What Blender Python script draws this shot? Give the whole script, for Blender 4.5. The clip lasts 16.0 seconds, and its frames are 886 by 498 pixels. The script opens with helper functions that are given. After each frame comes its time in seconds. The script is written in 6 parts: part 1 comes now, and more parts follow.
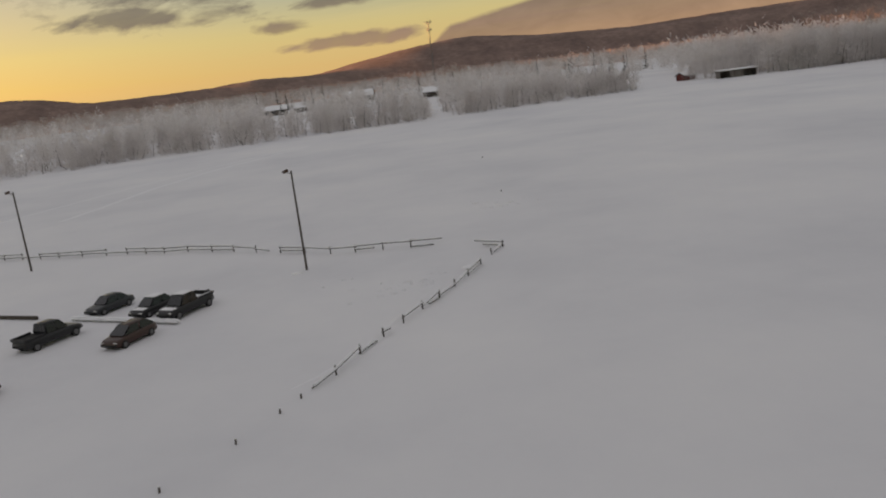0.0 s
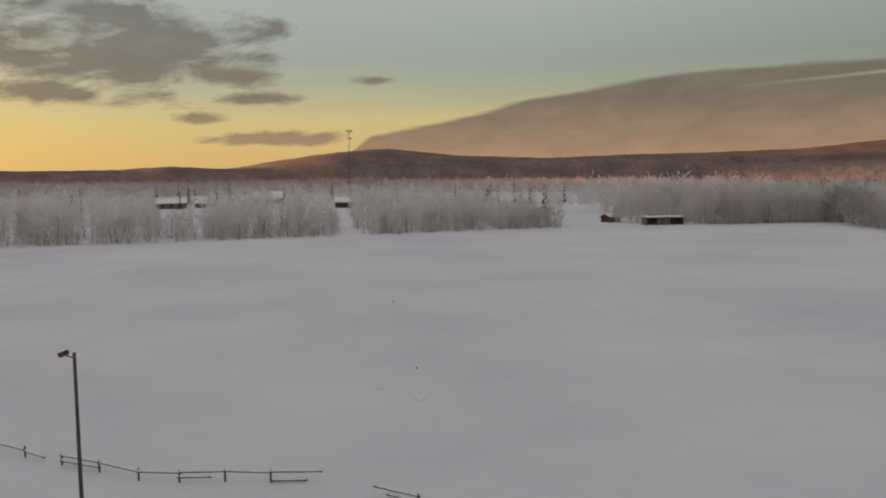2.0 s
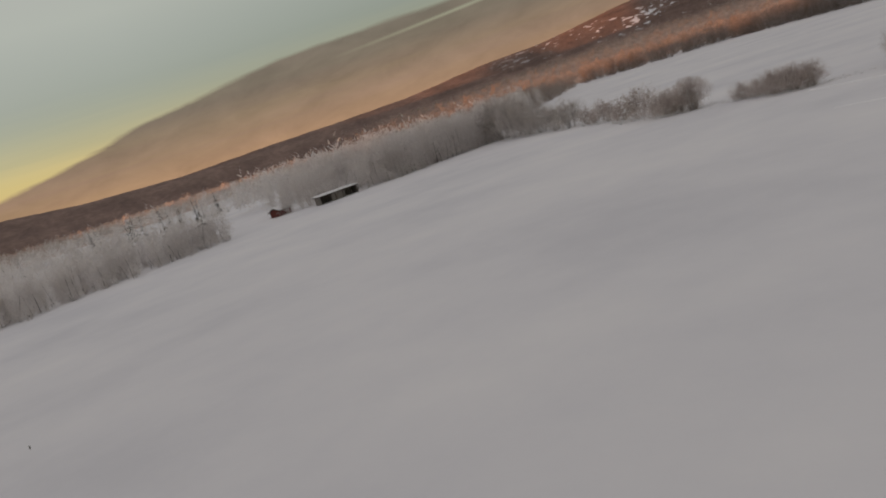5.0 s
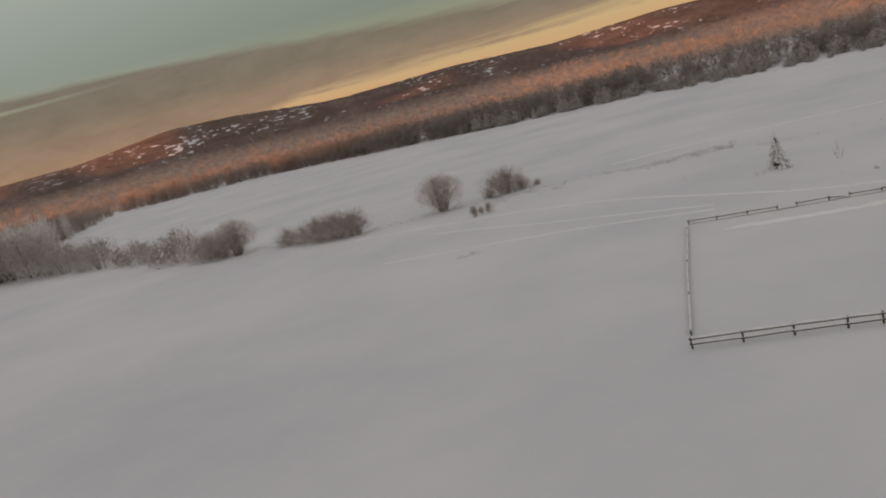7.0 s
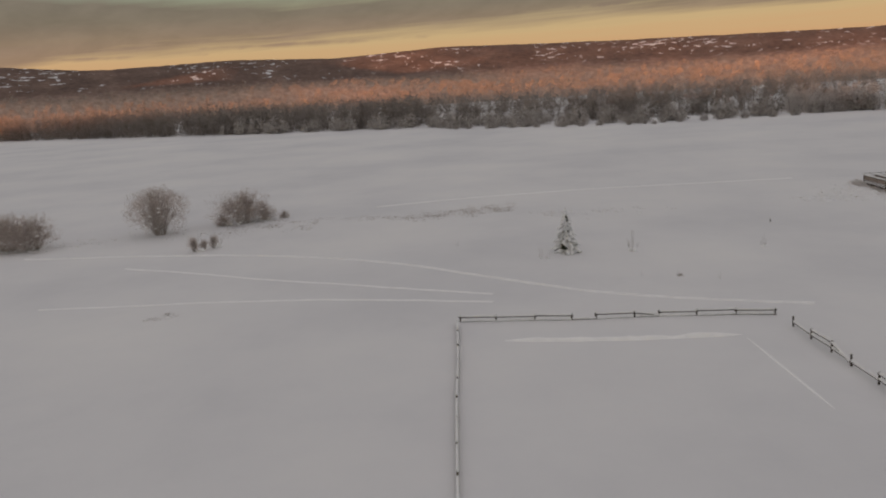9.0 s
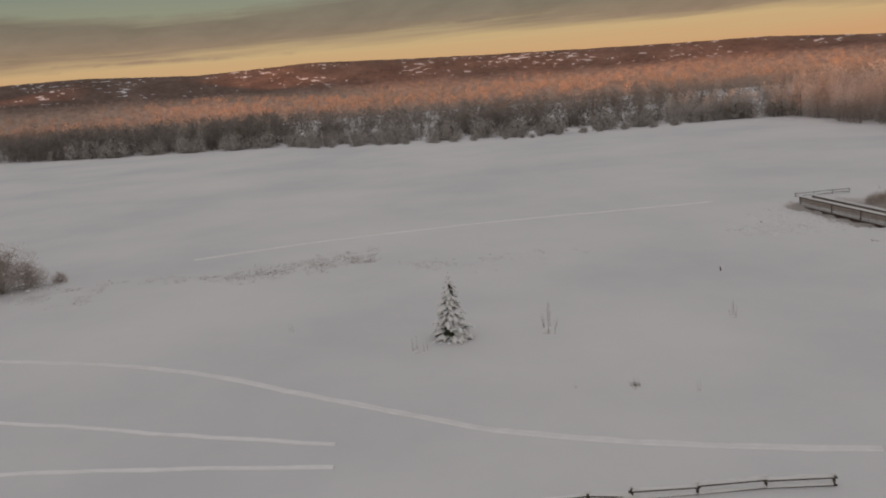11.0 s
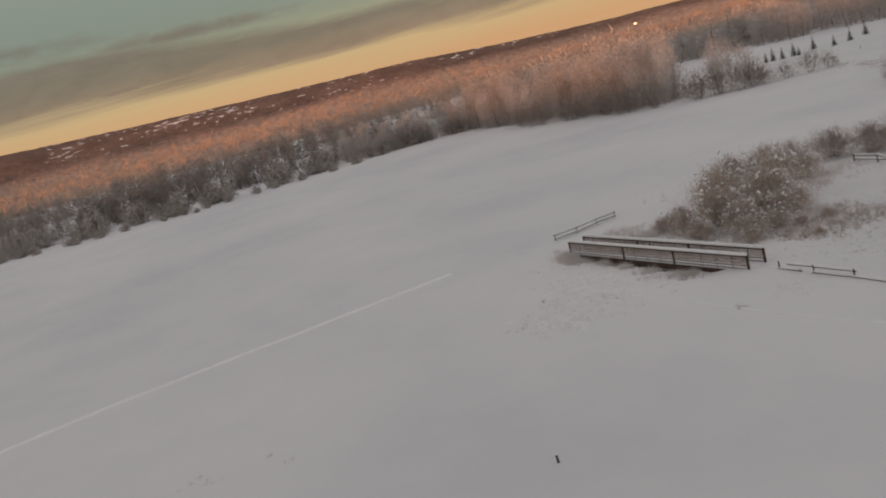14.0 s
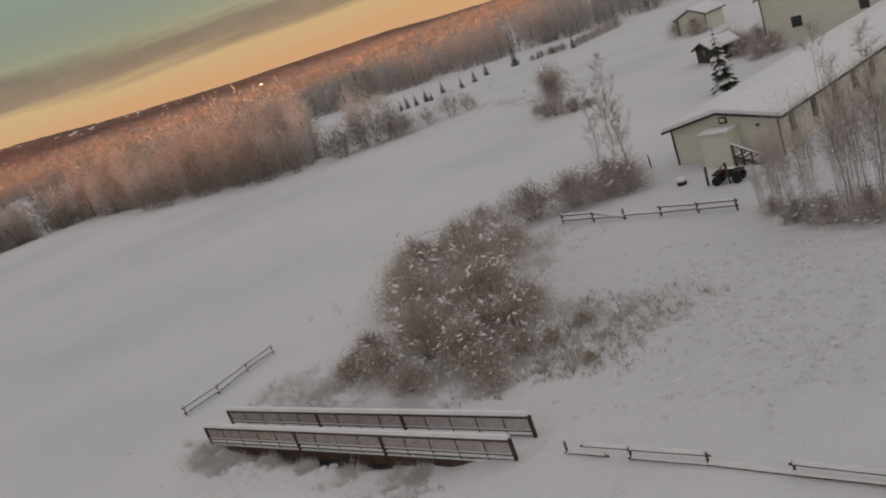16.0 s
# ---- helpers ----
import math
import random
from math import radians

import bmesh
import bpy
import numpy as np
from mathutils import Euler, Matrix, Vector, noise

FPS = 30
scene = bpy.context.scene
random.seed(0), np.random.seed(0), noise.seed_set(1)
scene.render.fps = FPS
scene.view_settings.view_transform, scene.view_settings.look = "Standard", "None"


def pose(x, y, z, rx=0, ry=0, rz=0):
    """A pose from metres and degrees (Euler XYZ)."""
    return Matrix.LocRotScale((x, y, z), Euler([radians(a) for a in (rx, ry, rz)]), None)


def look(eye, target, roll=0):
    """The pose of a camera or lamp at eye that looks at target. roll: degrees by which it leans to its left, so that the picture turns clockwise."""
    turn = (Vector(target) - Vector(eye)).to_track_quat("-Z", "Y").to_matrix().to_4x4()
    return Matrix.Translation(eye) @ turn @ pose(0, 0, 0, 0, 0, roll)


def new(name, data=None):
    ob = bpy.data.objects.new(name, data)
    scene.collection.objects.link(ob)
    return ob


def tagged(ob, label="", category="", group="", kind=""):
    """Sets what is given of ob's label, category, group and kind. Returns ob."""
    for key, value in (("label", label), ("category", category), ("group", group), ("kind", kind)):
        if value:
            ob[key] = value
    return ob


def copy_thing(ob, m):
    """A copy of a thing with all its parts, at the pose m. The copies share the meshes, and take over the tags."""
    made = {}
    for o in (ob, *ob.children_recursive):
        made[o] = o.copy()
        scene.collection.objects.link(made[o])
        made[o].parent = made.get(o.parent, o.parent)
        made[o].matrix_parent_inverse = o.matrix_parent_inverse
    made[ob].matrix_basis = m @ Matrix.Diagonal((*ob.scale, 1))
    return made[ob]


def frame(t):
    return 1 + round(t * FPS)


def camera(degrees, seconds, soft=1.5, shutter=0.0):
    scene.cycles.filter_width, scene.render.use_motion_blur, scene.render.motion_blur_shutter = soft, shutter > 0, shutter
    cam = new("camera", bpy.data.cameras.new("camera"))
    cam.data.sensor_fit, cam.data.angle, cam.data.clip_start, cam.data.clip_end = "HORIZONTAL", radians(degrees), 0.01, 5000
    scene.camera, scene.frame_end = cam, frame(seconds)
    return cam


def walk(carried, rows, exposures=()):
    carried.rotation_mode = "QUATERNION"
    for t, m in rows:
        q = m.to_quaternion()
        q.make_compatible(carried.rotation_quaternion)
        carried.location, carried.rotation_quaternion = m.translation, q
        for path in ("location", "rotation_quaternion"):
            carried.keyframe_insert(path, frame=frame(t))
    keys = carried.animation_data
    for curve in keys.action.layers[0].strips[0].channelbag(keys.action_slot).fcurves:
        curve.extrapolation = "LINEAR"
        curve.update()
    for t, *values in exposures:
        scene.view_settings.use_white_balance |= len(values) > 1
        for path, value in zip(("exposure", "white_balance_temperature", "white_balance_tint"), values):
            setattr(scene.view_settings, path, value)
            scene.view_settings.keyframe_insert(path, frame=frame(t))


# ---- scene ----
cam = camera(57.41, 16.0, soft=2.0)
PATH = [
    (0, (0.033, -0.063, 14.221), (2.216, 19.332, 9.858), -7.08),
    (0.5, (0.658, 6.402, 14.123), (4.411, 25.782, 10.913), 0.91),
    (1, (1.637, 12.454, 14.533), (5.870, 31.856, 12.158), 3.16),
    (1.5, (2.780, 18.387, 15.123), (7.195, 37.814, 13.370), 3.80),
    (2, (3.886, 24.024, 15.813), (8.628, 43.366, 13.971), -0.47),
    (2.5, (5.268, 30.408, 15.977), (10.379, 49.605, 13.662), -4.86),
    (3, (6.864, 36.360, 16.120), (12.862, 55.176, 12.959), -7.62),
    (3.2, (7.696, 38.556, 16.171), (14.006, 57.198, 12.613), -8.54),
    (5.3, (15.272, 56.607, 14.187), (28.444, 71.411, 11.476), -19.26),
    (5.5, (16.436, 57.745, 14.289), (30.571, 71.740, 12.203), -20.19),
    (6, (19.482, 60.272, 14.683), (35.435, 72.183, 12.772), -22.96),
    (6.5, (22.814, 61.628, 15.368), (40.218, 71.075, 12.564), -20.83),
    (7, (28.138, 63.234, 15.704), (46.567, 70.225, 12.313), -14.55),
    (7.5, (33.393, 64.255, 15.826), (52.324, 69.480, 12.039), -11.03),
    (8, (38.705, 65.066, 15.869), (57.952, 68.736, 11.858), -8.28),
    (8.5, (44.080, 65.429, 15.808), (63.535, 67.691, 11.764), -6.30),
    (9, (49.784, 65.486, 15.810), (69.346, 66.708, 11.827), -3.68),
    (9.2, (51.953, 65.586, 15.880), (71.532, 66.460, 11.889), -3.91),
    (11.3, (79.268, 62.703, 14.734), (98.768, 60.281, 11.010), -5.02),
    (11.5, (81.659, 62.263, 14.656), (101.112, 59.394, 11.002), -5.54),
    (12, (87.245, 60.923, 14.762), (106.531, 57.037, 11.167), -6.89),
    (12.5, (92.698, 59.064, 14.836), (111.805, 54.349, 11.273), -8.77),
    (13, (98.144, 57.151, 14.856), (116.765, 50.846, 11.182), -10.08),
    (13.5, (103.313, 54.626, 14.907), (121.437, 47.074, 11.104), -12.76),
    (14, (108.326, 51.614, 14.723), (125.863, 42.851, 10.767), -14.97),
    (14.5, (112.976, 48.471, 14.648), (129.365, 37.863, 10.304), -15.30),
    (15, (117.488, 44.639, 14.435), (132.773, 32.593, 9.823), -16.81),
    (15.5, (121.614, 40.424, 14.237), (135.558, 26.906, 9.459), -18.71),
    (16, (125.315, 35.583, 13.904), (137.521, 20.561, 8.869), -19.54),
]
METRES = 1.26          # metres to one unit of the plan: at this the parked cars are full size
walk(cam, [(t, look(Vector(eye) * METRES, Vector(target) * METRES, roll)) for t, eye, target, roll in PATH], [(0, 0.03, 6500, 10), (3.2, -0.02, 6500, 10), (5.5, 0.06, 6720, 11), (12, 0.06, 6720, 11), (16, 0.12, 6680, 11)])

# ---- light ----
SUN_AZ, SUN_EL = -28.0, 1.0          # degrees east of +y, degrees up
world = bpy.data.worlds.new("winter_sky")
scene.world = world
world.use_nodes = True
NT = world.node_tree
NT.nodes.clear()


def wn(kind):
    return NT.nodes.new(kind)


def wmath(op, a, b=None, c=None, clamp=False):
    n = wn("ShaderNodeMath")
    n.operation, n.use_clamp = op, clamp
    for k, v in enumerate((a, b, c)):
        if v is None:
            continue
        if isinstance(v, (int, float)):
            n.inputs[k].default_value = v
        else:
            NT.links.new(v, n.inputs[k])
    return n.outputs[0]


def wmix(fac, a, b, blend="MIX"):
    n = wn("ShaderNodeMix")
    n.data_type, n.blend_type = "RGBA", blend
    for k, v in ((0, fac), (6, a), (7, b)):
        if isinstance(v, tuple):
            n.inputs[k].default_value = (*v, 1)
        elif isinstance(v, (int, float)):
            n.inputs[k].default_value = v
        else:
            NT.links.new(v, n.inputs[k])
    return n.outputs[2]


def wramp(fac, stops):
    n = wn("ShaderNodeValToRGB")
    e = n.color_ramp.elements
    while len(e) < len(stops):
        e.new(0.5)
    for el, (p, col) in zip(e, stops):
        el.position = p
        el.color = (*col, 1) if isinstance(col, tuple) else (col, col, col, 1)
    NT.links.new(fac, n.inputs[0])
    return n.outputs[0]


def build_sky():
    sky = wn("ShaderNodeTexSky")
    sky.sky_type, sky.sun_disc = "NISHITA", False
    sky.sun_elevation, sky.sun_rotation = radians(SUN_EL), radians(SUN_AZ)
    sky.altitude, sky.air_density, sky.dust_density, sky.ozone_density = 150, 1.0, 1.2, 1.0
    co = wn("ShaderNodeTexCoord")
    sep = wn("ShaderNodeSeparateXYZ")
    NT.links.new(co.outputs["Generated"], sep.inputs[0])
    x, y, z = sep.outputs
    az = wmath("MULTIPLY", wmath("ARCTAN2", x, y), 180 / math.pi)
    el = wmath("MULTIPLY", wmath("ARCSINE", z), 180 / math.pi)
    # cloud noise at three shapes: long banks, thin slanting streaks, ragged tufts
    def cloud_noise(ka, ke, slant, scale, detail, rough, shift):
        comb = wn("ShaderNodeCombineXYZ")
        NT.links.new(wmath("MULTIPLY_ADD", az, ka, shift), comb.inputs[0])
        NT.links.new(wmath("MULTIPLY", wmath("MULTIPLY_ADD", az, slant, el), ke), comb.inputs[1])
        no = wn("ShaderNodeTexNoise")
        no.inputs["Scale"].default_value = scale
        no.inputs["Detail"].default_value = detail
        no.inputs["Roughness"].default_value = rough
        no.inputs["Distortion"].default_value = 0.35
        NT.links.new(comb.outputs[0], no.inputs["Vector"])
        return wmath("SUBTRACT", no.outputs[0], 0.5)

    nz = cloud_noise(0.05, 0.22, 0.0, 2.2, 7, 0.62, 0.0)
    streak = cloud_noise(0.045, 0.95, -0.025, 1.3, 8, 0.6, 3.0)
    tuft = cloud_noise(0.16, 0.42, -0.1, 1.6, 9, 0.62, 7.0)

    # stratus bank: upper and lower edge by azimuth (elevation / 10)
    pos = wmath("DIVIDE", wmath("ADD", az, 20.0), 180.0, clamp=True)
    P = lambda a: (a + 20) / 180
    top = wramp(pos, [(P(6), 0.0), (P(8.5), 0.24), (P(13), 0.32), (P(20), 0.49), (P(28), 0.61), (P(34), 0.655), (P(42), 0.67), (P(51), 0.69), (P(59), 0.66),
                      (P(78), 0.58), (P(86), 0.63), (P(96), 0.73), (P(104), 0.66), (P(112), 0.60), (P(124), 0.56), (P(150), 0.5)])
    bot = wramp(pos, [(P(6), 0.0), (P(50), 0.02), (P(58), 0.18), (P(63), 0.29), (P(73), 0.33), (P(84), 0.37), (P(97), 0.39), (P(110), 0.37), (P(124), 0.34), (P(150), 0.32)])
    up = wmath("SUBTRACT", wmath("MULTIPLY", top, 10.0), el)
    dn = wmath("SUBTRACT", el, wmath("MULTIPLY", bot, 10.0))
    crisp = wramp(pos, [(P(30), 0.34), (P(52), 0.28), (P(72), 0.15), (P(160), 0.12)])
    upper = wmath("MULTIPLY_ADD", streak, 1.7, wmath("MULTIPLY", wmath("ADD", up, 0.35), wmath("MULTIPLY", crisp, 10.0)))
    upper = wmath("MULTIPLY_ADD", tuft, 1.6, upper)
    lower = wmath("MULTIPLY_ADD", streak, 2.8, wmath("MULTIPLY", wmath("ADD", dn, 0.25), 1.3))
    band = wmath("MINIMUM", upper, lower)
    band = wmath("MULTIPLY", band, 1.0, clamp=True)
    thin = wramp(pos, [(P(50), 0.95), (P(75), 0.86), (P(160), 0.8)])
    cloud = wmath("MULTIPLY", band, wmath("MULTIPLY_ADD", streak, 0.35, thin), clamp=True)
    # bright slit inside the bank
    slit = wmath("SUBTRACT", 1.0, wmath("ABSOLUTE", wmath("MULTIPLY", wmath("SUBTRACT", el, wmath("MULTIPLY_ADD", wmath("SUBTRACT", az, 34.0), 0.058, 5.6)), 6.0)), clamp=True)
    slit = wmath("MULTIPLY", slit, wmath("SUBTRACT", 1.0, wmath("ABSOLUTE", wmath("MULTIPLY", wmath("SUBTRACT", az, 43.0), 0.1)), clamp=True))
    cloud = wmath("MULTIPLY", cloud, wmath("SUBTRACT", 1.0, wmath("MULTIPLY", slit, 1.0)))
    # single clouds: azimuth, elevation, half width, half height
    for a, e, ra, re, k in ((-7.5, 8.4, 10.0, 3.2, 1.0), (-1.0, 6.8, 3.5, 1.0, 0.7), (-12.5, 5.4, 4.5, 0.8, 0.9), (1.2, 5.15, 2.9, 0.5, 0.8), (-2.6, 3.75, 2.6, 0.42, 0.8),
                            (2.2, 2.5, 4.6, 0.5, 1.0), (9.2, 6.5, 1.6, 0.35, 0.7), (-20.0, 9.0, 9.0, 2.5, 0.8),
                            (-40.0, 10.0, 9.0, 1.6, 0.7), (104.0, 7.2, 6.5, 0.5, 0.6), (93.0, 8.2, 6.0, 0.6, 0.5), (62.0, 3.0, 9.0, 0.18, 0.5), (76.0, 3.3, 9.0, 0.2, 0.5), (100.0, 4.6, 9.0, 0.35, 0.6), (-75.0, 12.0, 14.0, 2.0, 0.6), (200.0, 9.0, 20.0, 2.0, 0.5)):
        dx = wmath("DIVIDE", wmath("SUBTRACT", az, a), ra)
        dy = wmath("DIVIDE", wmath("SUBTRACT", el, e), re)
        d = wmath("SQRT", wmath("ADD", wmath("MULTIPLY", dx, dx), wmath("MULTIPLY", dy, dy)))
        m = wmath("MULTIPLY", wmath("MULTIPLY_ADD", nz, 1.6, wmath("MULTIPLY_ADD", tuft, 2.6, wmath("SUBTRACT", 1.12, d))), 1.7 * k, clamp=True)
        cloud = wmath("MAXIMUM", cloud, wmath("MULTIPLY", m, wmath("MULTIPLY_ADD", tuft, 0.7, 0.82)))
    gm = wn("ShaderNodeGamma")
    gm.inputs[1].default_value = 0.72
    NT.links.new(sky.outputs[0], gm.inputs[0])
    clear = wmix(1.0, gm.outputs[0], SKY_TINT, "MULTIPLY")
    # afterglow along the horizon away from the sun: peach low down, straw yellow above, with faint cirrus
    lowel = wmath("MULTIPLY_ADD", streak, 0.16, wmath("DIVIDE", el, 10.0), clamp=True)
    glow = wmath("MULTIPLY", wramp(lowel, [(0.0, 1.0), (0.4, 0.85), (0.8, 0.0)]), wramp(pos, [(P(-10), 0.8), (P(30), 0.85), (P(60), 0.95)]))
    gcol = wramp(lowel, [(0.16, tuple(v / SKY_GAIN / 5 for v in GLOW_LOW)), (0.32, tuple(v / SKY_GAIN / 5 for v in GLOW_SKY)), (0.62, tuple(v / SKY_GAIN / 5 for v in GLOW_TOP))])
    west = wramp(lowel, [(0.10, tuple(v / SKY_GAIN / 5 for v in WEST_LOW)), (0.36, tuple(v / SKY_GAIN / 5 for v in WEST_MID)), (0.75, tuple(v / SKY_GAIN / 5 for v in WEST_TOP))])
    gcol = wmix(wramp(pos, [(P(12), 0.0), (P(48), 1.0)]), west, gcol)
    gcol = wmix(1.0, gcol, (5.0, 5.0, 5.0), "MULTIPLY")
    clear = wmix(glow, clear, gcol)
    # the clear sky pales to a cool grey-green and grows bright overhead
    low = wramp(wmath("DIVIDE", el, 20.0, clamp=True), [(0.18, 0.0), (0.42, 0.55), (0.62, 0.9)])
    mid = wmix(wramp(pos, [(P(20), 0.0), (P(70), 1.0)]), tuple(v / SKY_GAIN for v in MID_SKY), tuple(v / SKY_GAIN for v in EAST_SKY))
    clear = wmix(low, clear, mid)
    high = wramp(wmath("DIVIDE", el, 90.0, clamp=True), [(0.14, 0.0), (0.27, 0.8), (0.42, 1.0)])
    clear = wmix(high, clear, tuple(v / SKY_GAIN for v in UPPER_SKY))
    # cloud colour: grey with the dusk's warmth low down
    ccol = wramp(wmath("DIVIDE", el, 10.0, clamp=True), [(0.12, (0.37, 0.23, 0.14)), (0.3, (0.27, 0.185, 0.13)), (0.52, (0.18, 0.148, 0.115)), (1.0, (0.16, 0.155, 0.13))])
    shade = wmath("MULTIPLY_ADD", streak, 0.3, wmath("MULTIPLY_ADD", tuft, 0.7, 1.03))
    sh = wn("ShaderNodeCombineXYZ")
    for k in range(3):
        NT.links.new(shade, sh.inputs[k])
    ccol = wmix(1.0, ccol, sh.outputs[0], "MULTIPLY")
    ccol = wmix(1.0, ccol, (1 / SKY_GAIN, 1 / SKY_GAIN, 1 / SKY_GAIN), "MULTIPLY")
    col = wmix(cloud, clear, ccol)
    bg = wn("ShaderNodeBackground")
    NT.links.new(col, bg.inputs[0])
    bg.inputs[1].default_value = SKY_GAIN
    out = wn("ShaderNodeOutputWorld")
    NT.links.new(bg.outputs[0], out.inputs[0])


SKY_GAIN, SKY_TINT = 0.15, (1.08, 1.32, 1.5)
GLOW_LOW, GLOW_SKY, GLOW_TOP = (0.62, 0.36, 0.19), (0.61, 0.43, 0.23), (0.42, 0.38, 0.235)
WEST_LOW, WEST_MID, WEST_TOP = (0.75, 0.51, 0.22), (0.71, 0.57, 0.25), (0.53, 0.53, 0.31)
MID_SKY, EAST_SKY, UPPER_SKY = (0.43, 0.46, 0.42), (0.26, 0.30, 0.255), (0.418, 0.403, 0.417)
build_sky()

sun = new("sun", bpy.data.lights.new("sun", "SUN"))
sun.data.energy, sun.data.angle, sun.data.color = 10.0, radians(0.5), (1.0, 0.37, 0.14)
_a, _e = radians(SUN_AZ), radians(SUN_EL)
sun.matrix_world = look((1000 * math.sin(_a) * math.cos(_e), 1000 * math.cos(_a) * math.cos(_e), 1000 * math.sin(_e)), (0, 0, 0))


# ---- materials ----
def material(name, colors, scale=3.0, detail=6.0, rough=0.8, metal=0.0, bump=0.0, bump_scale=20.0, stretch=(1, 1, 1), vary=0.0, spec=0.3, island=False, thin=0.0):
    """Noise between two or three colours at one scale, with finer grain and relief. thin: share of light that passes through (fine twigs, grass)."""
    m = bpy.data.materials.new(name)
    m.use_nodes = True
    t = m.node_tree
    b = t.nodes["Principled BSDF"]
    b.inputs["Roughness"].default_value, b.inputs["Metallic"].default_value = rough, metal
    b.inputs["Specular IOR Level"].default_value = spec
    co = t.nodes.new("ShaderNodeTexCoord")
    mp = t.nodes.new("ShaderNodeMapping")
    mp.inputs["Scale"].default_value = stretch
    t.links.new(co.outputs["Object"], mp.inputs[0])
    n = t.nodes.new("ShaderNodeTexNoise")
    n.inputs["Scale"].default_value, n.inputs["Detail"].default_value, n.inputs["Roughness"].default_value = scale, detail, 0.6
    t.links.new(mp.outputs[0], n.inputs["Vector"])
    r = t.nodes.new("ShaderNodeValToRGB")
    e = r.color_ramp.elements
    while len(e) < len(colors):
        e.new(0.5)
    for k, c in enumerate(colors):
        e[k].position = 0.32 + 0.36 * k / max(1, len(colors) - 1)
        e[k].color = (*c, 1)
    t.links.new(n.outputs[0], r.inputs[0])
    col = r.outputs[0]
    if vary:
        src = t.nodes.new("ShaderNodeNewGeometry").outputs["Random Per Island"] if island else t.nodes.new("ShaderNodeObjectInfo").outputs["Random"]
        hs = t.nodes.new("ShaderNodeHueSaturation")
        mr = t.nodes.new("ShaderNodeMapRange")
        mr.inputs["To Min"].default_value, mr.inputs["To Max"].default_value = 1 - vary, 1 + vary
        t.links.new(src, mr.inputs[0])
        t.links.new(mr.outputs[0], hs.inputs["Value"])
        t.links.new(col, hs.inputs["Color"])
        col = hs.outputs[0]
    t.links.new(col, b.inputs["Base Color"])
    if bump:
        n2 = t.nodes.new("ShaderNodeTexNoise")
        n2.inputs["Scale"].default_value, n2.inputs["Detail"].default_value = bump_scale, 5
        t.links.new(mp.outputs[0], n2.inputs["Vector"])
        bp = t.nodes.new("ShaderNodeBump")
        bp.inputs["Strength"].default_value, bp.inputs["Distance"].default_value = bump, 0.1
        t.links.new(n2.outputs[0], bp.inputs["Height"])
        t.links.new(bp.outputs[0], b.inputs["Normal"])
    if thin:
        tr, mx = t.nodes.new("ShaderNodeBsdfTranslucent"), t.nodes.new("ShaderNodeMixShader")
        t.links.new(col, tr.inputs["Color"])
        mx.inputs[0].default_value = thin
        t.links.new(b.outputs[0], mx.inputs[1])
        t.links.new(tr.outputs[0], mx.inputs[2])
        t.links.new(mx.outputs[0], t.nodes["Material Output"].inputs["Surface"])
    return m


SNOW = material("snow", [(0.635, 0.638, 0.658), (0.71, 0.71, 0.721), (0.765, 0.761, 0.758)], scale=0.035, detail=9, rough=0.75, bump=0.35, bump_scale=0.9)


def trample(m):
    """Footprints and lumps in the snow between the footbridge and the lodge, finer wind crust elsewhere."""
    t = m.node_tree
    co = [n for n in t.nodes if n.bl_idname == "ShaderNodeTexCoord"][0]
    bp = [n for n in t.nodes if n.bl_idname == "ShaderNodeBump"][0]
    d = t.nodes.new("ShaderNodeVectorMath")
    d.operation = "DISTANCE"
    d.inputs[1].default_value = (137, 3, 0)
    t.links.new(co.outputs["Object"], d.inputs[0])
    r = t.nodes.new("ShaderNodeMapRange")
    for k, v in (("From Min", 20), ("From Max", 9), ("To Min", 0.0), ("To Max", 1.0)):
        r.inputs[k].default_value = v
    t.links.new(d.outputs["Value"], r.inputs[0])
    n = t.nodes.new("ShaderNodeTexNoise")
    n.inputs["Scale"].default_value, n.inputs["Detail"].default_value = 0.55, 2
    t.links.new(co.outputs["Object"], n.inputs["Vector"])
    n2 = t.nodes.new("ShaderNodeTexNoise")
    n2.inputs["Scale"].default_value, n2.inputs["Detail"].default_value = 1.6, 4
    t.links.new(co.outputs["Object"], n2.inputs["Vector"])
    s = t.nodes.new("ShaderNodeMath")
    s.operation = "ADD"
    t.links.new(n.outputs[0], s.inputs[0])
    t.links.new(n2.outputs[0], s.inputs[1])
    b2 = t.nodes.new("ShaderNodeBump")
    b2.inputs["Distance"].default_value = 0.5
    t.links.new(r.outputs[0], b2.inputs["Strength"])
    t.links.new(s.outputs[0], b2.inputs["Height"])
    t.links.new(bp.outputs[0], b2.inputs["Normal"])
    t.links.new(b2.outputs[0], t.nodes["Principled BSDF"].inputs["Normal"])


trample(SNOW)
SNOWCAP = material("snow_cap", [(0.77, 0.775, 0.79), (0.86, 0.86, 0.865)], scale=2, rough=0.7, bump=0.3, bump_scale=6)
FRESH = material("loose_fresh_snow", [(0.86, 0.862, 0.87), (0.93, 0.93, 0.93)], scale=1.5, rough=0.7, bump=0.3, bump_scale=6)
WOOD = material("weathered_wood", [(0.05, 0.042, 0.036), (0.11, 0.095, 0.08)], scale=5, rough=0.85, bump=0.3, bump_scale=30, stretch=(1, 1, 0.2), vary=0.25)
STEEL = material("rusty_steel", [(0.05, 0.034, 0.028), (0.115, 0.066, 0.048)], scale=4, rough=0.65, metal=0.25, bump=0.1)
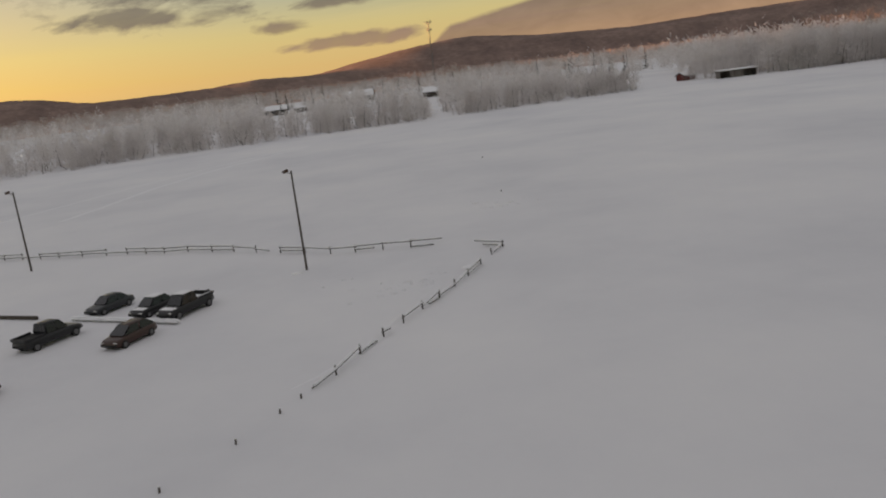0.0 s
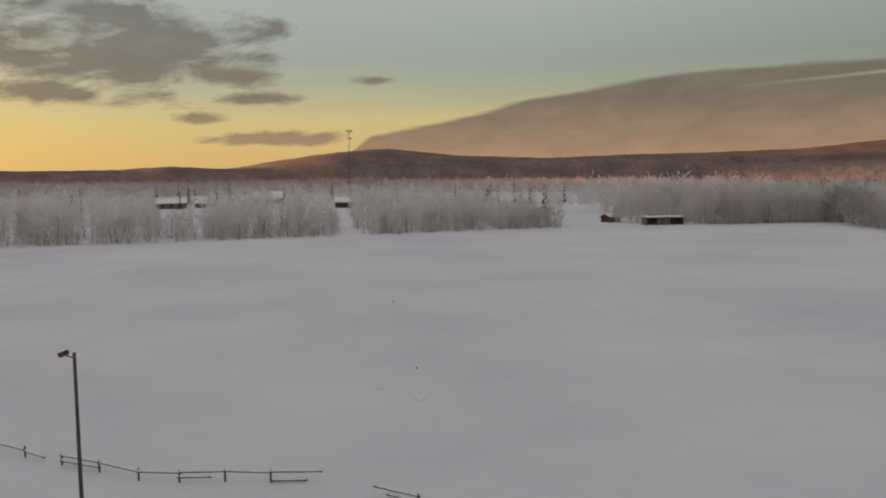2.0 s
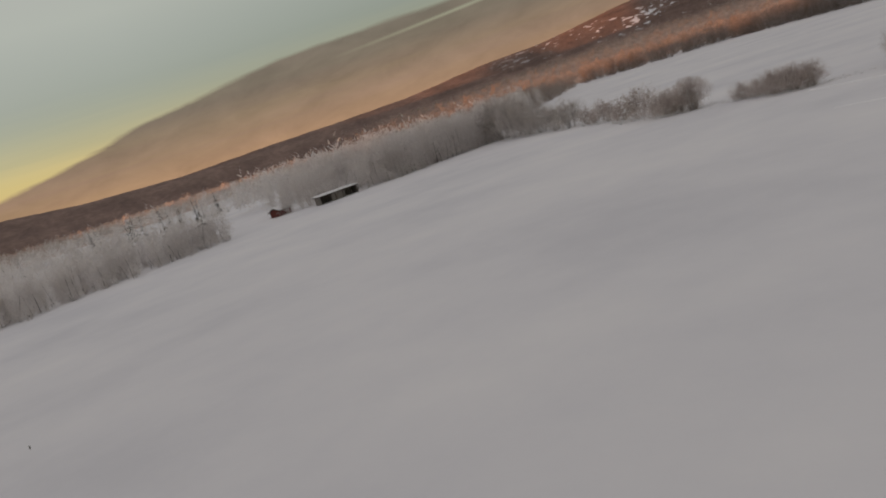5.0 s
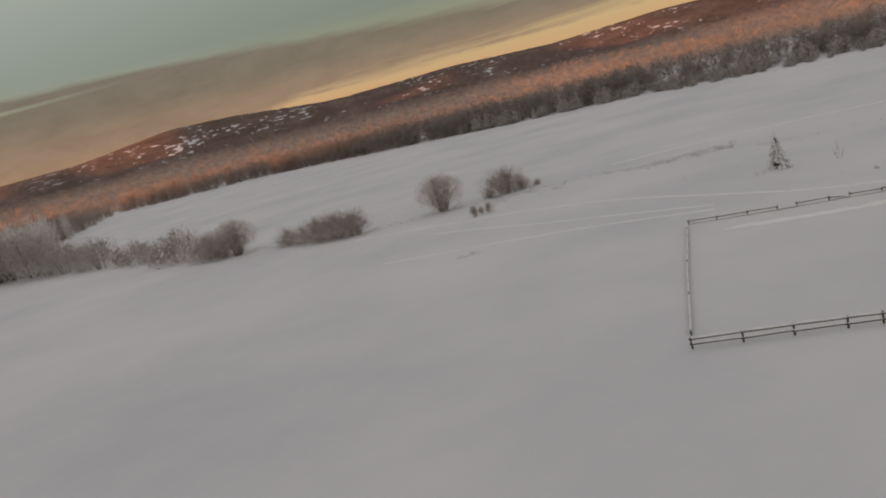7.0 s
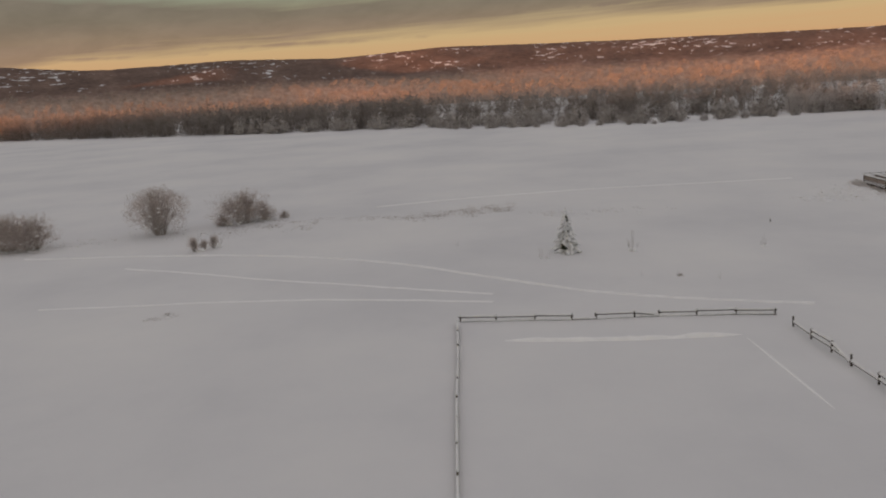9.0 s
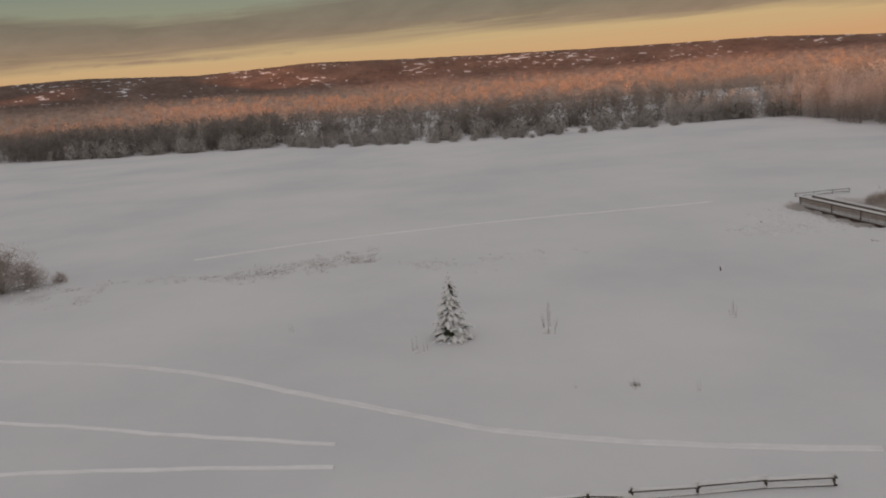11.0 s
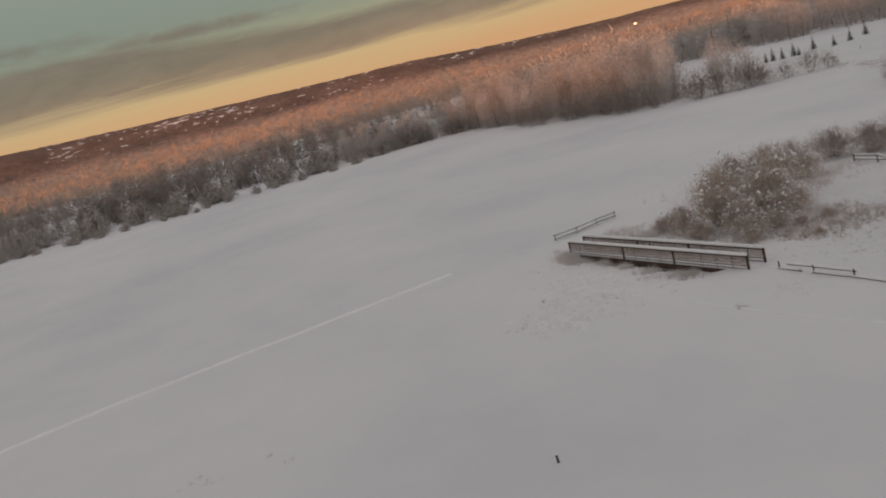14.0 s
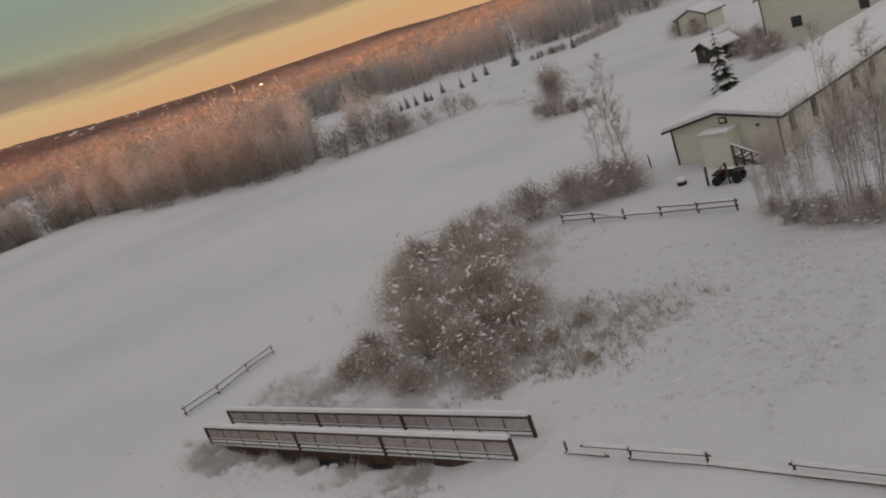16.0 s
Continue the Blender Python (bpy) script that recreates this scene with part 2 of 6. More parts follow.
GALV = material("galvanised_steel", [(0.10, 0.10, 0.10), (0.2, 0.2, 0.2)], scale=3, rough=0.5, metal=0.7)
BARK = material("frosted_bark", [(0.20, 0.17, 0.145), (0.40, 0.37, 0.34)], scale=4, rough=0.9, bump=0.3, vary=0.2)
FROST = material("frosted_twigs", [(0.27, 0.225, 0.195), (0.46, 0.41, 0.375)], scale=1.2, rough=0.9, vary=0.14, island=True, thin=0.4)
FROSTM = material("frosted_birch_twigs", [(0.42, 0.38, 0.355), (0.63, 0.595, 0.57)], scale=0.6, rough=0.9, vary=0.14, island=True, thin=0.4)
FROSTW = material("hoar_frost_twigs", [(0.60, 0.565, 0.545), (0.82, 0.79, 0.775)], scale=0.15, rough=0.9, vary=0.1, island=True, thin=0.4)
WILLOW = material("willow_twigs", [(0.45, 0.365, 0.318), (0.82, 0.735, 0.675)], scale=0.7, rough=0.9, vary=0.3, island=True, thin=0.4)
BUSHY = material("grey_willow_twigs", [(0.38, 0.32, 0.295), (0.70, 0.635, 0.60)], scale=0.5, rough=0.9, vary=0.16, island=True, thin=0.4)
GREYWOOD = material("grey_woods", [(0.2, 0.172, 0.155), (0.4, 0.36, 0.335)], scale=0.3, rough=0.95, vary=0.15, island=True, thin=0.4)
DOME = material("frosted_shrub_shell", [(0.30, 0.265, 0.245), (0.58, 0.545, 0.525)], scale=0.35, rough=0.95, vary=0.12, island=True)
# stems darker than bark, with the shade inside the crowns in their colour
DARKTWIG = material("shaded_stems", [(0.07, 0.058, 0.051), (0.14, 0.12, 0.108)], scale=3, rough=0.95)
PALEBARK = material("pale_bark", [(0.4, 0.37, 0.34), (0.6, 0.57, 0.54)], scale=4, rough=0.9, bump=0.3)
PACKED = material("packed_snow", [(0.74, 0.745, 0.76), (0.82, 0.82, 0.83)], scale=0.6, rough=0.7, bump=0.3, bump_scale=3)
NEEDLE = material("spruce_needles", [(0.026, 0.032, 0.02), (0.075, 0.078, 0.055)], scale=3, rough=0.8, vary=0.3, island=True)
GRASS = material("dry_grass", [(0.29, 0.235, 0.19), (0.5, 0.45, 0.4)], scale=2, rough=0.9, vary=0.4, island=True, thin=0.4)
WALLP = material("cream_siding", [(0.64, 0.62, 0.54), (0.72, 0.70, 0.62)], scale=1.5, rough=0.75, bump=0.2, bump_scale=8, stretch=(0.2, 0.2, 3))
TRIM = material("dark_trim_paint", [(0.025, 0.025, 0.025), (0.05, 0.048, 0.045)], scale=4, rough=0.6)
REDP = material("red_barn_paint", [(0.10, 0.03, 0.026), (0.16, 0.045, 0.038)], scale=2, rough=0.8)
GREYB = material("grey_boards", [(0.12, 0.11, 0.10), (0.22, 0.2, 0.18)], scale=2, rough=0.85, stretch=(4, 4, 0.4))
DARKB = material("dark_boards", [(0.04, 0.035, 0.03), (0.09, 0.075, 0.06)], scale=2, rough=0.85)
RUBBER = material("rubber", [(0.012, 0.012, 0.012), (0.03, 0.03, 0.03)], scale=8, rough=0.85)
RIM = material("alloy_rim", [(0.12, 0.12, 0.12), (0.22, 0.22, 0.22)], scale=8, rough=0.35, metal=0.9)
GLASS = material("tinted_glass", [(0.012, 0.014, 0.016), (0.03, 0.032, 0.035)], scale=1, rough=0.08, spec=0.6)
LAMPG = material("lamp_lens", [(0.5, 0.5, 0.48), (0.65, 0.65, 0.62)], scale=6, rough=0.15)
TAILL = material("tail_lamp", [(0.25, 0.01, 0.01), (0.35, 0.02, 0.02)], scale=6, rough=0.2)
PANE = material("window_pane", [(0.02, 0.023, 0.026), (0.05, 0.055, 0.06)], scale=0.7, rough=0.1, spec=0.6)
ICE = material("creek_ice", [(0.03, 0.028, 0.025), (0.10, 0.095, 0.09)], scale=0.8, rough=0.4)


def paint(name, c):
    return material(name, [tuple(0.8 * v for v in c), c], scale=1.5, rough=0.35, spec=0.5)


def hill_material():
    m = bpy.data.materials.new("wooded_hillside")
    m.use_nodes = True
    t = m.node_tree
    b = t.nodes["Principled BSDF"]
    b.inputs["Roughness"].default_value, b.inputs["Specular IOR Level"].default_value = 0.95, 0.1
    co = t.nodes.new("ShaderNodeTexCoord")
    sep = t.nodes.new("ShaderNodeSeparateXYZ")
    t.links.new(co.outputs["Object"], sep.inputs[0])
    x, y, z = sep.outputs

    def calc(op, a, b2=0.0, c=0.0):
        n = t.nodes.new("ShaderNodeMath")
        n.operation = op
        for k, v in enumerate((a, b2, c)):
            if isinstance(v, (int, float)):
                n.inputs[k].default_value = v
            else:
                t.links.new(v, n.inputs[k])
        return n.outputs[0]

    def span(src, lo, hi):
        n = t.nodes.new("ShaderNodeMapRange")
        n.inputs["From Min"].default_value, n.inputs["From Max"].default_value = lo, hi
        t.links.new(src, n.inputs[0])
        return n.outputs[0]

    def noise_at(sc, det, vec=None, rough=0.5):
        n = t.nodes.new("ShaderNodeTexNoise")
        n.inputs["Scale"].default_value, n.inputs["Detail"].default_value, n.inputs["Roughness"].default_value = sc, det, rough
        t.links.new(vec or co.outputs["Object"], n.inputs["Vector"])
        return n.outputs[0]

    def ramp(src, stops):
        r = t.nodes.new("ShaderNodeValToRGB")
        e = r.color_ramp.elements
        while len(e) < len(stops):
            e.new(0.5)
        for k, (p, c) in zip(e, stops):
            k.position, k.color = p, (*c, 1)
        t.links.new(src, r.inputs[0])
        return r.outputs[0]

    def mix(fac, a, b2):
        n = t.nodes.new("ShaderNodeMix")
        n.data_type = "RGBA"
        t.links.new(fac, n.inputs[0])
        for k, v in ((6, a), (7, b2)):
            if isinstance(v, tuple):
                n.inputs[k].default_value = (*v, 1)
            else:
                t.links.new(v, n.inputs[k])
        return n.outputs[2]

    # bearing round the valley, in metres of arc, and height: the slope as it is seen from the valley floor
    bearing = calc("MULTIPLY", calc("ARCTAN2", calc("SUBTRACT", x, 60.0), calc("SUBTRACT", y, 50.0)), 180 / math.pi)
    comb = t.nodes.new("ShaderNodeCombineXYZ")
    t.links.new(calc("MULTIPLY", bearing, 52.4), comb.inputs[0])
    t.links.new(calc("MULTIPLY", z, 3.6), comb.inputs[1])
    slope = comb.outputs[0]
    east = span(bearing, 30, 46)
    # leafless birch and spruce: darker stands and thinner ones, single crowns
    stand = calc("MULTIPLY_ADD", noise_at(0.05, 5, slope, 0.65), 0.5, calc("MULTIPLY", noise_at(0.009, 5, slope), 0.5))
    dark = ramp(stand, [(0.36, HILL_DARK), (0.5, HILL_MID), (0.64, HILL_PALE)])
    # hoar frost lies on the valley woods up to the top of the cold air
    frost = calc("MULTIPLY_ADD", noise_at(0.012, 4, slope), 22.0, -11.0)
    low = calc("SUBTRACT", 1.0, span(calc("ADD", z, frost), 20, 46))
    # frost colour warmed with the low sunlight that falls on the eastern slopes
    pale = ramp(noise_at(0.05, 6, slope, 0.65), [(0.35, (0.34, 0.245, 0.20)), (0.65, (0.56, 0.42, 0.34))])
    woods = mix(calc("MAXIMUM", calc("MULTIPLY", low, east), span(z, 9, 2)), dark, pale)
    # crowns stand up into the low light
    bp = t.nodes.new("ShaderNodeBump")
    bp.inputs["Distance"].default_value = 13.0
    t.links.new(noise_at(0.13, 3), bp.inputs["Height"])
    t.links.new(east, bp.inputs["Strength"])
    t.links.new(bp.outputs[0], b.inputs["Normal"])
    # logged and open slopes: broken patches of bare snow high on the eastern hills
    patch = calc("MULTIPLY_ADD", noise_at(0.0045, 2, slope), 0.5, noise_at(0.032, 5, slope, 0.55))
    open_slope = calc("MULTIPLY", calc("MULTIPLY", span(bearing, 42, 50), span(bearing, 132, 122)), span(z, 38, 60))
    clear = calc("MULTIPLY", span(patch, 0.875, 0.9), open_slope)
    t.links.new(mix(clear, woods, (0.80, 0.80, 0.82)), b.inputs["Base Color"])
    return m


HILL_DARK, HILL_MID, HILL_PALE = (0.115, 0.079, 0.067), (0.18, 0.122, 0.102), (0.26, 0.18, 0.15)
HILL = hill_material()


# ---- builders ----
def mesh_of(name, verts, faces, mat, smooth=False):
    me = bpy.data.meshes.new(name)
    me.from_pydata(verts, [], faces)
    me.materials.append(mat)
    if smooth:
        for p in me.polygons:
            p.use_smooth = True
    return me


def part(name, me, parent=None, label="", m=None):
    ob = new(name, me)
    if parent is not None:
        ob.parent = parent
    if m is not None:
        ob.matrix_basis = m
    if label:
        ob["label"] = label
    return ob


def thing(name, label, category, x=0, y=0, z=0, rz=0, group="", kind=""):
    ob = new(name)
    ob.empty_display_size = 0.2
    ob.matrix_basis = pose(x, y, z, 0, 0, rz)
    return tagged(ob, label, category, group, kind)


def box_mesh(name, sx, sy, sz, mat, bevel=0.01, base=True, seg=1):
    bm = bmesh.new()
    bmesh.ops.create_cube(bm, size=1)
    for v in bm.verts:
        v.co = Vector((v.co.x * sx, v.co.y * sy, (v.co.z + (0.5 if base else 0)) * sz))
    if bevel:
        bmesh.ops.bevel(bm, geom=bm.edges[:], offset=bevel, segments=seg, affect="EDGES")
    me = bpy.data.meshes.new(name)
    bm.to_mesh(me)
    bm.free()
    me.materials.append(mat)
    return me


def rod(V, F, a, b, r0, r1, n=5):
    """Adds a tapered rod from a to b."""
    a, b = Vector(a), Vector(b)
    d = b - a
    if d.length < 1e-6:
        return
    q = d.to_track_quat("Z", "Y")
    s = len(V)
    for p, r in ((a, r0), (b, r1)):
        for k in range(n):
            w = 2 * math.pi * k / n
            V.append(tuple(p + q @ Vector((r * math.cos(w), r * math.sin(w), 0))))
    for k in range(n):
        j = (k + 1) % n
        F.append((s + k, s + j, s + n + j, s + n + k))
    F.append(tuple(s + n + k for k in range(n)))
    F.append(tuple(s + n - 1 - k for k in range(n)))


def smooth_step(a, b, v):
    u = min(1.0, max(0.0, (v - a) / (b - a)))
    return u * u * (3 - 2 * u)


def gz(x, y):
    """Height of the snow."""
    h = 0.10 * (noise.noise((x * 0.03, y * 0.03, 1.3)) + 0.5 * noise.noise((x * 0.09, y * 0.09, 4.1)))
    # creek bed under the bridge, with a low bank before it
    if 138 < x < 162 and 8 < y < 23:
        u = smooth_step(145.0, 147.5, x) * smooth_step(155.6, 153.8, x)
        h -= 1.25 * u * smooth_step(17.5, 16.9, y) * smooth_step(13.0, 14.6, y)
        h -= 0.42 * smooth_step(141.0, 144.0, x) * smooth_step(157.5, 155.0, x) * smooth_step(20.5, 17.8, y) * smooth_step(16.2, 16.9, y) * (1 - u * smooth_step(17.5, 16.9, y))
        h += 0.10 * noise.noise((x * 1.1, y * 1.1, 2.0)) * smooth_step(20.5, 18, y)
    return h


def spaced(lo, hi, fine_lo, fine_hi, step):
    mid = list(np.arange(fine_lo, fine_hi + 1e-6, step))
    out, s = [], step
    v = fine_lo
    while v > lo:
        s *= 1.35
        v -= s
        out.append(max(v, lo))
    out = out[::-1]
    far, v, s = [], fine_hi, step
    while v < hi:
        s *= 1.35
        v += s
        far.append(min(v, hi))
    return out + mid + far


def build_ground():
    xs = sorted(set(spaced(-4200, 4200, -45, 215, 1.5)) | set(np.arange(139.25, 161, .5)))
    ys = sorted(set(spaced(-4200, 4200, -85, 175, 1.5)) | set(np.arange(10.1, 21.5, .4)))
    nx = len(xs)
    V = []
    for y in ys:
        for x in xs:
            near = -60 < x < 230 and -100 < y < 190
            V.append((x, y, gz(x, y) if near else 0.0))
    F = [(j * nx + i, j * nx + i + 1, (j + 1) * nx + i + 1, (j + 1) * nx + i) for j in range(len(ys) - 1) for i in range(nx - 1)]
    ob = new("ground", mesh_of("ground", V, F, SNOW, True))
    tagged(ob, "wide flat field of wind-packed snow", "ground", kind="structure")


build_ground()

# skyline of the hills: azimuth from the middle of the field, height at three kilometres
# -110 to -19: made-up ridge out of view, shaped to shade the field
RIDGE = [(-180, 60), (-110, 90), (-80, 90), (-27.6, 85), (-26.5, 73), (-24.5, 73), (-22.5, 79), (-21, 80), (-19, 67), (-17, 43), (-15.9, 40), (-9.4, 42), (-5.9, 55), (-2.2, 43), (0.8, 69), (5.1, 102), (8.9, 117), (13.5, 89), (20.4, 76),
         (25.4, 85), (32.9, 91), (37, 97), (42.3, 124), (46.6, 130), (52.8, 174), (56.9, 169), (64, 136), (72.6, 148), (80, 134), (87, 151), (94, 140), (109.9, 119),
         (117.5, 112), (123, 90), (126.5, 82), (130.5, 73), (134.4, 72), (137.5, 68), (141.5, 65), (144.9, 52), (148.7, 42), (165, 60), (180, 60)]


SKYLINE_AZ = np.arange(-180, 180.01, 0.25)
SKYLINE = np.interp(SKYLINE_AZ, [p[0] for p in RIDGE], [p[1] for p in RIDGE])
SKYLINE = np.convolve(np.pad(SKYLINE, 6, mode="edge"), np.hanning(15)[1:-1] / np.hanning(15).sum(), mode="valid")


def hill_z(r, az):
    h = np.interp(az, SKYLINE_AZ, SKYLINE)
    if r > 3000:
        return h * (3300 - r) / 320
    u = (r - 620) / 2380
    s = 0.55 * u ** 1.3 + 0.45 * smooth_step(0.35, 1.0, u)
    dx, dy = 3000 * math.sin(radians(az)), 3000 * math.cos(radians(az))
    und = noise.noise((dx * 0.0016 + r * 0.0012, dy * 0.0016, 2.0)) * 30 * u * (1 - u) * 2
    z = min((h - 4) * s + und, h * (0.35 + 0.65 * u) + 4)
    return max(z, 0.5 + 6 * u) if r > 640 else -3.0


def build_hills():
    rng = random.Random(5)
    rr = list(range(620, 2880, 45)) + [2900, 2930, 2965, 3000, 3060, 3200]
    n = 720
    V, F = [], []
    for r in rr:
        for i in range(n):
            az = -180 + 360 * i / n
            z = hill_z(r, az) + (rng.uniform(-1, 1) * (0.5 if r < 2900 else 1.3) if r <= 3000 else 0)
            V.append((60 + r * math.sin(radians(az + rng.uniform(-.12, .12))), 50 + r * math.cos(radians(az)), z))
    for j in range(len(rr) - 1):
        for i in range(n):
            k = (i + 1) % n
            F.append((j * n + i, j * n + k, (j + 1) * n + k, (j + 1) * n + i))
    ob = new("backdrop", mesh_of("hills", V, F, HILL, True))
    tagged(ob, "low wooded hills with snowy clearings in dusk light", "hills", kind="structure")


build_hills()


# ---- trees ----
def tree_geometry(seed, h, w, stems, twigs, tw, tl, lean=0.25, low=0.15, spread=1.0):
    """Limbs (verts, faces) and twigs (verts, faces) of a leafless tree or shrub with its foot at the origin."""
    rng = random.Random(seed)
    LV, LF, TV, TF = [], [], [], []
    tips = []
    for s in range(stems):
        a = rng.uniform(0, 2 * math.pi)
        top = h * rng.uniform(0.72, 1.0)
        out = (w / 2) * rng.uniform(0.15, 0.75) * (0.35 if stems == 1 else 1)
        p = Vector((rng.uniform(-1, 1) * 0.05 * w * (stems > 1), rng.uniform(-1, 1) * 0.05 * w * (stems > 1), -0.15))
        r = max(0.012 * h, 0.03) * rng.uniform(0.8, 1.2)
        prev, n = p, 5
        for i in range(1, n + 1):
            u = i / n
            q = Vector((math.cos(a) * out * u ** (1 + lean), math.sin(a) * out * u ** (1 + lean), top * u)) + Vector((rng.uniform(-1, 1), rng.uniform(-1, 1), 0)) * 0.03 * h * u
            rod(LV, LF, prev, q, r * (1 - 0.8 * (i - 1) / n), r * (1 - 0.8 * u), 4)
            if u > low:
                for b in range(3):
                    c = rng.uniform(0, 2 * math.pi)
                    ln = spread * w * 0.34 * rng.uniform(0.5, 1.0) * (1.15 - 0.75 * u)
                    st = prev.lerp(q, rng.random())
                    en = st + Vector((math.cos(c) * ln, math.sin(c) * ln, ln * rng.uniform(0.3, 1.0)))
                    en.z = min(en.z, h)
                    rod(LV, LF, st, en, r * 0.35 * (1.1 - u * 0.6), r * 0.1, 3)
                    tips.append((st, en))
            prev = q
        tips.append((p.lerp(prev, 0.6), prev))
    for k in range(twigs):
        a, b = tips[k % len(tips)]
        p = a.lerp(b, rng.uniform(0.15, 1.05))
        d = (b - a).normalized() * 0.6 + Vector((rng.gauss(0, 0.55), rng.gauss(0, 0.55), rng.gauss(0.35, 0.45)))
        d = d.normalized() * tl * rng.uniform(0.5, 1.3)
        side = d.cross(Vector((rng.uniform(-1, 1), rng.uniform(-1, 1), rng.uniform(-1, 1))))
        if side.length < 1e-5:
            continue
        side = side.normalized() * tw * rng.uniform(0.6, 1.4)
        i = len(TV)
        TV += [tuple(p - side * 0.5), tuple(p + side * 0.5), tuple(p + d * 0.6 + side * 0.7), tuple(p + d)]
        TF += [(i, i + 1, i + 2, i + 3)]
    return LV, LF, TV, TF


def bush_geometry(seed, h, w, stems, twigs, tw, tl, low=8, high=88, single=False, thick=1.0):
    """A dome of stems that fan out from one foot (or climb one slender trunk), with twigs towards the outside."""
    rng = random.Random(seed)
    LV, LF, TV, TF, tips = [], [], [], [], []
    r0 = (0.004 * h + 0.006) * thick
    if single:
        prev = Vector((0, 0, -.15))
        for i in range(1, 7):
            q = Vector((rng.uniform(-.02, .02) * h, rng.uniform(-.02, .02) * h, h * i / 6))
            rod(LV, LF, prev, q, 0.0034 * h * (1.05 - (i - 1) / 6.5), 0.0034 * h * (1.05 - i / 6.5), 5)
            prev = q
    for s in range(stems):
        a = rng.uniform(0, 6.283)
        if single:
            u = rng.uniform(0.2, 0.97)
            st = Vector((0, 0, h * u))
            ln = w * 0.5 * (1.1 - u) ** 0.7 * rng.uniform(0.6, 1.2)
            en = st + Vector((math.cos(a) * ln, math.sin(a) * ln, ln * rng.uniform(0.9, 1.8)))
            en.z = min(en.z, h * 1.02)
            mid = st.lerp(en, .5) + Vector((math.cos(a), math.sin(a), 0)) * ln * .1
        else:
            e = radians(low + (high - low) * rng.random() ** 0.75)
            k = rng.uniform(0.72, 1.04)
            en = Vector((math.cos(a) * math.cos(e) * w / 2, math.sin(a) * math.cos(e) * w / 2, math.sin(e) * h)) * k
            st = Vector((math.cos(a) * .08 * w, math.sin(a) * .08 * w, -0.1))
            mid = st.lerp(en, .5) + Vector((0, 0, .08 * h)) + Vector((rng.gauss(0, 1), rng.gauss(0, 1), 0)) * .03 * w
        rod(LV, LF, st, mid, r0, r0 * .7, 3)
        rod(LV, LF, mid, en, r0 * .7, r0 * .25, 3)
        tips.append((mid, en, 1.0))
        for b in range(4):
            p = st.lerp(mid, rng.uniform(.5, 1)) if rng.random() < .3 else mid.lerp(en, rng.uniform(0, .8))
            d = (en - mid).normalized() * .7 + Vector((rng.gauss(0, .5), rng.gauss(0, .5), rng.gauss(.2, .4)))
            q = p + d.normalized() * (en - mid).length * rng.uniform(.35, .7)
            if q.z < 0.1:
                q.z = 0.1
            rod(LV, LF, p, q, r0 * .4, r0 * .15, 3)
            tips.append((p, q, .7))
    for k in range(twigs):
        a, b, f = tips[k % len(tips)]
        p = a.lerp(b, rng.uniform(0.1, 1.05))
        d = (b - a).normalized() * .8 + Vector((rng.gauss(0, .6), rng.gauss(0, .6), rng.gauss(.2, .5)))
        d = d.normalized() * tl * rng.uniform(.5, 1.3)
        side = d.cross(Vector((rng.uniform(-1, 1), rng.uniform(-1, 1), rng.uniform(-1, 1))))
        if side.length < 1e-5:
            continue
        side = side.normalized() * tw * rng.uniform(.6, 1.4)
        if p.z + d.z < 0.02:
            d.z = 0.02 - p.z
        i = len(TV)
        TV += [tuple(p - side * .5), tuple(p + side * .5), tuple(p + d)]
        TF.append((i, i + 1, i + 2))
    return LV, LF, TV, TF


def cloud(TV, TF, rng, n, h, w, zc, tw, tl, lump=0.25, core=0.45, up=0.25, out=0.6, at=(0, 0, 0)):
    """Fine twigs filling an uneven rounded crown, denser towards its outside."""
    sh = Vector((rng.uniform(0, 50), rng.uniform(0, 50), rng.uniform(0, 50)))
    o = Vector(at)
    for k in range(n):
        d = Vector((rng.gauss(0, 1), rng.gauss(0, 1), rng.gauss(0, 1))).normalized()
        f = 1 + lump * 1.6 * noise.noise(d * 1.5 + sh) + lump * 1.1 * noise.noise(d * 3.6 + sh)
        f *= rng.random() ** core
        p = o + Vector((d.x * w / 2 * f, d.y * w / 2 * f, zc * h + d.z * f * h * ((1 - zc) if d.z > 0 else zc)))
        p.z = max(p.z, 0.02)
        e = d * out + Vector((rng.gauss(0, .6), rng.gauss(0, .6), rng.gauss(up, .5)))
        e = e.normalized() * tl * rng.uniform(.5, 1.4)
        side = e.cross(Vector((rng.uniform(-1, 1), rng.uniform(-1, 1), rng.uniform(-1, 1))))
        if side.length < 1e-5:
            continue
        side = side.normalized() * tw * rng.uniform(.5, 1.3)
        q = p + e
        q.z = max(q.z, 0.03)
        i = len(TV)
        TV += [tuple(p - side * .5), tuple(p + side * .5), tuple(q)]
        TF.append((i, i + 1, i + 2))


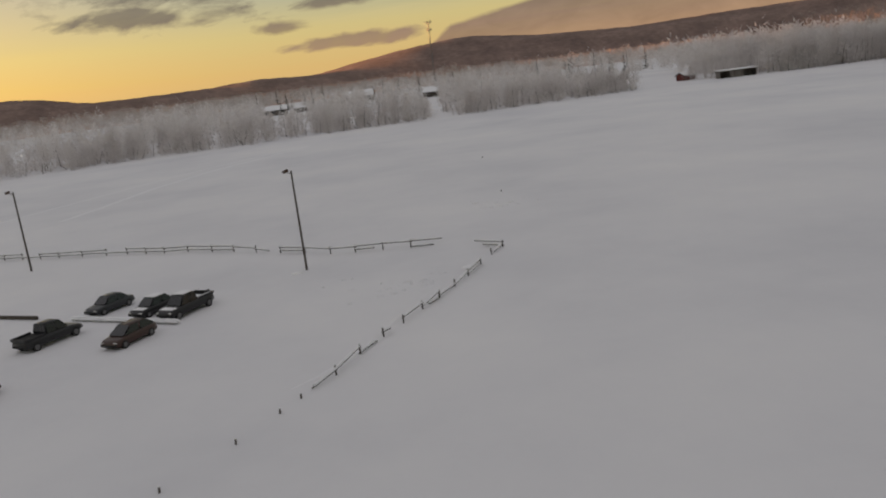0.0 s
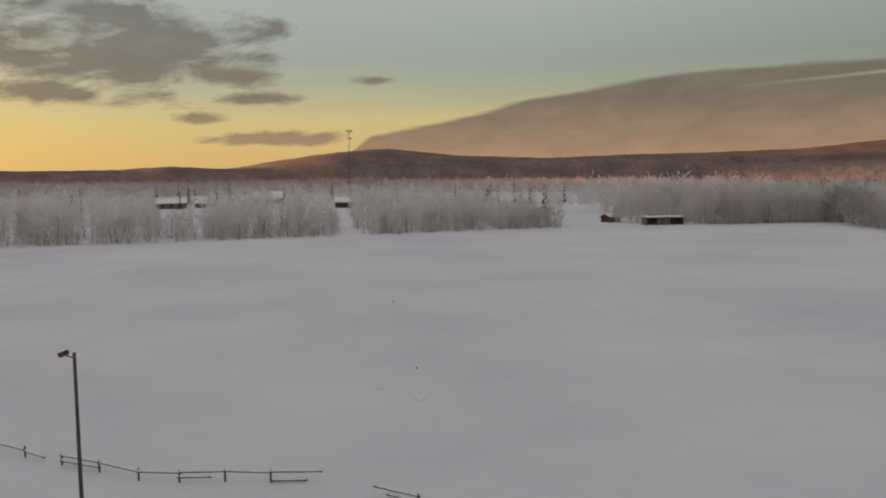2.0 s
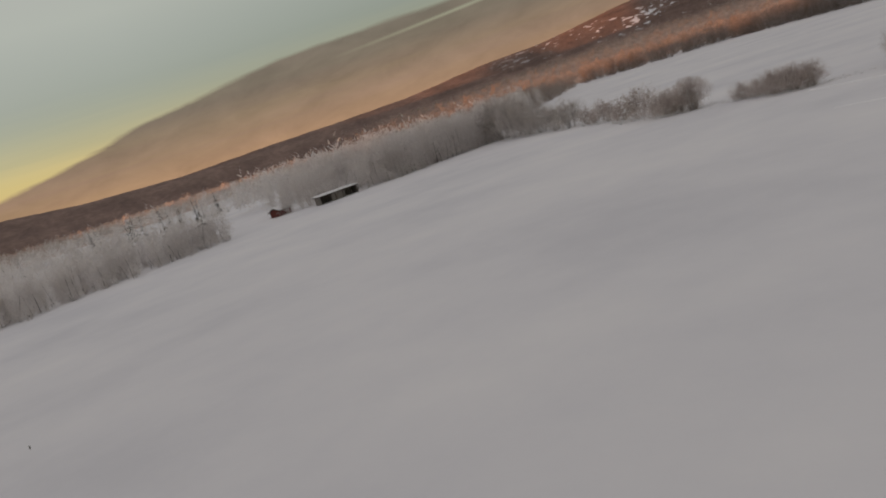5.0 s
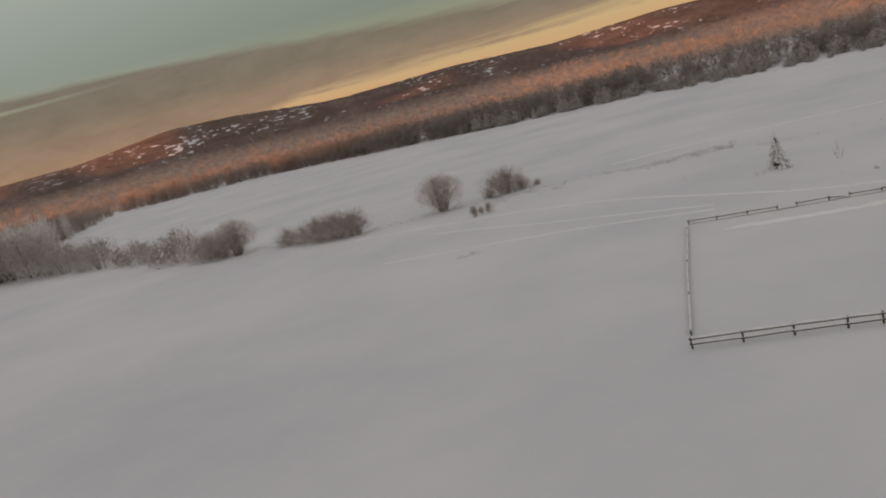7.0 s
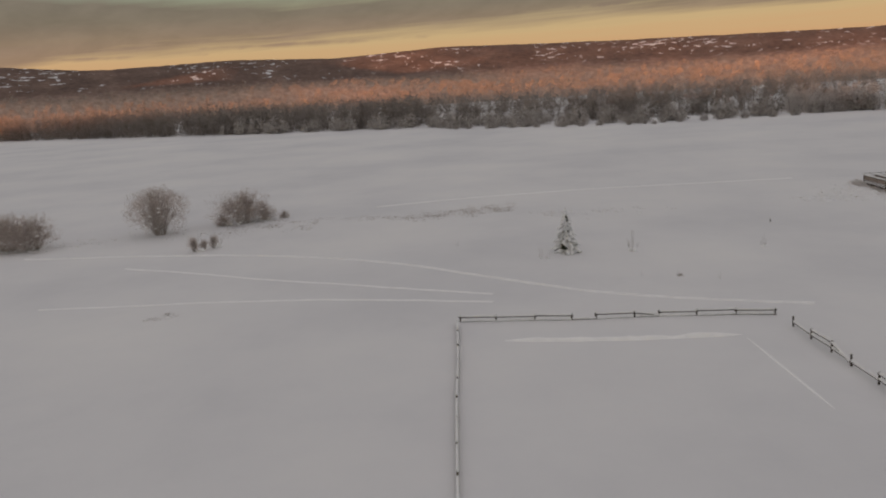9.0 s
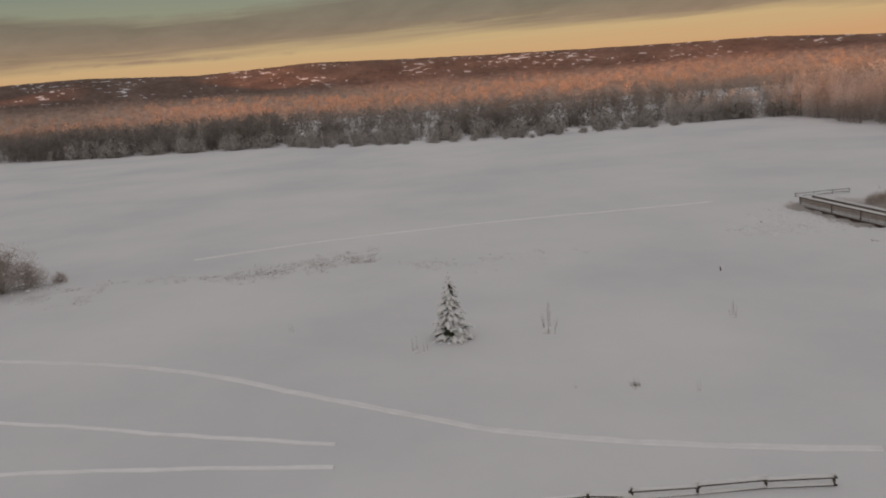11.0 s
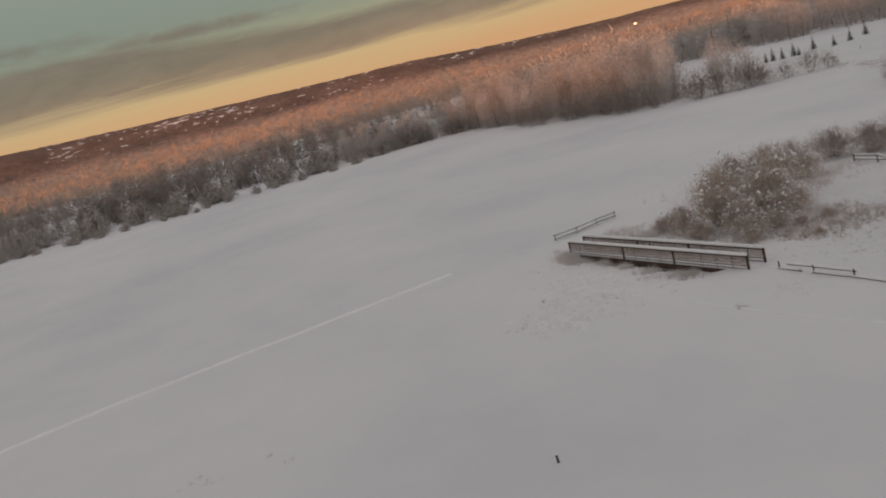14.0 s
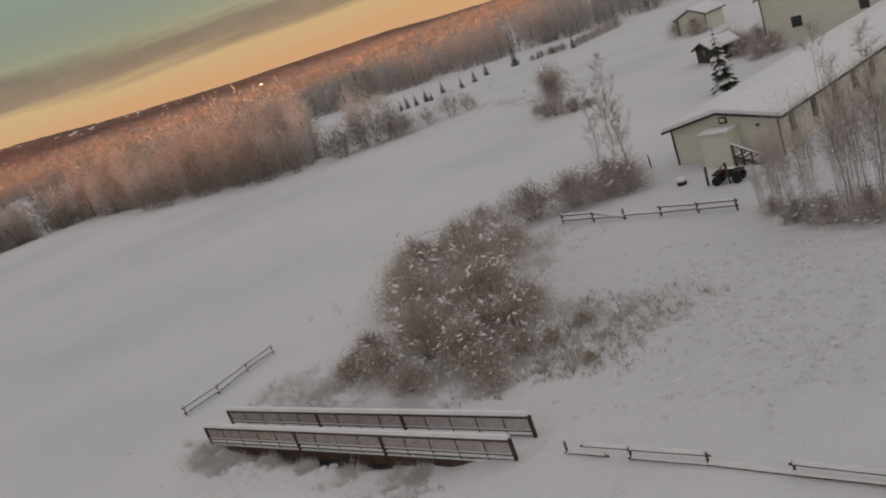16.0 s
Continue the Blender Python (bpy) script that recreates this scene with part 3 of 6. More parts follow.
def make_round(name, label, category, seed, h, w, stems, twigs, tw, tl, bark, leaf, zc=0.38, tall=False, low=8, fill=0.7, lobes=(), **kw):
    """A shrub or small tree: stems fan out from the foot, the crown is a rounded mass of twigs."""
    rng = random.Random(seed)
    LV, LF, TV, TF = bush_geometry(seed, h * (.78 if tall else .93), w * .9, stems, int(twigs * (1 - fill)), tw, tl, low=low, thick=.8)
    n = int(twigs * fill)
    if tall:
        # several lobes up the stems
        for k in range(5):
            u = (k + .5) / 5
            a = rng.uniform(0, 6.283)
            r = w * .16 * rng.uniform(.3, 1)
            cloud(TV, TF, rng, n // 5, h * .42, w * (.72 - .34 * u) * rng.uniform(.85, 1.15), .45, tw, tl, at=(math.cos(a) * r, math.sin(a) * r, h * .6 * u), **kw)
    elif lobes:
        for dx, dy, dz, k in lobes:
            cloud(TV, TF, rng, int(n * k / sum(q[3] for q in lobes)), h * k, w * k, zc, tw, tl, at=(dx * w, dy * w, dz * h), **kw)
    else:
        cloud(TV, TF, rng, n, h, w, zc, tw, tl, **kw)
    ob = thing(name, label, category)
    part("branchwork", mesh_of("limbs", LV, LF, bark), ob)
    part("crown", mesh_of("twigs", TV, TF, leaf), ob)
    return ob


def shell(V, F, rng, n, h, w, zc, size, lump=0.3, at=(0, 0, 0)):
    """The outside of a dense rounded crown: short tufts lying over an uneven dome."""
    sh = Vector((rng.uniform(0, 50), rng.uniform(0, 50), rng.uniform(0, 50)))
    o = Vector(at)
    for k in range(n):
        d = Vector((rng.gauss(0, 1), rng.gauss(0, 1), rng.gauss(0.15, 1))).normalized()
        f = 1 + lump * 1.3 * noise.noise(d * 1.6 + sh) + lump * 1.2 * noise.noise(d * 4.2 + sh)
        f *= rng.uniform(.86, 1.03)
        p = o + Vector((d.x * w / 2 * f, d.y * w / 2 * f, zc * h + d.z * f * h * ((1 - zc) if d.z > 0 else zc)))
        p.z = max(p.z, .03)
        nrm = (d + Vector((rng.gauss(0, .4), rng.gauss(0, .4), rng.gauss(0, .4)))).normalized()
        a = nrm.cross(Vector((rng.gauss(0, 1), rng.gauss(0, 1), rng.gauss(0, 1))))
        if a.length < 1e-4:
            continue
        a.normalize()
        b = nrm.cross(a)
        q = size * rng.uniform(.6, 1.5)
        i = len(V)
        V += [tuple(p - a * q * .4 - b * q * .4), tuple(p + a * q * .4 - b * q * .3), tuple(p + b * q * .9 + d * q * .35)]
        F.append((i, i + 1, i + 2))


def make_dome(name, label, category, seed, h, w, n, size, leaf, lump=0.3):
    """A dense far shrub: stems fan out inside, dark to stand for the crown's inner shade, frosted tufts close the crown
    in two or three lobes.
    """
    rng = random.Random(seed)
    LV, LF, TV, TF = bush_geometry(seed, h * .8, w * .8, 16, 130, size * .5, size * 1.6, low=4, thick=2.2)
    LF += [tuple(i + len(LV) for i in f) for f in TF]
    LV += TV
    V, F = [], []
    shell(V, F, rng, n // 4, h * .72, w * .6, .36, size, lump)
    for k in range(6):
        a = rng.uniform(0, 6.283)
        r = w * rng.uniform(.12, .4)
        q = rng.uniform(.45, 1.0)
        shell(V, F, rng, n // 8, h * q, w * rng.uniform(.26, .46), .42, size, lump, (math.cos(a) * r, math.sin(a) * r, 0))
    ob = thing(name, label, category)
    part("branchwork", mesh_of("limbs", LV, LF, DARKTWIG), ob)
    part("crown", mesh_of("tufts", V, F, leaf), ob)
    return ob


def make_bush(name, label, category, seed, h, w, stems, twigs, tw, tl, bark, leaf, **kw):
    LV, LF, TV, TF = bush_geometry(seed, h, w, stems, twigs, tw, tl, **kw)
    ob = thing(name, label, category)
    part("trunk" if kw.get("single") else "branchwork", mesh_of("limbs", LV, LF, bark), ob)
    part("crown", mesh_of("twigs", TV, TF, leaf), ob)
    return ob


def make_tree(name, label, category, seed, h, w, stems, twigs, tw, tl, bark, leaf, crown="crown", **kw):
    LV, LF, TV, TF = tree_geometry(seed, h, w, stems, twigs, tw, tl, **kw)
    ob = thing(name, label, category)
    part("trunk" if stems == 1 else "branchwork", mesh_of("limbs", LV, LF, bark), ob)
    part(crown, mesh_of("twigs", TV, TF, leaf), ob)
    return ob


def place(ob, x, y, s=1.0, rz=0.0, z=None):
    m = pose(x, y, gz(x, y) - 0.03 if z is None else z, 0, 0, rz)
    c = copy_thing(ob, m)
    c.scale = (s, s, s)
    return c


def put_first(ob, x, y, s=1.0, rz=0.0):
    ob.matrix_basis = pose(x, y, gz(x, y) - 0.03, 0, 0, rz)
    ob.scale = (s, s, s)
    return ob


def woods(name, label, spots, templates, mat, back=None, cut=0):
    """Far woods as one mesh. spots: x, y, height."""
    rng = random.Random(len(spots))
    arrs = []
    for V, F in templates:
        arrs.append((np.array(V), F))
    far = [(np.array(V), F) for V, F in back] if back else arrs
    AV, AF, base = [], [], 0
    for k, (x, y, h) in enumerate(spots):
        pick = arrs if k < cut or not cut else far
        tv, tf = pick[rng.randrange(len(pick))]
        a, s = rng.uniform(0, 6.283), h / 10.0
        wv = s * rng.uniform(0.85, 1.25)
        c, d = math.cos(a), math.sin(a)
        z = hill_z(math.hypot(x - 60, y - 50), math.degrees(math.atan2(x - 60, y - 50))) if math.hypot(x - 60, y - 50) > 640 else 0.0
        P = np.stack([(tv[:, 0] * c - tv[:, 1] * d) * wv + x, (tv[:, 0] * d + tv[:, 1] * c) * wv + y, tv[:, 2] * s + z], 1)
        AV.append(P)
        AF += [tuple(i + base for i in f) for f in tf]
        base += len(tv)
    ob = new(name, mesh_of(name, np.concatenate(AV).tolist(), AF, mat))
    tagged(ob, label, "trees", kind="stuff")
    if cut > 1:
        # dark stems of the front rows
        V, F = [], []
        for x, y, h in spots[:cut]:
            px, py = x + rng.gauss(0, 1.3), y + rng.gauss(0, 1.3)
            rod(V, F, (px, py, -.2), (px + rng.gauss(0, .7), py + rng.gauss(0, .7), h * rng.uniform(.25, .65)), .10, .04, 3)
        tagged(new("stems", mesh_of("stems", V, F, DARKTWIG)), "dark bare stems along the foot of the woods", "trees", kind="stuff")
    return ob


def far_template(seed, twigs=260, tw=0.21, tl=0.8, topmost=False):
    """A frosted tree ten metres high: a stem or three and lobes of fine twigs."""
    rng = random.Random(seed)
    tall = seed % 3
    V, F = [], []
    w = (6.0, 4.6, 7.5)[tall]
    for k in range(4):
        u = (k + (1.6 if topmost else .5)) / (5.2 if topmost else 4)
        a = rng.uniform(0, 6.283)
        r = w * .2 * rng.uniform(.2, 1)
        cloud(V, F, rng, twigs // 4, 4.4, w * (.85 - .42 * u) * rng.uniform(.8, 1.2), .45, tw, tl, lump=.35, up=.3, at=(math.cos(a) * r, math.sin(a) * r, 6.1 * u))
    if not topmost:
        cloud(V, F, rng, twigs // 5, 4.0, w * 1.05, .3, tw * 1.9, tl * 1.1, lump=.4)
        for k in range(2):
            rod(V, F, (rng.uniform(-.6, .6), rng.uniform(-.6, .6), -0.3), (rng.uniform(-.9, .9), rng.uniform(-.9, .9), 8), 0.11, 0.04, 3)
    return V, F


FAR = [far_template(40 + k) for k in range(6)]
FINE = [far_template(40 + k, 820, 0.1, 0.5) for k in range(6)]
BACK = [far_template(60 + k, 64, 0.34, 1.1, True) for k in range(6)]
WIDE = [([(x * 1.7, y * 1.7, z) for x, y, z in far_template(80 + k, 72, 0.34, 1.0, True)[0]], far_template(80 + k, 72, 0.34, 1.0, True)[1]) for k in range(4)]


def far_spruce(seed):
    rng = random.Random(seed)
    V, F = [], []
    for k in range(46):
        u = rng.random() ** 0.8
        a = rng.uniform(0, 6.283)
        r = 1.5 * (1 - u) + 0.15
        p = Vector((0, 0, 0.6 + 9.2 * u))
        q = p + Vector((math.cos(a) * r, math.sin(a) * r, -0.5 * r))
        s = Vector((-math.sin(a), math.cos(a), 0)) * (0.45 * r + 0.1)
        i = len(V)
        V += [tuple(p), tuple(q - s), tuple(q + s)]
        F.append((i, i + 1, i + 2))
    rod(V, F, (0, 0, -0.2), (0, 0, 10), 0.12, 0.02, 3)
    return V, F


FARSPR = [far_spruce(70 + k) for k in range(3)]


def scatter(seed, n, poly, hmin, hmax):
    """Random spots in a strip given as (x0, y0, x1, y1, depth): along an edge line and behind it (to its left)."""
    rng = random.Random(seed)
    out = []
    x0, y0, x1, y1, depth = poly
    L = math.hypot(x1 - x0, y1 - y0)
    nx, ny = -(y1 - y0) / L, (x1 - x0) / L
    for k in range(n):
        u, v = rng.random(), rng.random() ** 1.4
        out.append((v, x0 + (x1 - x0) * u + nx * v * depth, y0 + (y1 - y0) * u + ny * v * depth, rng.uniform(hmin, hmax) * rng.uniform(.55, 1.15)))
    return [o[1:] for o in sorted(out)]

# ---- woods round the field ----
def edge_strips():
    # x0, y0, x1, y1, depth, count, least and greatest height
    return [(-240, 170, -70, 222, 110, 330, 8, 12), (-70, 222, 30, 239, 60, 330, 7, 10.5), (30, 239, 95, 248, 45, 260, 6.5, 9.5), (-70, 300, 110, 330, 130, 420, 8, 12),
            (128, 275, 190, 262, 90, 300, 11, 15), (140, 244, 188, 242, 40, 170, 10, 14), (190, 252, 300, 335, 110, 330, 10, 14), (300, 335, 470, 455, 160, 330, 10, 14), (474, 455, 496, 345, 90, 200, 11, 15),
            (496, 345, 406, 185, 60, 420, 11, 14), (406, 185, 372, 92, 70, 330, 10, 13), (376, 92, 334, 20, 120, 340, 6.5, 11),
            (338, 20, 326, -55, 120, 300, 6, 11), (316, -28, 300, -62, 30, 90, 6, 10), (312, -60, 262, -60, 90, 290, 9, 13.5), (262, -60, 222, -57, 42, 230, 9, 14.5), (-240, 262, 110, 300, 150, 330, 9, 13),
            (330, -150, 200, -178, 120, 460, 9, 13), (200, -178, 60, -190, 90, 200, 9, 13), (520, -60, 330, -150, 150, 400, 9, 13),
            (-300, 420, 120, 420, 260, 420, 7, 11), (120, 380, 420, 560, 220, 350, 9, 13), (420, 560, 620, 300, 120, 260, 9, 13), (500, 320, 470, 80, 110, 160, 8, 12), (470, 80, 460, -80, 110, 140, 8, 12)]


def build_woods():
    k = 0
    for x0, y0, x1, y1, depth, n, h0, h1 in edge_strips():
        spots = scatter(100 + k, n, (x0, y0, x1, y1, depth), h0, h1)
        # clearings that stay open: the way past the huts, the yards of the far houses
        spots = [s for s in spots if not any(a0 < math.degrees(math.atan2(s[0] - 4, s[1] - 24)) < a1 and 262 < s[1] < far for a0, a1, far in ((-5.8, -2.6, 455), (2.0, 3.0, 505), (5.9, 7.4, 425)))]
        spots = [s for s in spots if not (29 < s[0] < 36 and 230 < s[1] < 300)]
        spots = [(x, y, min(h, 8.0) if -30 < x < 0 and y < 265 else h) for x, y, h in spots]
        spots = [s for s in spots if not (96 < s[0] < 136 and 246 < s[1] < 340) and not (-42 < s[0] < -8 and 405 < s[1] < 480) and not (190 < s[0] < 214 and -66 < s[1] < -60)]
        if y0 < -55 and x0 < 315 and y0 > -70:
            spots = [s for s in spots if s[0] > 161 - s[1]]
        frost = FROSTW if y0 > 150 and x0 < 200 else FROSTM if y0 < -25 and x1 < 320 else GREYWOOD if x0 > 330 and y0 > -30 else FROST
        front = int(len(spots) * min(1.0, max(.2, (30 / depth) ** (.85 if y0 > -100 else .3))))
        if min(math.hypot(x0 - 80, y0 - 60), math.hypot(x1 - 80, y1 - 60)) > 600:
            front = 1
        woods("woods", "leafless frosted birch and willow woods at the field's edge", spots, FINE if y0 < -40 and x1 < 280 and x0 < 320 else FAR, frost, BACK, front)
        k += 1
    # woods that climb the foot of the hills, thinning with height
    for lab, a0, a1, n, r0, r1, mat in (("grey frosted woods climbing the foot of the dark hills", -34, 26, 1300, 540, 900, FROSTM), ("frosted woods on the lower slopes in the last sunlight", 30, 152, 3400, 640, 1700, FROST)):
        rng = random.Random(n)
        spots = []
        for k in range(n):
            az, r = rng.uniform(a0, a1), r0 + (r1 - r0) * rng.random() ** 1.25
            spots.append((60 + r * math.sin(radians(az)), 50 + r * math.cos(radians(az)), rng.uniform(7, 12) * (1 + .25 * noise.noise((az * .5, r * .01, 0)))))
        woods("woods", lab, spots, WIDE, mat)
    rng = random.Random(77)
    spots = []
    for cx, cy, w, n, h in ((-75, 420, 40, 6, 11), (-30, 520, 30, 8, 12), (10, 470, 25, 5, 11), (120, 440, 50, 12, 12), (150, 410, 30, 6, 12), (70, 560, 30, 6, 12), (300, -190, 30, 4, 11), (240, -195, 40, 5, 10)):
        spots += [(cx + rng.gauss(0, w * .5), cy + rng.gauss(0, 12), h * rng.uniform(.75, 1.1)) for _ in range(n)]
    woods("spruce_woods", "dark spruces standing among the far frosted woods", spots, FARSPR, NEEDLE)


build_woods()


def build_edge_trees():
    """Trees of the front rows, each its own thing."""
    rng = random.Random(9)
    kinds = []
    for k in range(5):
        kinds.append(make_round("birch_tree", "leafless birch thick with hoar frost at the field's edge", "tree", 200 + k, 10, 5.6 + .6 * k, 12, 2000, 0.07, 0.5, PALEBARK, FROSTW, tall=True, lump=.35, low=40))
    for k in range(4):
        kinds.append(make_dome("willow_shrub", "rounded leafless willow dusted with frost", "shrub", 220 + k, 10, 15 + k, 1600, .55, DOME, .4 + .05 * k))
    for k in range(2):
        kinds.append(make_round("willow_shrub", "rounded leafless willow thick with hoar frost", "shrub", 230 + k, 10, 15 + k, 12, 1700, 0.13, 0.8, BARK, FROSTW, lump=.35))
    for k in range(3):
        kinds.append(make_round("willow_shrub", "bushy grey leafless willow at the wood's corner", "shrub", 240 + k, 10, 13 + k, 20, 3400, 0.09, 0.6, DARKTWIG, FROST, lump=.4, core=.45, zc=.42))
    used = set()

    def row(x0, y0, x1, y1, n, pick, h0, h1, jit):
        for i in range(n):
            u = (i + rng.uniform(-.35, .35)) / max(1, n - 1)
            x, y = x0 + (x1 - x0) * u + rng.gauss(0, jit * .4), y0 + (y1 - y0) * u + rng.gauss(0, jit)
            if 96 < x < 136 and 240 < y < 300 or 29 < x < 36 and y > 225:
                continue
            j = rng.choice(pick)
            s = rng.uniform(h0, h1) / 10
            if j not in used:
                used.add(j)
                ob = put_first(kinds[j], x, y, s, rng.uniform(0, 360))
            else:
                ob = place(kinds[j], x, y, s, rng.uniform(0, 360), 0 if abs(x) > 200 or y > 180 else None)
            tagged(ob, group="trees along the field's edge")

    B, W = range(5), range(5, 9)
    row(-120, 206, -70, 222, 8, B, 8, 12, 3)
    row(-68, 224, 94, 248, 30, B, 6.5, 10, 3)
    row(-118, 204, -70, 219, 7, range(9, 11), 2.5, 5, 2)
    row(-66, 221, 94, 244, 24, range(9, 11), 1.8, 4.2, 2)
    row(139, 242, 186, 240, 7, range(9, 11), 3, 5.5, 1)
    row(139, 244, 188, 242, 11, B, 10, 14, 2)
    row(196, 258, 300, 335, 10, B, 9, 13, 5)
    row(402, 182, 368, 98, 10, W, 5, 8, 3)
    row(366, 92, 324, 24, 14, W, 4.5, 6.5, 3)
    row(352, 86, 310, 16, 13, W, 3.6, 5.6, 2.5)
    row(341, 80, 300, 14, 15, W, 1.3, 2.7, 2)
    row(304, 12, 301, -30, 8, W, 1.4, 2.8, 2)
    row(312, 18, 308, -48, 15, W, 3.5, 6.5, 4)
    row(308, -46, 300, -62, 5, range(11, 14), 4, 7, 2)
    row(304, -64, 262, -60, 9, B, 8, 12, 2)
    row(258, -60, 222, -57, 9, B, 9, 13, 2)
    row(266, -54, 220, -53, 12, range(11, 14), 3.5, 7, 1)
    # trees closing in on the hut and the shelter, and before the far houses
    for j, x, y, h in ((0, 119.8, 262.6, 8.5), (9, 119.4, 260.6, 4.6), (3, 122.4, 265.5, 11.0), (1, 123.4, 260.4, 9.5), (10, 124.2, 256.6, 6.0), (2, 126.4, 260.8, 12.0), (4, 130.0, 258.5, 12.5), (0, 133.4, 256.5, 11.5), (9, 129.0, 253.0, 6.5), (1, 127.6, 268.0, 12.0), (3, 131.5, 266.0, 12.5), (2, 120.6, 272.0, 10.0), (10, 135.6, 250.4, 7.0),
                       (1, 18.6, 380.0, 8.0), (3, 22.2, 384.0, 8.4), (2, 44.2, 332.0, 6.8), (0, 47.0, 335.0, 6.4), (4, -17.5, 372.0, 8.0), (1, -10.0, 378.0, 8.6)):
        tagged(place(kinds[j], x, y, h / 10, x * 41 % 360, 0), group="trees along the field's edge")
    # clump of willows beyond the wood's corner
    for j, x, y, h in ((11, 213.5, -57.5, 5.4), (2, 210.8, -63.5, 10.2), (0, 212.2, -61.6, 10.8), (1, 209.4, -65.4, 9.4), (3, 213.6, -63.0, 9.6), (11, 199.8, -74.5, 3.2), (12, 206.6, -63.6, 4.0), (12, 211.8, -60.5, 5.4), (13, 208.2, -62.2, 4.8), (11, 205.6, -65.4, 3.6), (12, 203.6, -68.3, 3.4), (13, 201.6, -72.0, 4.2), (11, 209.0, -66.5, 5.2), (12, 215.5, -60.0, 5.0)):
        tagged(place(kinds[j], x, y, h / 10, x * 41 % 360, 0), group="trees along the field's edge")


build_edge_trees()


# ---- shrubs in the field ----
def build_shrubs():
    W1 = make_round("willow_bush", "dense rounded leafless willow bush with frost", "bush", 301, 5.9, 7.6, 110, 17000, 0.034, 0.3, BARK, BUSHY, fill=.8, zc=.58, low=30, lump=.2, core=.36)
    W2 = make_round("willow_bush", "wide leafless willow bush with frost", "bush", 302, 4.7, 7.6, 80, 15000, 0.034, 0.3, BARK, BUSHY, zc=.42, low=12, lump=.28, core=.45, lobes=((-.18, .08, .06, .86), (.2, -.06, .16, .76), (.05, .2, .02, .7), (.28, .1, 0, .64), (0, 0, .1, .8)))
    W3 = make_round("willow_bush", "small leafless willow bush with frost", "bush", 303, 3.0, 4.5, 40, 6000, 0.03, 0.32, BARK, BUSHY, zc=.38, low=8, lump=.28, core=.42)
    W4 = make_round("willow_bush", "large leafless willow bush with frost", "bush", 304, 6.0, 8.4, 30, 4200, 0.075, 0.5, BARK, BUSHY, zc=.42, low=15, lump=.36, core=.45, lobes=((-.2, .05, .2, .7), (.2, -.1, .1, .75), (0, .2, 0, .6)))
    W5 = make_round("willow_bush", "tall grey leafless willow at the wood's edge", "bush", 306, 6.0, 8.0, 30, 4200, 0.075, 0.5, DARKTWIG, FROSTM, zc=.42, low=15, lump=.36, core=.45, lobes=((-.2, .05, .2, .7), (.2, -.1, .1, .75), (0, .2, 0, .6)))
    tagged(put_first(W5, 174.0, 211.0, 1.4, 20), group="bushes in the field")
    # snow caught in the lower twigs
    rng = random.Random(14)
    for src, h, w, n in ((W1, 6.0, 8.0, 46), (W2, 4.7, 7.6, 60), (W3, 3.0, 4.5, 40), (W4, 6.0, 8.4, 70)):
        V, F = [], []
        for k in range(n):
            a, u = rng.uniform(0, 6.283), rng.random() ** 1.6
            r = w * .5 * rng.uniform(.45, .95) * math.sqrt(max(.1, 1 - (u - .25) ** 2 * 1.6))
            c = Vector((math.cos(a) * r, math.sin(a) * r, .1 + .75 * h * u))
            q = rng.uniform(.08, .24) * (1.7 if src is W4 else 1.0)
            i = len(V)
            for m in range(6):
                b = 1.047 * m
                V.append(tuple(c + Vector((math.cos(b), math.sin(b), 0)) * q * rng.uniform(.7, 1.4)))
            V += [tuple(c + Vector((0, 0, q * .55))), tuple(c - Vector((0, 0, q * .3)))]
            for m in range(6):
                F += [(i + m, i + (m + 1) % 6, i + 6), (i + (m + 1) % 6, i + m, i + 7)]
        tagged(part("snow_load", mesh_of("snow_load", V, F, SNOWCAP, True), src, "snow caught in the twigs"), kind="stuff")
    tagged(put_first(W4, 150.5, 160.5, 1.15, 120), group="bushes in the field")
    for k, (ob, x, y, s, r) in enumerate(((W1, 145.5, 106.0, 1.0, 20), (W2, 151.0, 97.2, 1.0, 0), (W3, 142.6, 132.5, 1.0, 10))):
        tagged(put_first(ob, x, y, s, r), group="bushes in the field")
    for ob, x, y, s, r in ((W2, 139.0, 118.5, 0.95, 40), (W2, 139.3, 121.6, 1.0, 80), (W2, 140.4, 125.2, .95, 190), (W3, 141.6, 128.8, 1.0, 130), (W1, 143.5, 143.0, 1.05, 200), (W2, 144.0, 146.5, 1.0, 20), (W2, 145.5, 150.0, 1.15, 90), (W4, 148.0, 154.6, 0.45, 300),
                           (W4, 153.2, 166.5, 0.8, 10), (W4, 157.4, 171.5, 0.45, 60), (W4, 160.5, 177.5, 0.95, 260), (W4, 165.0, 187.0, 0.75, 170), (W4, 162.6, 182.6, 0.5, 80), (W5, 168.0, 195.0, 1.3, 30), (W5, 171.0, 203.0, 1.2, 130),
                           (W5, 177.0, 219.0, 1.7, 100), (W5, 181.0, 228.0, 2.1, 240), (W5, 185.0, 238.0, 2.4, 140), (W3, 152.8, 95.0, 0.8, 70), (W3, 149.5, 99.5, 0.5, 0), (W3, 153.8, 92.6, 0.35, 0)):
        tagged(place(ob, x, y, s, r), group="bushes in the field")
    # willows over the creek
    C1 = make_round("creek_willow", "tangled brown willow thicket with lumps of snow by the creek", "bush", 311, 3.6, 6.0, 120, 13000, 0.017, 0.42, BARK, WILLOW, zc=.45, low=10, lump=.42, core=.55, up=.6, fill=.5, lobes=((-.22, .1, 0, .6), (.2, -.16, .1, .72), (.08, .24, .05, .55), (-.12, -.22, 0, .5), (0, 0, .16, .8)))
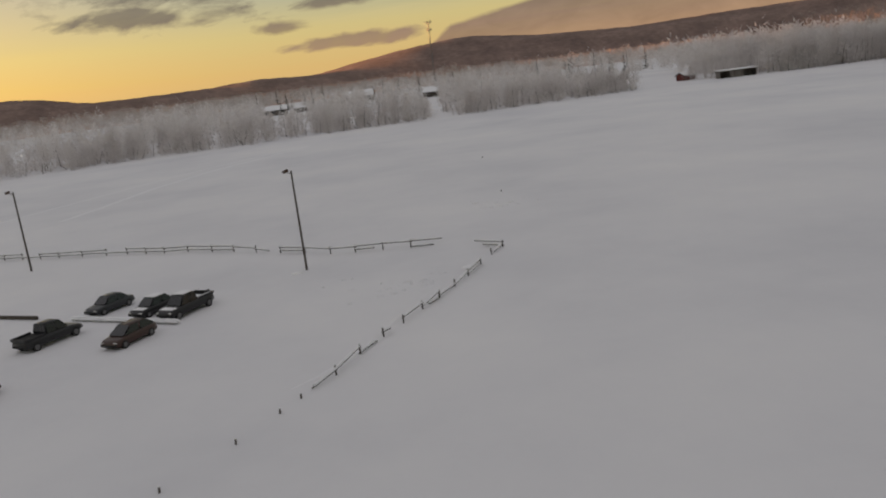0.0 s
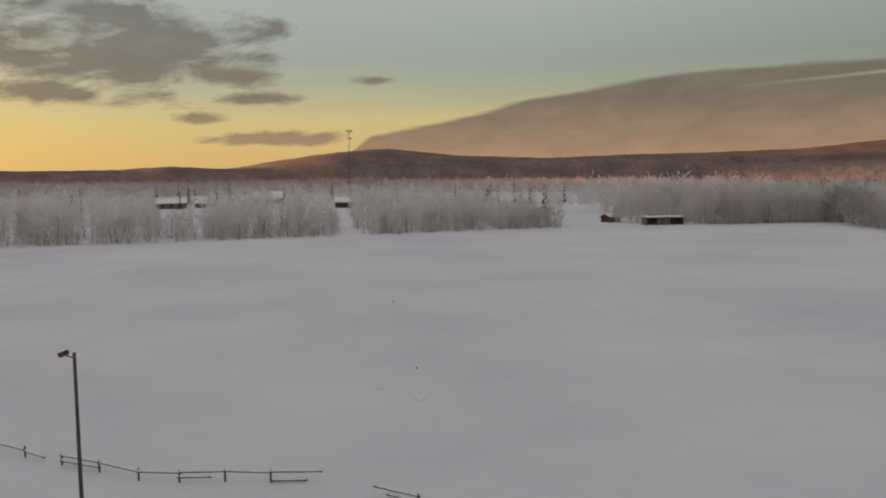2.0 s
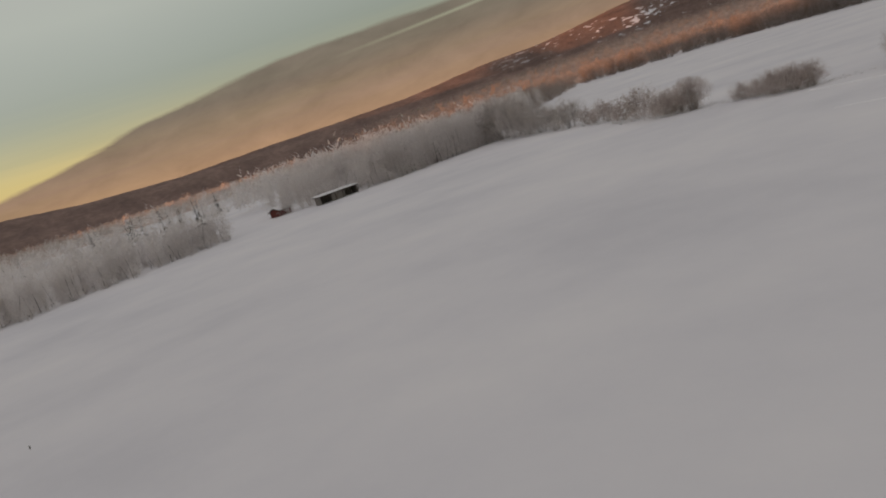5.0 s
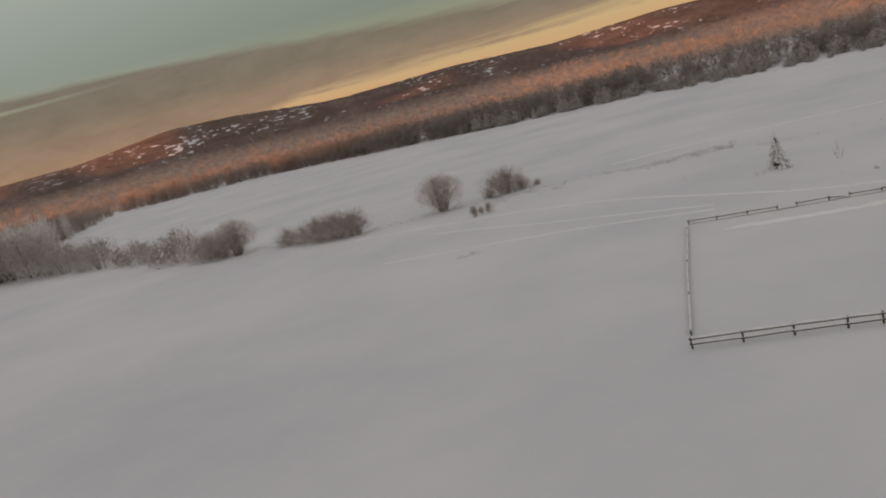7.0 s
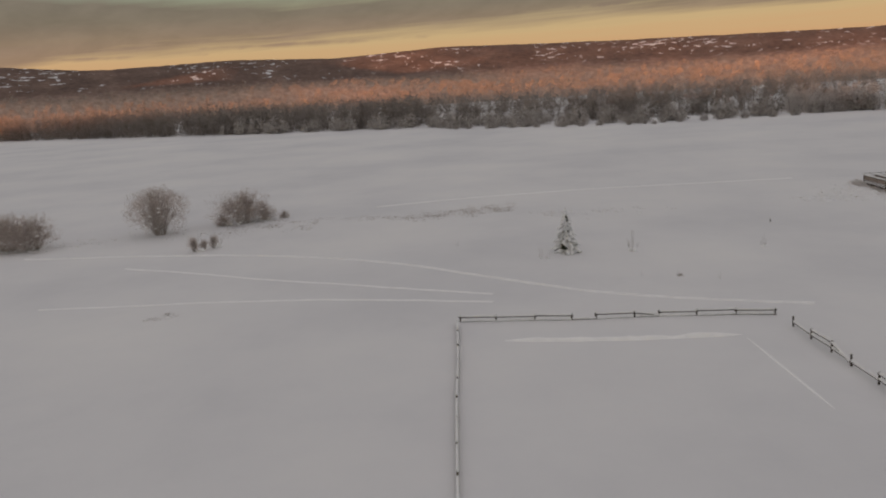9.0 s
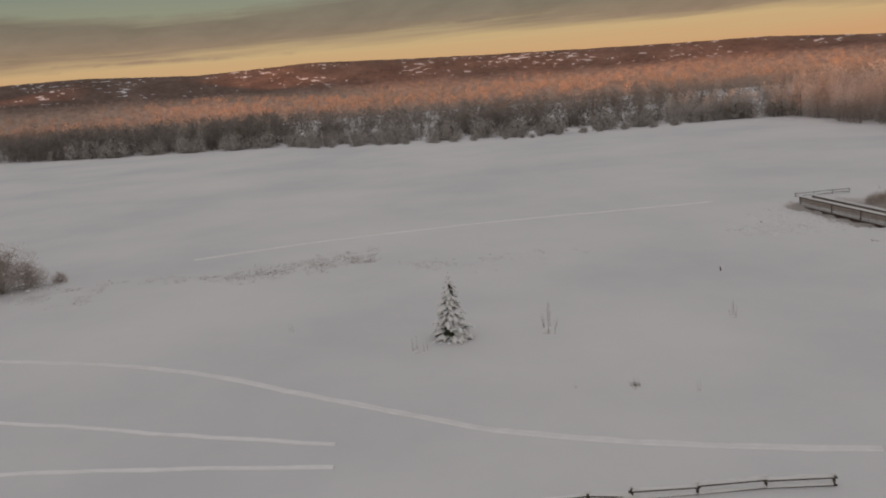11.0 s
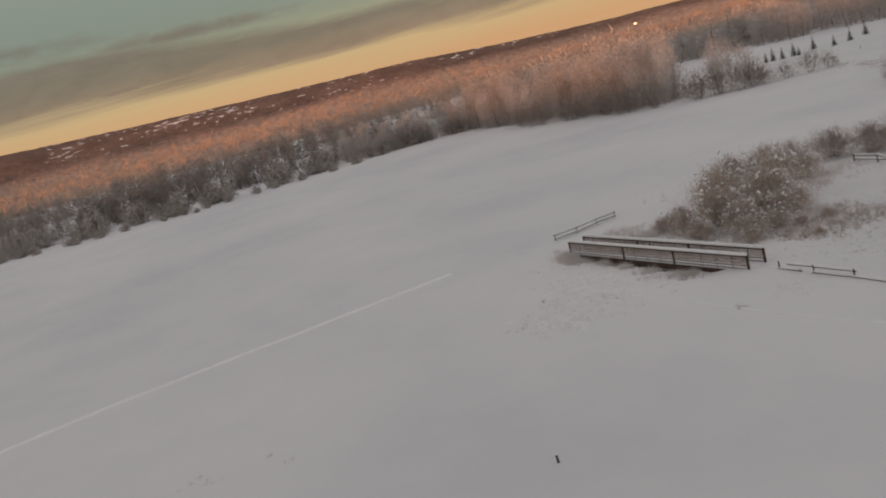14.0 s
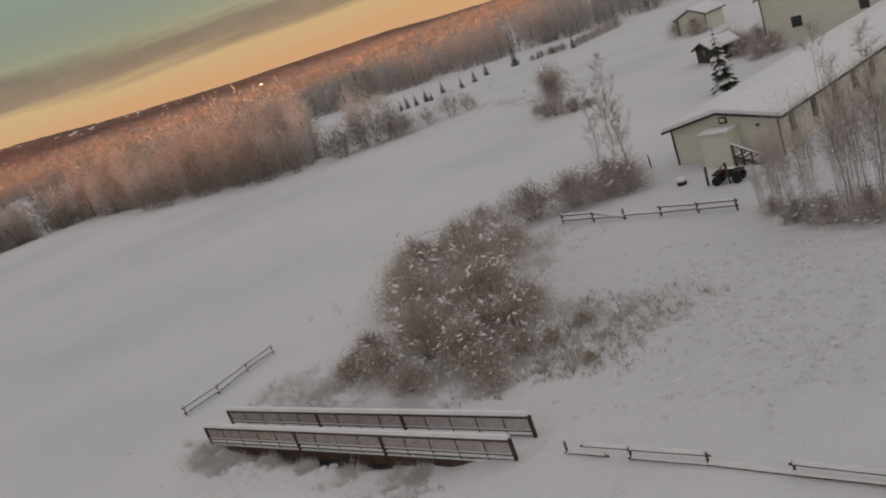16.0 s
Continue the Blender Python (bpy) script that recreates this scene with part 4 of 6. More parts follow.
    C2 = make_round("creek_willow", "tangled brown willow thicket with lumps of snow by the creek", "bush", 312, 3.0, 5.4, 100, 11000, 0.017, 0.40, BARK, WILLOW, zc=.45, low=10, lump=.42, core=.55, up=.6, fill=.5, lobes=((-.22, .1, 0, .6), (.2, -.16, .1, .72), (.08, .24, .05, .55), (-.12, -.22, 0, .5), (0, 0, .16, .8)))
    rng = random.Random(4)
    for src in (C1, C2):
        V, F = [], []
        for k in range(230):
            a, u = rng.uniform(0, 6.283), rng.random() ** 1.5 * .92 + .06
            r = 2.75 * math.sqrt(1 - 0.9 * u * u) * rng.uniform(.75, 1.02)
            c = Vector((math.cos(a) * r, math.sin(a) * r, 3.3 * u))
            s = rng.uniform(0.025, 0.055) if k % 5 else rng.uniform(0.08, 0.17)
            i = len(V)
            w, k2 = rng.uniform(0, 3.14), rng.uniform(1.5, 6.5) if k % 5 else rng.uniform(1.0, 2.2)
            ax = Vector((math.cos(w), math.sin(w), rng.uniform(-.6, 1.0)))
            ay = Vector((-math.sin(w), math.cos(w), 0))
            for q in (ax * k2, ay, -ax * k2, -ay):
                V.append(tuple(c + q * s * rng.uniform(0.8, 1.4)))
            V += [tuple(c + Vector((0, 0, s * 0.7))), tuple(c - Vector((0, 0, s * 0.3)))]
            F += [(i, i + 1, i + 4), (i + 1, i + 2, i + 4), (i + 2, i + 3, i + 4), (i + 3, i, i + 4), (i + 1, i, i + 5), (i + 2, i + 1, i + 5), (i + 3, i + 2, i + 5), (i, i + 3, i + 5)]
        tagged(part("snow_load", mesh_of("snow_load", V, F, SNOWCAP, True), src, "snow caught in the twigs"), kind="stuff")
    tagged(put_first(C1, 149.0, 9.5, 0.85, 0), group="willows along the creek")
    tagged(put_first(C2, 146.3, 10.5, 0.62, 0), group="willows along the creek")
    for ob, x, y, s, r in ((C1, 152.0, 6.0, 0.9, 60), (C1, 148.6, 5.0, 0.9, 160), (C2, 154.8, 3.0, 0.95, 20), (C1, 151.0, 1.5, 0.95, 220), (C2, 157.5, -1.5, 0.9, 100), (C1, 154.5, -2.5, 0.9, 310),
                           (C2, 151.6, -2.8, 0.7, 200), (C2, 147.0, 8.0, 0.65, 250), (C2, 146.0, 5.5, 0.6, 120), (C2, 150.5, 11.5, 0.55, 30), (C2, 148.0, 12.6, 0.45, 75), (C2, 152.6, 11.6, 0.4, 0),
                           (C1, 146.6, 10.0, .62, 35), (C2, 144.9, 11.4, .5, 140), (C1, 145.6, 7.4, .58, 210), (C2, 144.2, 9.6, .42, 300), (C2, 142.4, 7.0, .24, 15), (C2, 143.2, 8.6, .26, 280), (C2, 140.6, 10.4, .18, 40), (C2, 152.9, 10.6, .42, 150), (C2, 153.3, 9.0, .45, 20), (C2, 144.0, 12.3, .34, 0), (C2, 148.8, 12.2, .32, 60),
                           (W2, 153.5, -9.5, 0.62, 10), (W2, 151.0, -11.0, 0.62, 130), (W3, 149.0, -12.5, 0.9, 270), (W3, 156.5, -8.0, 0.7, 70), (W3, 147.6, -12.6, 0.75, 330)):
        tagged(place(ob, x, y, s, r), group="willows along the creek")
    # bush out by the far bend
    E = make_round("alder_bush", "upright leafless alder bush out by the bend", "bush", 305, 5.6, 6.4, 40, 6000, 0.035, 0.4, BARK, BUSHY, tall=True, low=55, lump=.3, core=.5)
    tagged(put_first(E, 170.8, -49.2, 1.2, 30), group="bushes in the field")
    for x, y, k in ((134.4, 95.6, .3), (132.8, 97.2, .34), (133.6, 96.4, .24)):
        tagged(place(E, x, y, k, x * 70 % 360), group="bushes in the field")
    for x, y, k in ((172.6, -49.8, .42), (175.6, -53.4, .3), (168.6, -48.8, .4), (167.2, -49.8, .25)):
        tagged(place(W2, x, y, k, x * 70 % 360), group="bushes in the field")
    # rows of low bushes far out across the creek
    for x, y, k in ((217.3, -131.4, .42), (215.9, -133.2, .5), (214.2, -134.6, .55), (212.4, -134.4, .5), (210.8, -134.2, .6), (207.8, -136.6, .6), (207.4, -139.4, .7), (207.0, -142.6, .65), (206.6, -146, .75), (206.0, -149.6, .7), (205.2, -153, .8)):
        tagged(place(W3, x, y, k, x * 70 % 360, 0), group="bushes in the field")
    # brush between the cabin and the big building
    for x, y, k in ((153.6, -63.6, .75), (151.4, -58.6, .8), (149.0, -53.6, .6), (147.8, -55.6, .8), (150.6, -62.0, .9), (155.8, -68.6, .8), (167.2, -92.6, .9), (171.5, -97.5, 1.0)):
        tagged(place(W3, x, y, k, x * 70 % 360), group="bushes by the cabins")
    # thin birches behind the thicket and before the house
    B1 = make_bush("young_birch", "slender leafless birch with thin frosted twigs", "tree", 321, 8.5, 2.4, 34, 1300, 0.010, 0.5, BARK, FROST, single=True, thick=.22)
    B2 = make_bush("young_birch", "slender leafless birch with thin frosted twigs", "tree", 322, 7.0, 2.2, 30, 1100, 0.010, 0.45, BARK, FROST, single=True, thick=.22)
    tagged(put_first(B1, 149.2, -16.1, 1.05, 0), group="young birches by the house")
    tagged(put_first(B2, 150.4, -17.4, 1.05, 0), group="young birches by the house")
    for ob, x, y, s, r in ((B2, 148.6, -15.0, 0.8, 40), (B1, 151.8, -17.8, 0.8, 90), (B1, 133.2, -3.0, 1.05, 10), (B2, 131.4, -2.6, 1.2, 20)):
        tagged(place(ob, x, y, s, r), group="young birches by the house")
    H = make_bush("alder_thicket", "tall narrow thicket of bare alder stems by the lodge", "bush", 325, 6.0, 4.2, 46, 2600, 0.008, 0.5, BARK, BUSHY, low=62, high=89, thick=.16)
    tagged(put_first(H, 134.6, -2.8, 1.0, 0), group="alder thickets")
    for x, y, s in ((132.6, -3.0, 1.15), (136.6, -4.4, .7), (130.6, -2.6, 1.2), (133.6, -5.0, .9), (135.6, -2.4, .9), (137.6, -5.4, .4), (131.6, -4.4, 1.1)):
        tagged(place(H, x, y, s, x * 53 % 360), group="alder thickets")
    for x, y, s in ((132.0, -1.8, .55), (133.8, -2.0, .5), (135.4, -2.8, .42), (130.4, -1.4, .55), (136.8, -4.2, .3)):
        tagged(place(W3, x, y, s, x * 71 % 360), group="alder thickets")
    # low bush beside the spruce
    S = thing("sapling", "few bare upright saplings rising from one lump of snow", "sapling")
    for px, py, hh, tx, ty in ((-.22, .1, 2.05, -.3, .1), (.2, -.08, 1.9, .22, -.1), (.02, .24, 1.2, .1, .45), (-.1, -.25, .9, -.35, -.4), (.32, .15, .8, .6, .2)):
        V, F = [], []
        rod(V, F, (px, py, -.05), (px + tx * .3, py + ty * .3, hh * .5), .018, .013, 4)
        rod(V, F, (px + tx * .3, py + ty * .3, hh * .5), (px + tx * .5, py + ty * .5, hh), .013, .005, 4)
        for k in range(6):
            u = .35 + .1 * k
            rod(V, F, (px + tx * .5 * u, py + ty * .5 * u, hh * u), (px + tx * .5 * u + .16 * math.cos(k * 2.4), py + ty * .5 * u + .16 * math.sin(k * 2.4), hh * u + .22), .006, .003, 3)
        part("stem", mesh_of("stem", V, F, BARK), S)
    V, F = [], []
    for cx, cy, q in ((.14, .05, .3), (-.16, -.12, .24), (.02, .24, .2)):
        i = len(V)
        for zz, f in ((-.05, 1.15), (.12, 1.0), (.3, .6)):
            V += [(cx + math.cos(1.047 * m) * q * f, cy + math.sin(1.047 * m) * q * f, zz) for m in range(6)]
        V.append((cx, cy, .38))
        for j in (0, 6):
            F += [(i + j + m, i + j + (m + 1) % 6, i + j + 6 + (m + 1) % 6, i + j + 6 + m) for m in range(6)]
        F += [(i + 12 + m, i + 12 + (m + 1) % 6, i + 18) for m in range(6)]
    part("snow_cap", mesh_of("snow_cap", V, F, SNOWCAP, True), S, "lump of snow at its foot")
    tagged(put_first(S, 121.9, 52.9, 1.0, 0), group="bare saplings")
    for x, y, s in ((111.6, 51.2, .3), (110.5, 48.4, .25), (112.4, 53.9, .2), (128.1, 68.9, .3), (121.2, 41.6, .55), (120.9, 61.2, .5), (120.6, 60.6, .4), (133.2, 96.6, 1.0), (135.0, 95.2, .9), (160.8, 3.6, .5), (162.3, 4.4, .3)):
        tagged(place(S, x, y, s, x * 37 % 360), group="bare saplings")


build_shrubs()


# ---- spruces ----
def spruce(name, label, seed, h, w, snow=0.92, tiers=11, heavy=False):
    rng = random.Random(seed)
    ob = thing(name, label, "tree")
    V, F = [], []
    rod(V, F, (0, 0, -0.2), (0, 0, h), 0.022 * h, 0.01, 6)
    part("trunk", mesh_of("trunk", V, F, BARK), ob)
    BV, BF, SV, SF = [], [], [], []
    for t in range(tiers):
        u = (t + 0.3) / tiers
        z = h * (0.06 + 0.92 * u)
        rad = (w / 2) * (1 - u) ** 0.85 + 0.06
        n = max(4, int(11 * (1 - u) + 3))
        for k in range(n):
            a = 6.283 * (k + rng.uniform(-.3, .3)) / n + t
            r = rad * rng.uniform(0.75, 1.12)
            droop = 0.32 * r + 0.05
            ca, sa = math.cos(a), math.sin(a)
            pts = [Vector((ca * r * f, sa * r * f, z - droop * f ** 1.4 + rng.uniform(-.02, .02))) for f in (0.1, 0.4, 0.75, 1.0)]
            wd = [0.05 * r + .03, 0.24 * r, 0.22 * r, 0.04]
            sd = Vector((-sa, ca, 0))
            i = len(BV)
            for p, q in zip(pts, wd):
                BV += [tuple(p - sd * q - Vector((0, 0, q * .5))), tuple(p + Vector((0, 0, .015))), tuple(p + sd * q - Vector((0, 0, q * .5)))]
            for j in range(3):
                b = i + 3 * j
                BF += [(b, b + 1, b + 4, b + 3), (b + 1, b + 2, b + 5, b + 4)]
            for m in range(9):
                f = rng.uniform(0.25, 1)
                p = Vector((ca * r * f, sa * r * f, z - droop * f ** 1.4))
                e = p + Vector((rng.gauss(0, .1) * r + ca * .1 * r, rng.gauss(0, .1) * r + sa * .1 * r, -rng.uniform(.05, .16) * (r + .2)))
                i2 = len(BV)
                BV += [tuple(p - sd * .02), tuple(p + sd * .02), tuple(e)]
                BF.append((i2, i2 + 1, i2 + 2))
            if rng.random() < snow:
                i = len(SV)
                f0 = rng.uniform(0.2, 0.4)
                ps = [Vector((ca * r * f, sa * r * f, z - droop * f ** 1.4)) for f in (f0, (f0 + 0.97) / 2, 0.98)]
                ws = [0.10 * r, 0.27 * r, 0.12 * r]
                for p, q in zip(ps, ws):
                    SV += [tuple(p - sd * q + Vector((0, 0, -.42 * q + .03))), tuple(p + Vector((0, 0, 0.06 + 0.38 * q))), tuple(p + sd * q + Vector((0, 0, -.42 * q + .03)))]
                for j in range(2):
                    b = i + 3 * j
                    SF += [(b, b + 1, b + 4, b + 3), (b + 1, b + 2, b + 5, b + 4)]
                SF += [(i, i + 2, i + 1), (i + 6, i + 7, i + 8)]
                if heavy:
                    # cushions of snow weighing the bough's end down
                    for f in (rng.uniform(.35, .5), rng.uniform(.58, .74), rng.uniform(.86, 1.02)):
                        c = Vector((ca * r * f, sa * r * f, z - droop * f ** 1.4 + .03)) + sd * rng.uniform(-.12, .12) * r
                        q = rng.uniform(.04, .08) + .085 * r
                        ax, az = Vector((ca, sa, -.75)), Vector((ca * .35, sa * .35, 1))
                        i = len(SV)
                        for zz, k2 in ((-.5, .6), (0, 1.0), (.45, .62)):
                            SV += [tuple(c + ax * math.cos(1.047 * m) * q * k2 * rng.uniform(1.1, 1.9) + sd * math.sin(1.047 * m) * q * k2 * rng.uniform(.6, 1.15) + az * zz * q * rng.uniform(.7, 1.2)) for m in range(6)]
                        SV.append(tuple(c + az * q * .6))
                        for j in (0, 6):
                            SF += [(i + j + m, i + j + (m + 1) % 6, i + j + 6 + (m + 1) % 6, i + j + 6 + m) for m in range(6)]
                        SF += [(i + 12 + m, i + 12 + (m + 1) % 6, i + 18) for m in range(6)]
    tagged(part("needlework", mesh_of("boughs", BV, BF, NEEDLE), ob), kind="stuff")
    if SV:
        tagged(part("snow_load", mesh_of("snow_load", SV, SF, SNOWCAP, True), ob, "snow lying on the boughs"), kind="stuff")
    return ob


def build_spruces():
    A = spruce("young_spruce", "young spruce laden with snow alone in the field", 11, 4.25, 2.45, 0.9, 14, True)
    put_first(A, 122.8, 58.75)
    B = spruce("spruce", "dark spruce with a little snow behind the house", 12, 6.2, 2.9, 0.45, 14)
    put_first(B, 148.8, -40.2)
    Cc = spruce("small_spruce", "small dark spruce in the far field", 13, 3.0, 1.7, 0.0, 8)
    put_first(Cc, 227.0, -114.8, .85)
    tagged(Cc, group="small spruces in the far field")
    for x, y, s in ((234.8, -104.1, 1.05), (233.0, -105, .95), (231.7, -107.2, 1.1), (235.8, -103.0, .8), (230.2, -107.0, .7), (232.8, -115.5, 1.05), (227.0, -120.5, 1.0), (228.7, -128.8, 1.1), (222.2, -131.6, 1.55), (207.5, -132.8, 1.1), (216.4, -132.4, .65), (213.2, -134.0, .7)):
        tagged(place(Cc, x, y, s, x * 31 % 360, 0), group="small spruces in the far field")


build_spruces()


# ---- dry grass and tussocks, one sheet of stuff ----
def build_grass():
    rng = random.Random(21)
    GV, GF = [], []
    spots = []
    for x, y, r, n in ((149.5, 81.5, 1.5, 30), (147.8, 78, 1.2, 30), (147.8, 74, 1.8, 70), (149.5, 71.5, 2.2, 110), (150.3, 67.2, 2.0, 110), (151.2, 65, 1.5, 70), (149, 63.4, 1.0, 25), (144.8, 59.4, 1.4, 30), (145.6, 57.4, 1.2, 20), (144.2, 53.1, 1.0, 10),
                       (145.2, 48.8, 1.2, 8), (144.6, 44.5, .8, 6), (148.7, 25.0, .3, 12), (145.2, 22.9, .5, 9), (137.2, 22.1, .5, 8), (147.1, 29.5, .6, 6),
                       (147.3, 92.5, 1.5, 60), (145.2, 88, 1.2, 40), (152, 93.5, 2.0, 60), (149.5, 88, 1.5, 40), (107.2, 90.4, .7, 26), (111.9, 51.3, .4, 10), (156.5, 18.0, .7, 130), (154.8, 17.9, .7, 130), (152.4, 17.7, .5, 90), (150.2, 17.6, .4, 60), (147.6, 17.7, .5, 60), (144.6, 17.8, .6, 60),
                       (145, 18.3, 1.0, 40), (140.3, 7.4, 1.6, 90), (141.6, 9.2, 1.6, 90), (143.0, 8.2, 1.6, 110), (140.5, 5.3, 1.2, 60), (142.2, 11.0, 1.3, 70), (154, 13, 1.3, 110), (156.4, 12.6, 1.2, 90), (152.6, 12, 1.3, 100), (145.5, 12.8, 1.3, 90),
                       (143.8, 5.5, 1.3, 60), (150, -4.5, 1.5, 90), (148.6, -1.5, 1.2, 60), (144, 97, 3.0, 90), (199, -76, 1.6, 40), (194, -72.5, 1.6, 40), (189, -69, 1.6, 40), (184.5, -66, 1.4, 30), (142, 114, 2.0, 60), (140.5, 126.5, 3, 100), (144.5, 137, 3, 90)):
        # clumps of clumps, so that the tufts gather unevenly
        seeds = [(x + rng.gauss(0, r * .8), y + rng.gauss(0, r * .8)) for _ in range(max(2, n // 5))]
        tall = 1.6 if x > 138 and y < 20 else 1.0
        for k in range(int(n * (.8 if 20 < y < 31 or 40 < y < 62 and x < 147 else 2.4))):
            c = rng.choice(seeds)
            spots.append((c[0] + rng.gauss(0, .3 * r), c[1] + rng.gauss(0, .3 * r), tall * rng.uniform(.4, 1.1)))
    FV, FF = [], []
    for x, y, k in spots:
        V, F = (FV, FF) if y < 22 and (x > 143.5 or rng.random() < .6) else (GV, GF)
        z = gz(x, y) - 0.03
        for b in range(8):
            a = rng.uniform(0, 6.283)
            h = rng.uniform(0.08, 0.36) * k
            dx, dy = math.cos(a) * h * rng.uniform(.15, .9), math.sin(a) * h * rng.uniform(.15, .9)
            ox, oy = rng.gauss(0, .07), rng.gauss(0, .07)
            w = 0.009
            i = len(V)
            V += [(x + ox - w, y + oy, z), (x + ox + w, y + oy + w, z), (x + ox + dx, y + oy + dy, z + h * .95)]
            F.append((i, i + 1, i + 2))
    # low cushions of snow over the tussocks
    SV, SF = [], []
    lumps = [(x, y, k) for x, y, k in spots[::6] if y > 31]
    for cx, cy, r, n in ((145.5, 25, 2.2, 90), (147, 22.5, 2.0, 40), (149.5, 20, 3.0, 60), (154, 19.2, 2.0, 40), (144.5, 20, 1.5, 30), (145, 57, 2.5, 30), (139, 6, 4.5, 260), (134.5, 8.5, 4.5, 240), (135.5, 3, 4.0, 150), (130.5, 9, 4.0, 120), (150.5, 21.5, 3.5, 60), (145, 52, 4.0, 36), (148.2, 25.2, 0.7, 34), (144.1, 27.3, 0.9, 34), (144.6, 22.8, 0.6, 14), (153.3, 18.2, 0.8, 40), (145.5, 28.8, 1.2, 20), (136.0, 18.9, 1.0, 16), (15.5, 80.5, 3.2, 26), (1.5, 55.0, 3.0, 14), (4.5, 53.5, 1.5, 12)):
        lumps += [(cx + rng.gauss(0, r * .6), cy + rng.gauss(0, r * .6), .55 if n > 100 else 1.0) for _ in range(n)]
    # loose lumps broken out of a ridge; paler snow stands for sky-lit faces
    BV, BF, loose = [], [], len(lumps)
    for cx, cy, r, n in ((144.9, 25.8, .5, 16), (144.0, 26.3, .5, 20), (143.6, 27.0, .4, 14), (146.2, 28.0, .8, 14), (145.0, 27.5, .6, 14), (147.4, 25.2, .9, 10)):
        lumps += [(cx + rng.gauss(0, r), cy + rng.gauss(0, r * .7), 1.0) for _ in range(n)]
    grass_snow = (SV, SF)
    for j, (x, y, k) in enumerate(lumps):
        SV, SF = grass_snow if j < loose else (BV, BF)
        r, h = rng.uniform(.1, .38) * min(k, 1) * (1 if j < loose else .7), rng.uniform(.03, .15)
        x, y = x + rng.gauss(0, .25), y + rng.gauss(0, .25)
        z, i = gz(x, y), len(SV)
        for m in range(7):
            a = 6.283 * m / 7
            q = r * rng.uniform(.8, 1.25)
            SV += [(x + math.cos(a) * q, y + math.sin(a) * q, z - .03), (x + math.cos(a) * q * .6, y + math.sin(a) * q * .6, z + h * rng.uniform(.65, .9))]
        SV.append((x, y, z + h))
        for m in range(7):
            n2 = (m + 1) % 7
            SF += [(i + 2 * m, i + 2 * n2, i + 2 * n2 + 1, i + 2 * m + 1), (i + 2 * m + 1, i + 2 * n2 + 1, i + 14)]
    tagged(new("broken_snow", mesh_of("broken_snow", BV, BF, PACKED, True)), "pale loose snow lumps before the footbridge, sky glow in their colour", "snow", kind="stuff")
    ob = new("snow_tussocks", mesh_of("snow_tussocks", *grass_snow, SNOW, True))
    tagged(ob, "low cushions of snow over grass tussocks", "snow", kind="stuff")
    ob = new("frosted_reeds", mesh_of("frosted_reeds", FV, FF, FROSTW))
    tagged(ob, "frosted reeds and tall grass along the creek", "reeds", kind="stuff")
    ob = new("dry_grass", mesh_of("dry_grass", GV, GF, GRASS))
    tagged(ob, "tufts of dry grass sticking through the snow", "grass", kind="stuff")


build_grass()


# ---- ski and sledge tracks: shallow raised lips of packed snow ----
def track(points, width=0.5, height=0.09, mat=FRESH):
    V, F = [], []
    pts = []
    for (x0, y0), (x1, y1) in zip(points, points[1:]):
        n = max(2, int(math.hypot(x1 - x0, y1 - y0) / 1.0))
        pts += [(x0 + (x1 - x0) * i / n, y0 + (y1 - y0) * i / n) for i in range(n)]
    pts.append(points[-1])
    sm = []
    for i in range(len(pts)):
        seg = pts[max(0, i - 6):i + 7]
        sm.append((sum(p[0] for p in seg) / len(seg), sum(p[1] for p in seg) / len(seg)))
    for i, (x, y) in enumerate(sm):
        a, b = sm[max(0, i - 1)], sm[min(len(sm) - 1, i + 1)]
        d = Vector((b[0] - a[0], b[1] - a[1])).normalized()
        nx, ny = -d.y, d.x
        off = .35 * noise.noise((x * .11, y * .11, 8)) + .12 * noise.noise((x * .5, y * .5, 2))
        x, y = x + nx * off, y + ny * off
        w = 1.25 * width * (0.85 + 0.3 * noise.noise((x * .7, y * .7, 0)))
        for u, h in ((-1, -.03), (-.6, height), (-.25, height * .3), (.25, height * .3), (.6, height), (1, -.03)):
            px, py = x + nx * u * w, y + ny * u * w
            V.append((px, py, gz(px, py) + h + 0.012))
    for i in range(len(sm) - 1):
        for k in range(5):
            F.append((i * 6 + k, i * 6 + k + 1, (i + 1) * 6 + k + 1, (i + 1) * 6 + k))
    ob = new("track", mesh_of("track", V, F, mat, True))
    tagged(ob, "packed ski track across the snow", "track", kind="structure")


track([(133.5, 119.2), (132, 105.8), (130.3, 93), (126.9, 83.4), (122.8, 75.2), (115.5, 66.6), (111.4, 62.2), (108.1, 58.2), (105.5, 52.7), (103.6, 47.5), (102, 41.2)], 0.18, 0.10)
track([(126.7, 104.5), (120.4, 89.8), (114.6, 78.4), (110.4, 68.8), (108.2, 62.4)], 0.15, 0.05)
track([(111.1, 105.5), (111.2, 93.8), (110.8, 82.2), (108.4, 70.8), (106.3, 62.5)], 0.15, 0.05)
track([(158, 84), (160, 77.1), (163.1, 66.6), (164.2, 55), (164.3, 46), (164.2, 37), (163.9, 30.4), (164.2, 25.6), (164.0, 20.6)], 0.2, 0.08)
track([(-40, 112), (-36.6, 121.2), (-31.5, 145), (-21.5, 167.9), (-5, 195)], 0.4, 0.04, PACKED)
track([(-52, 118), (-44, 135), (-36, 152), (-24, 172), (-8, 196)], 0.25, 0.02, PACKED)


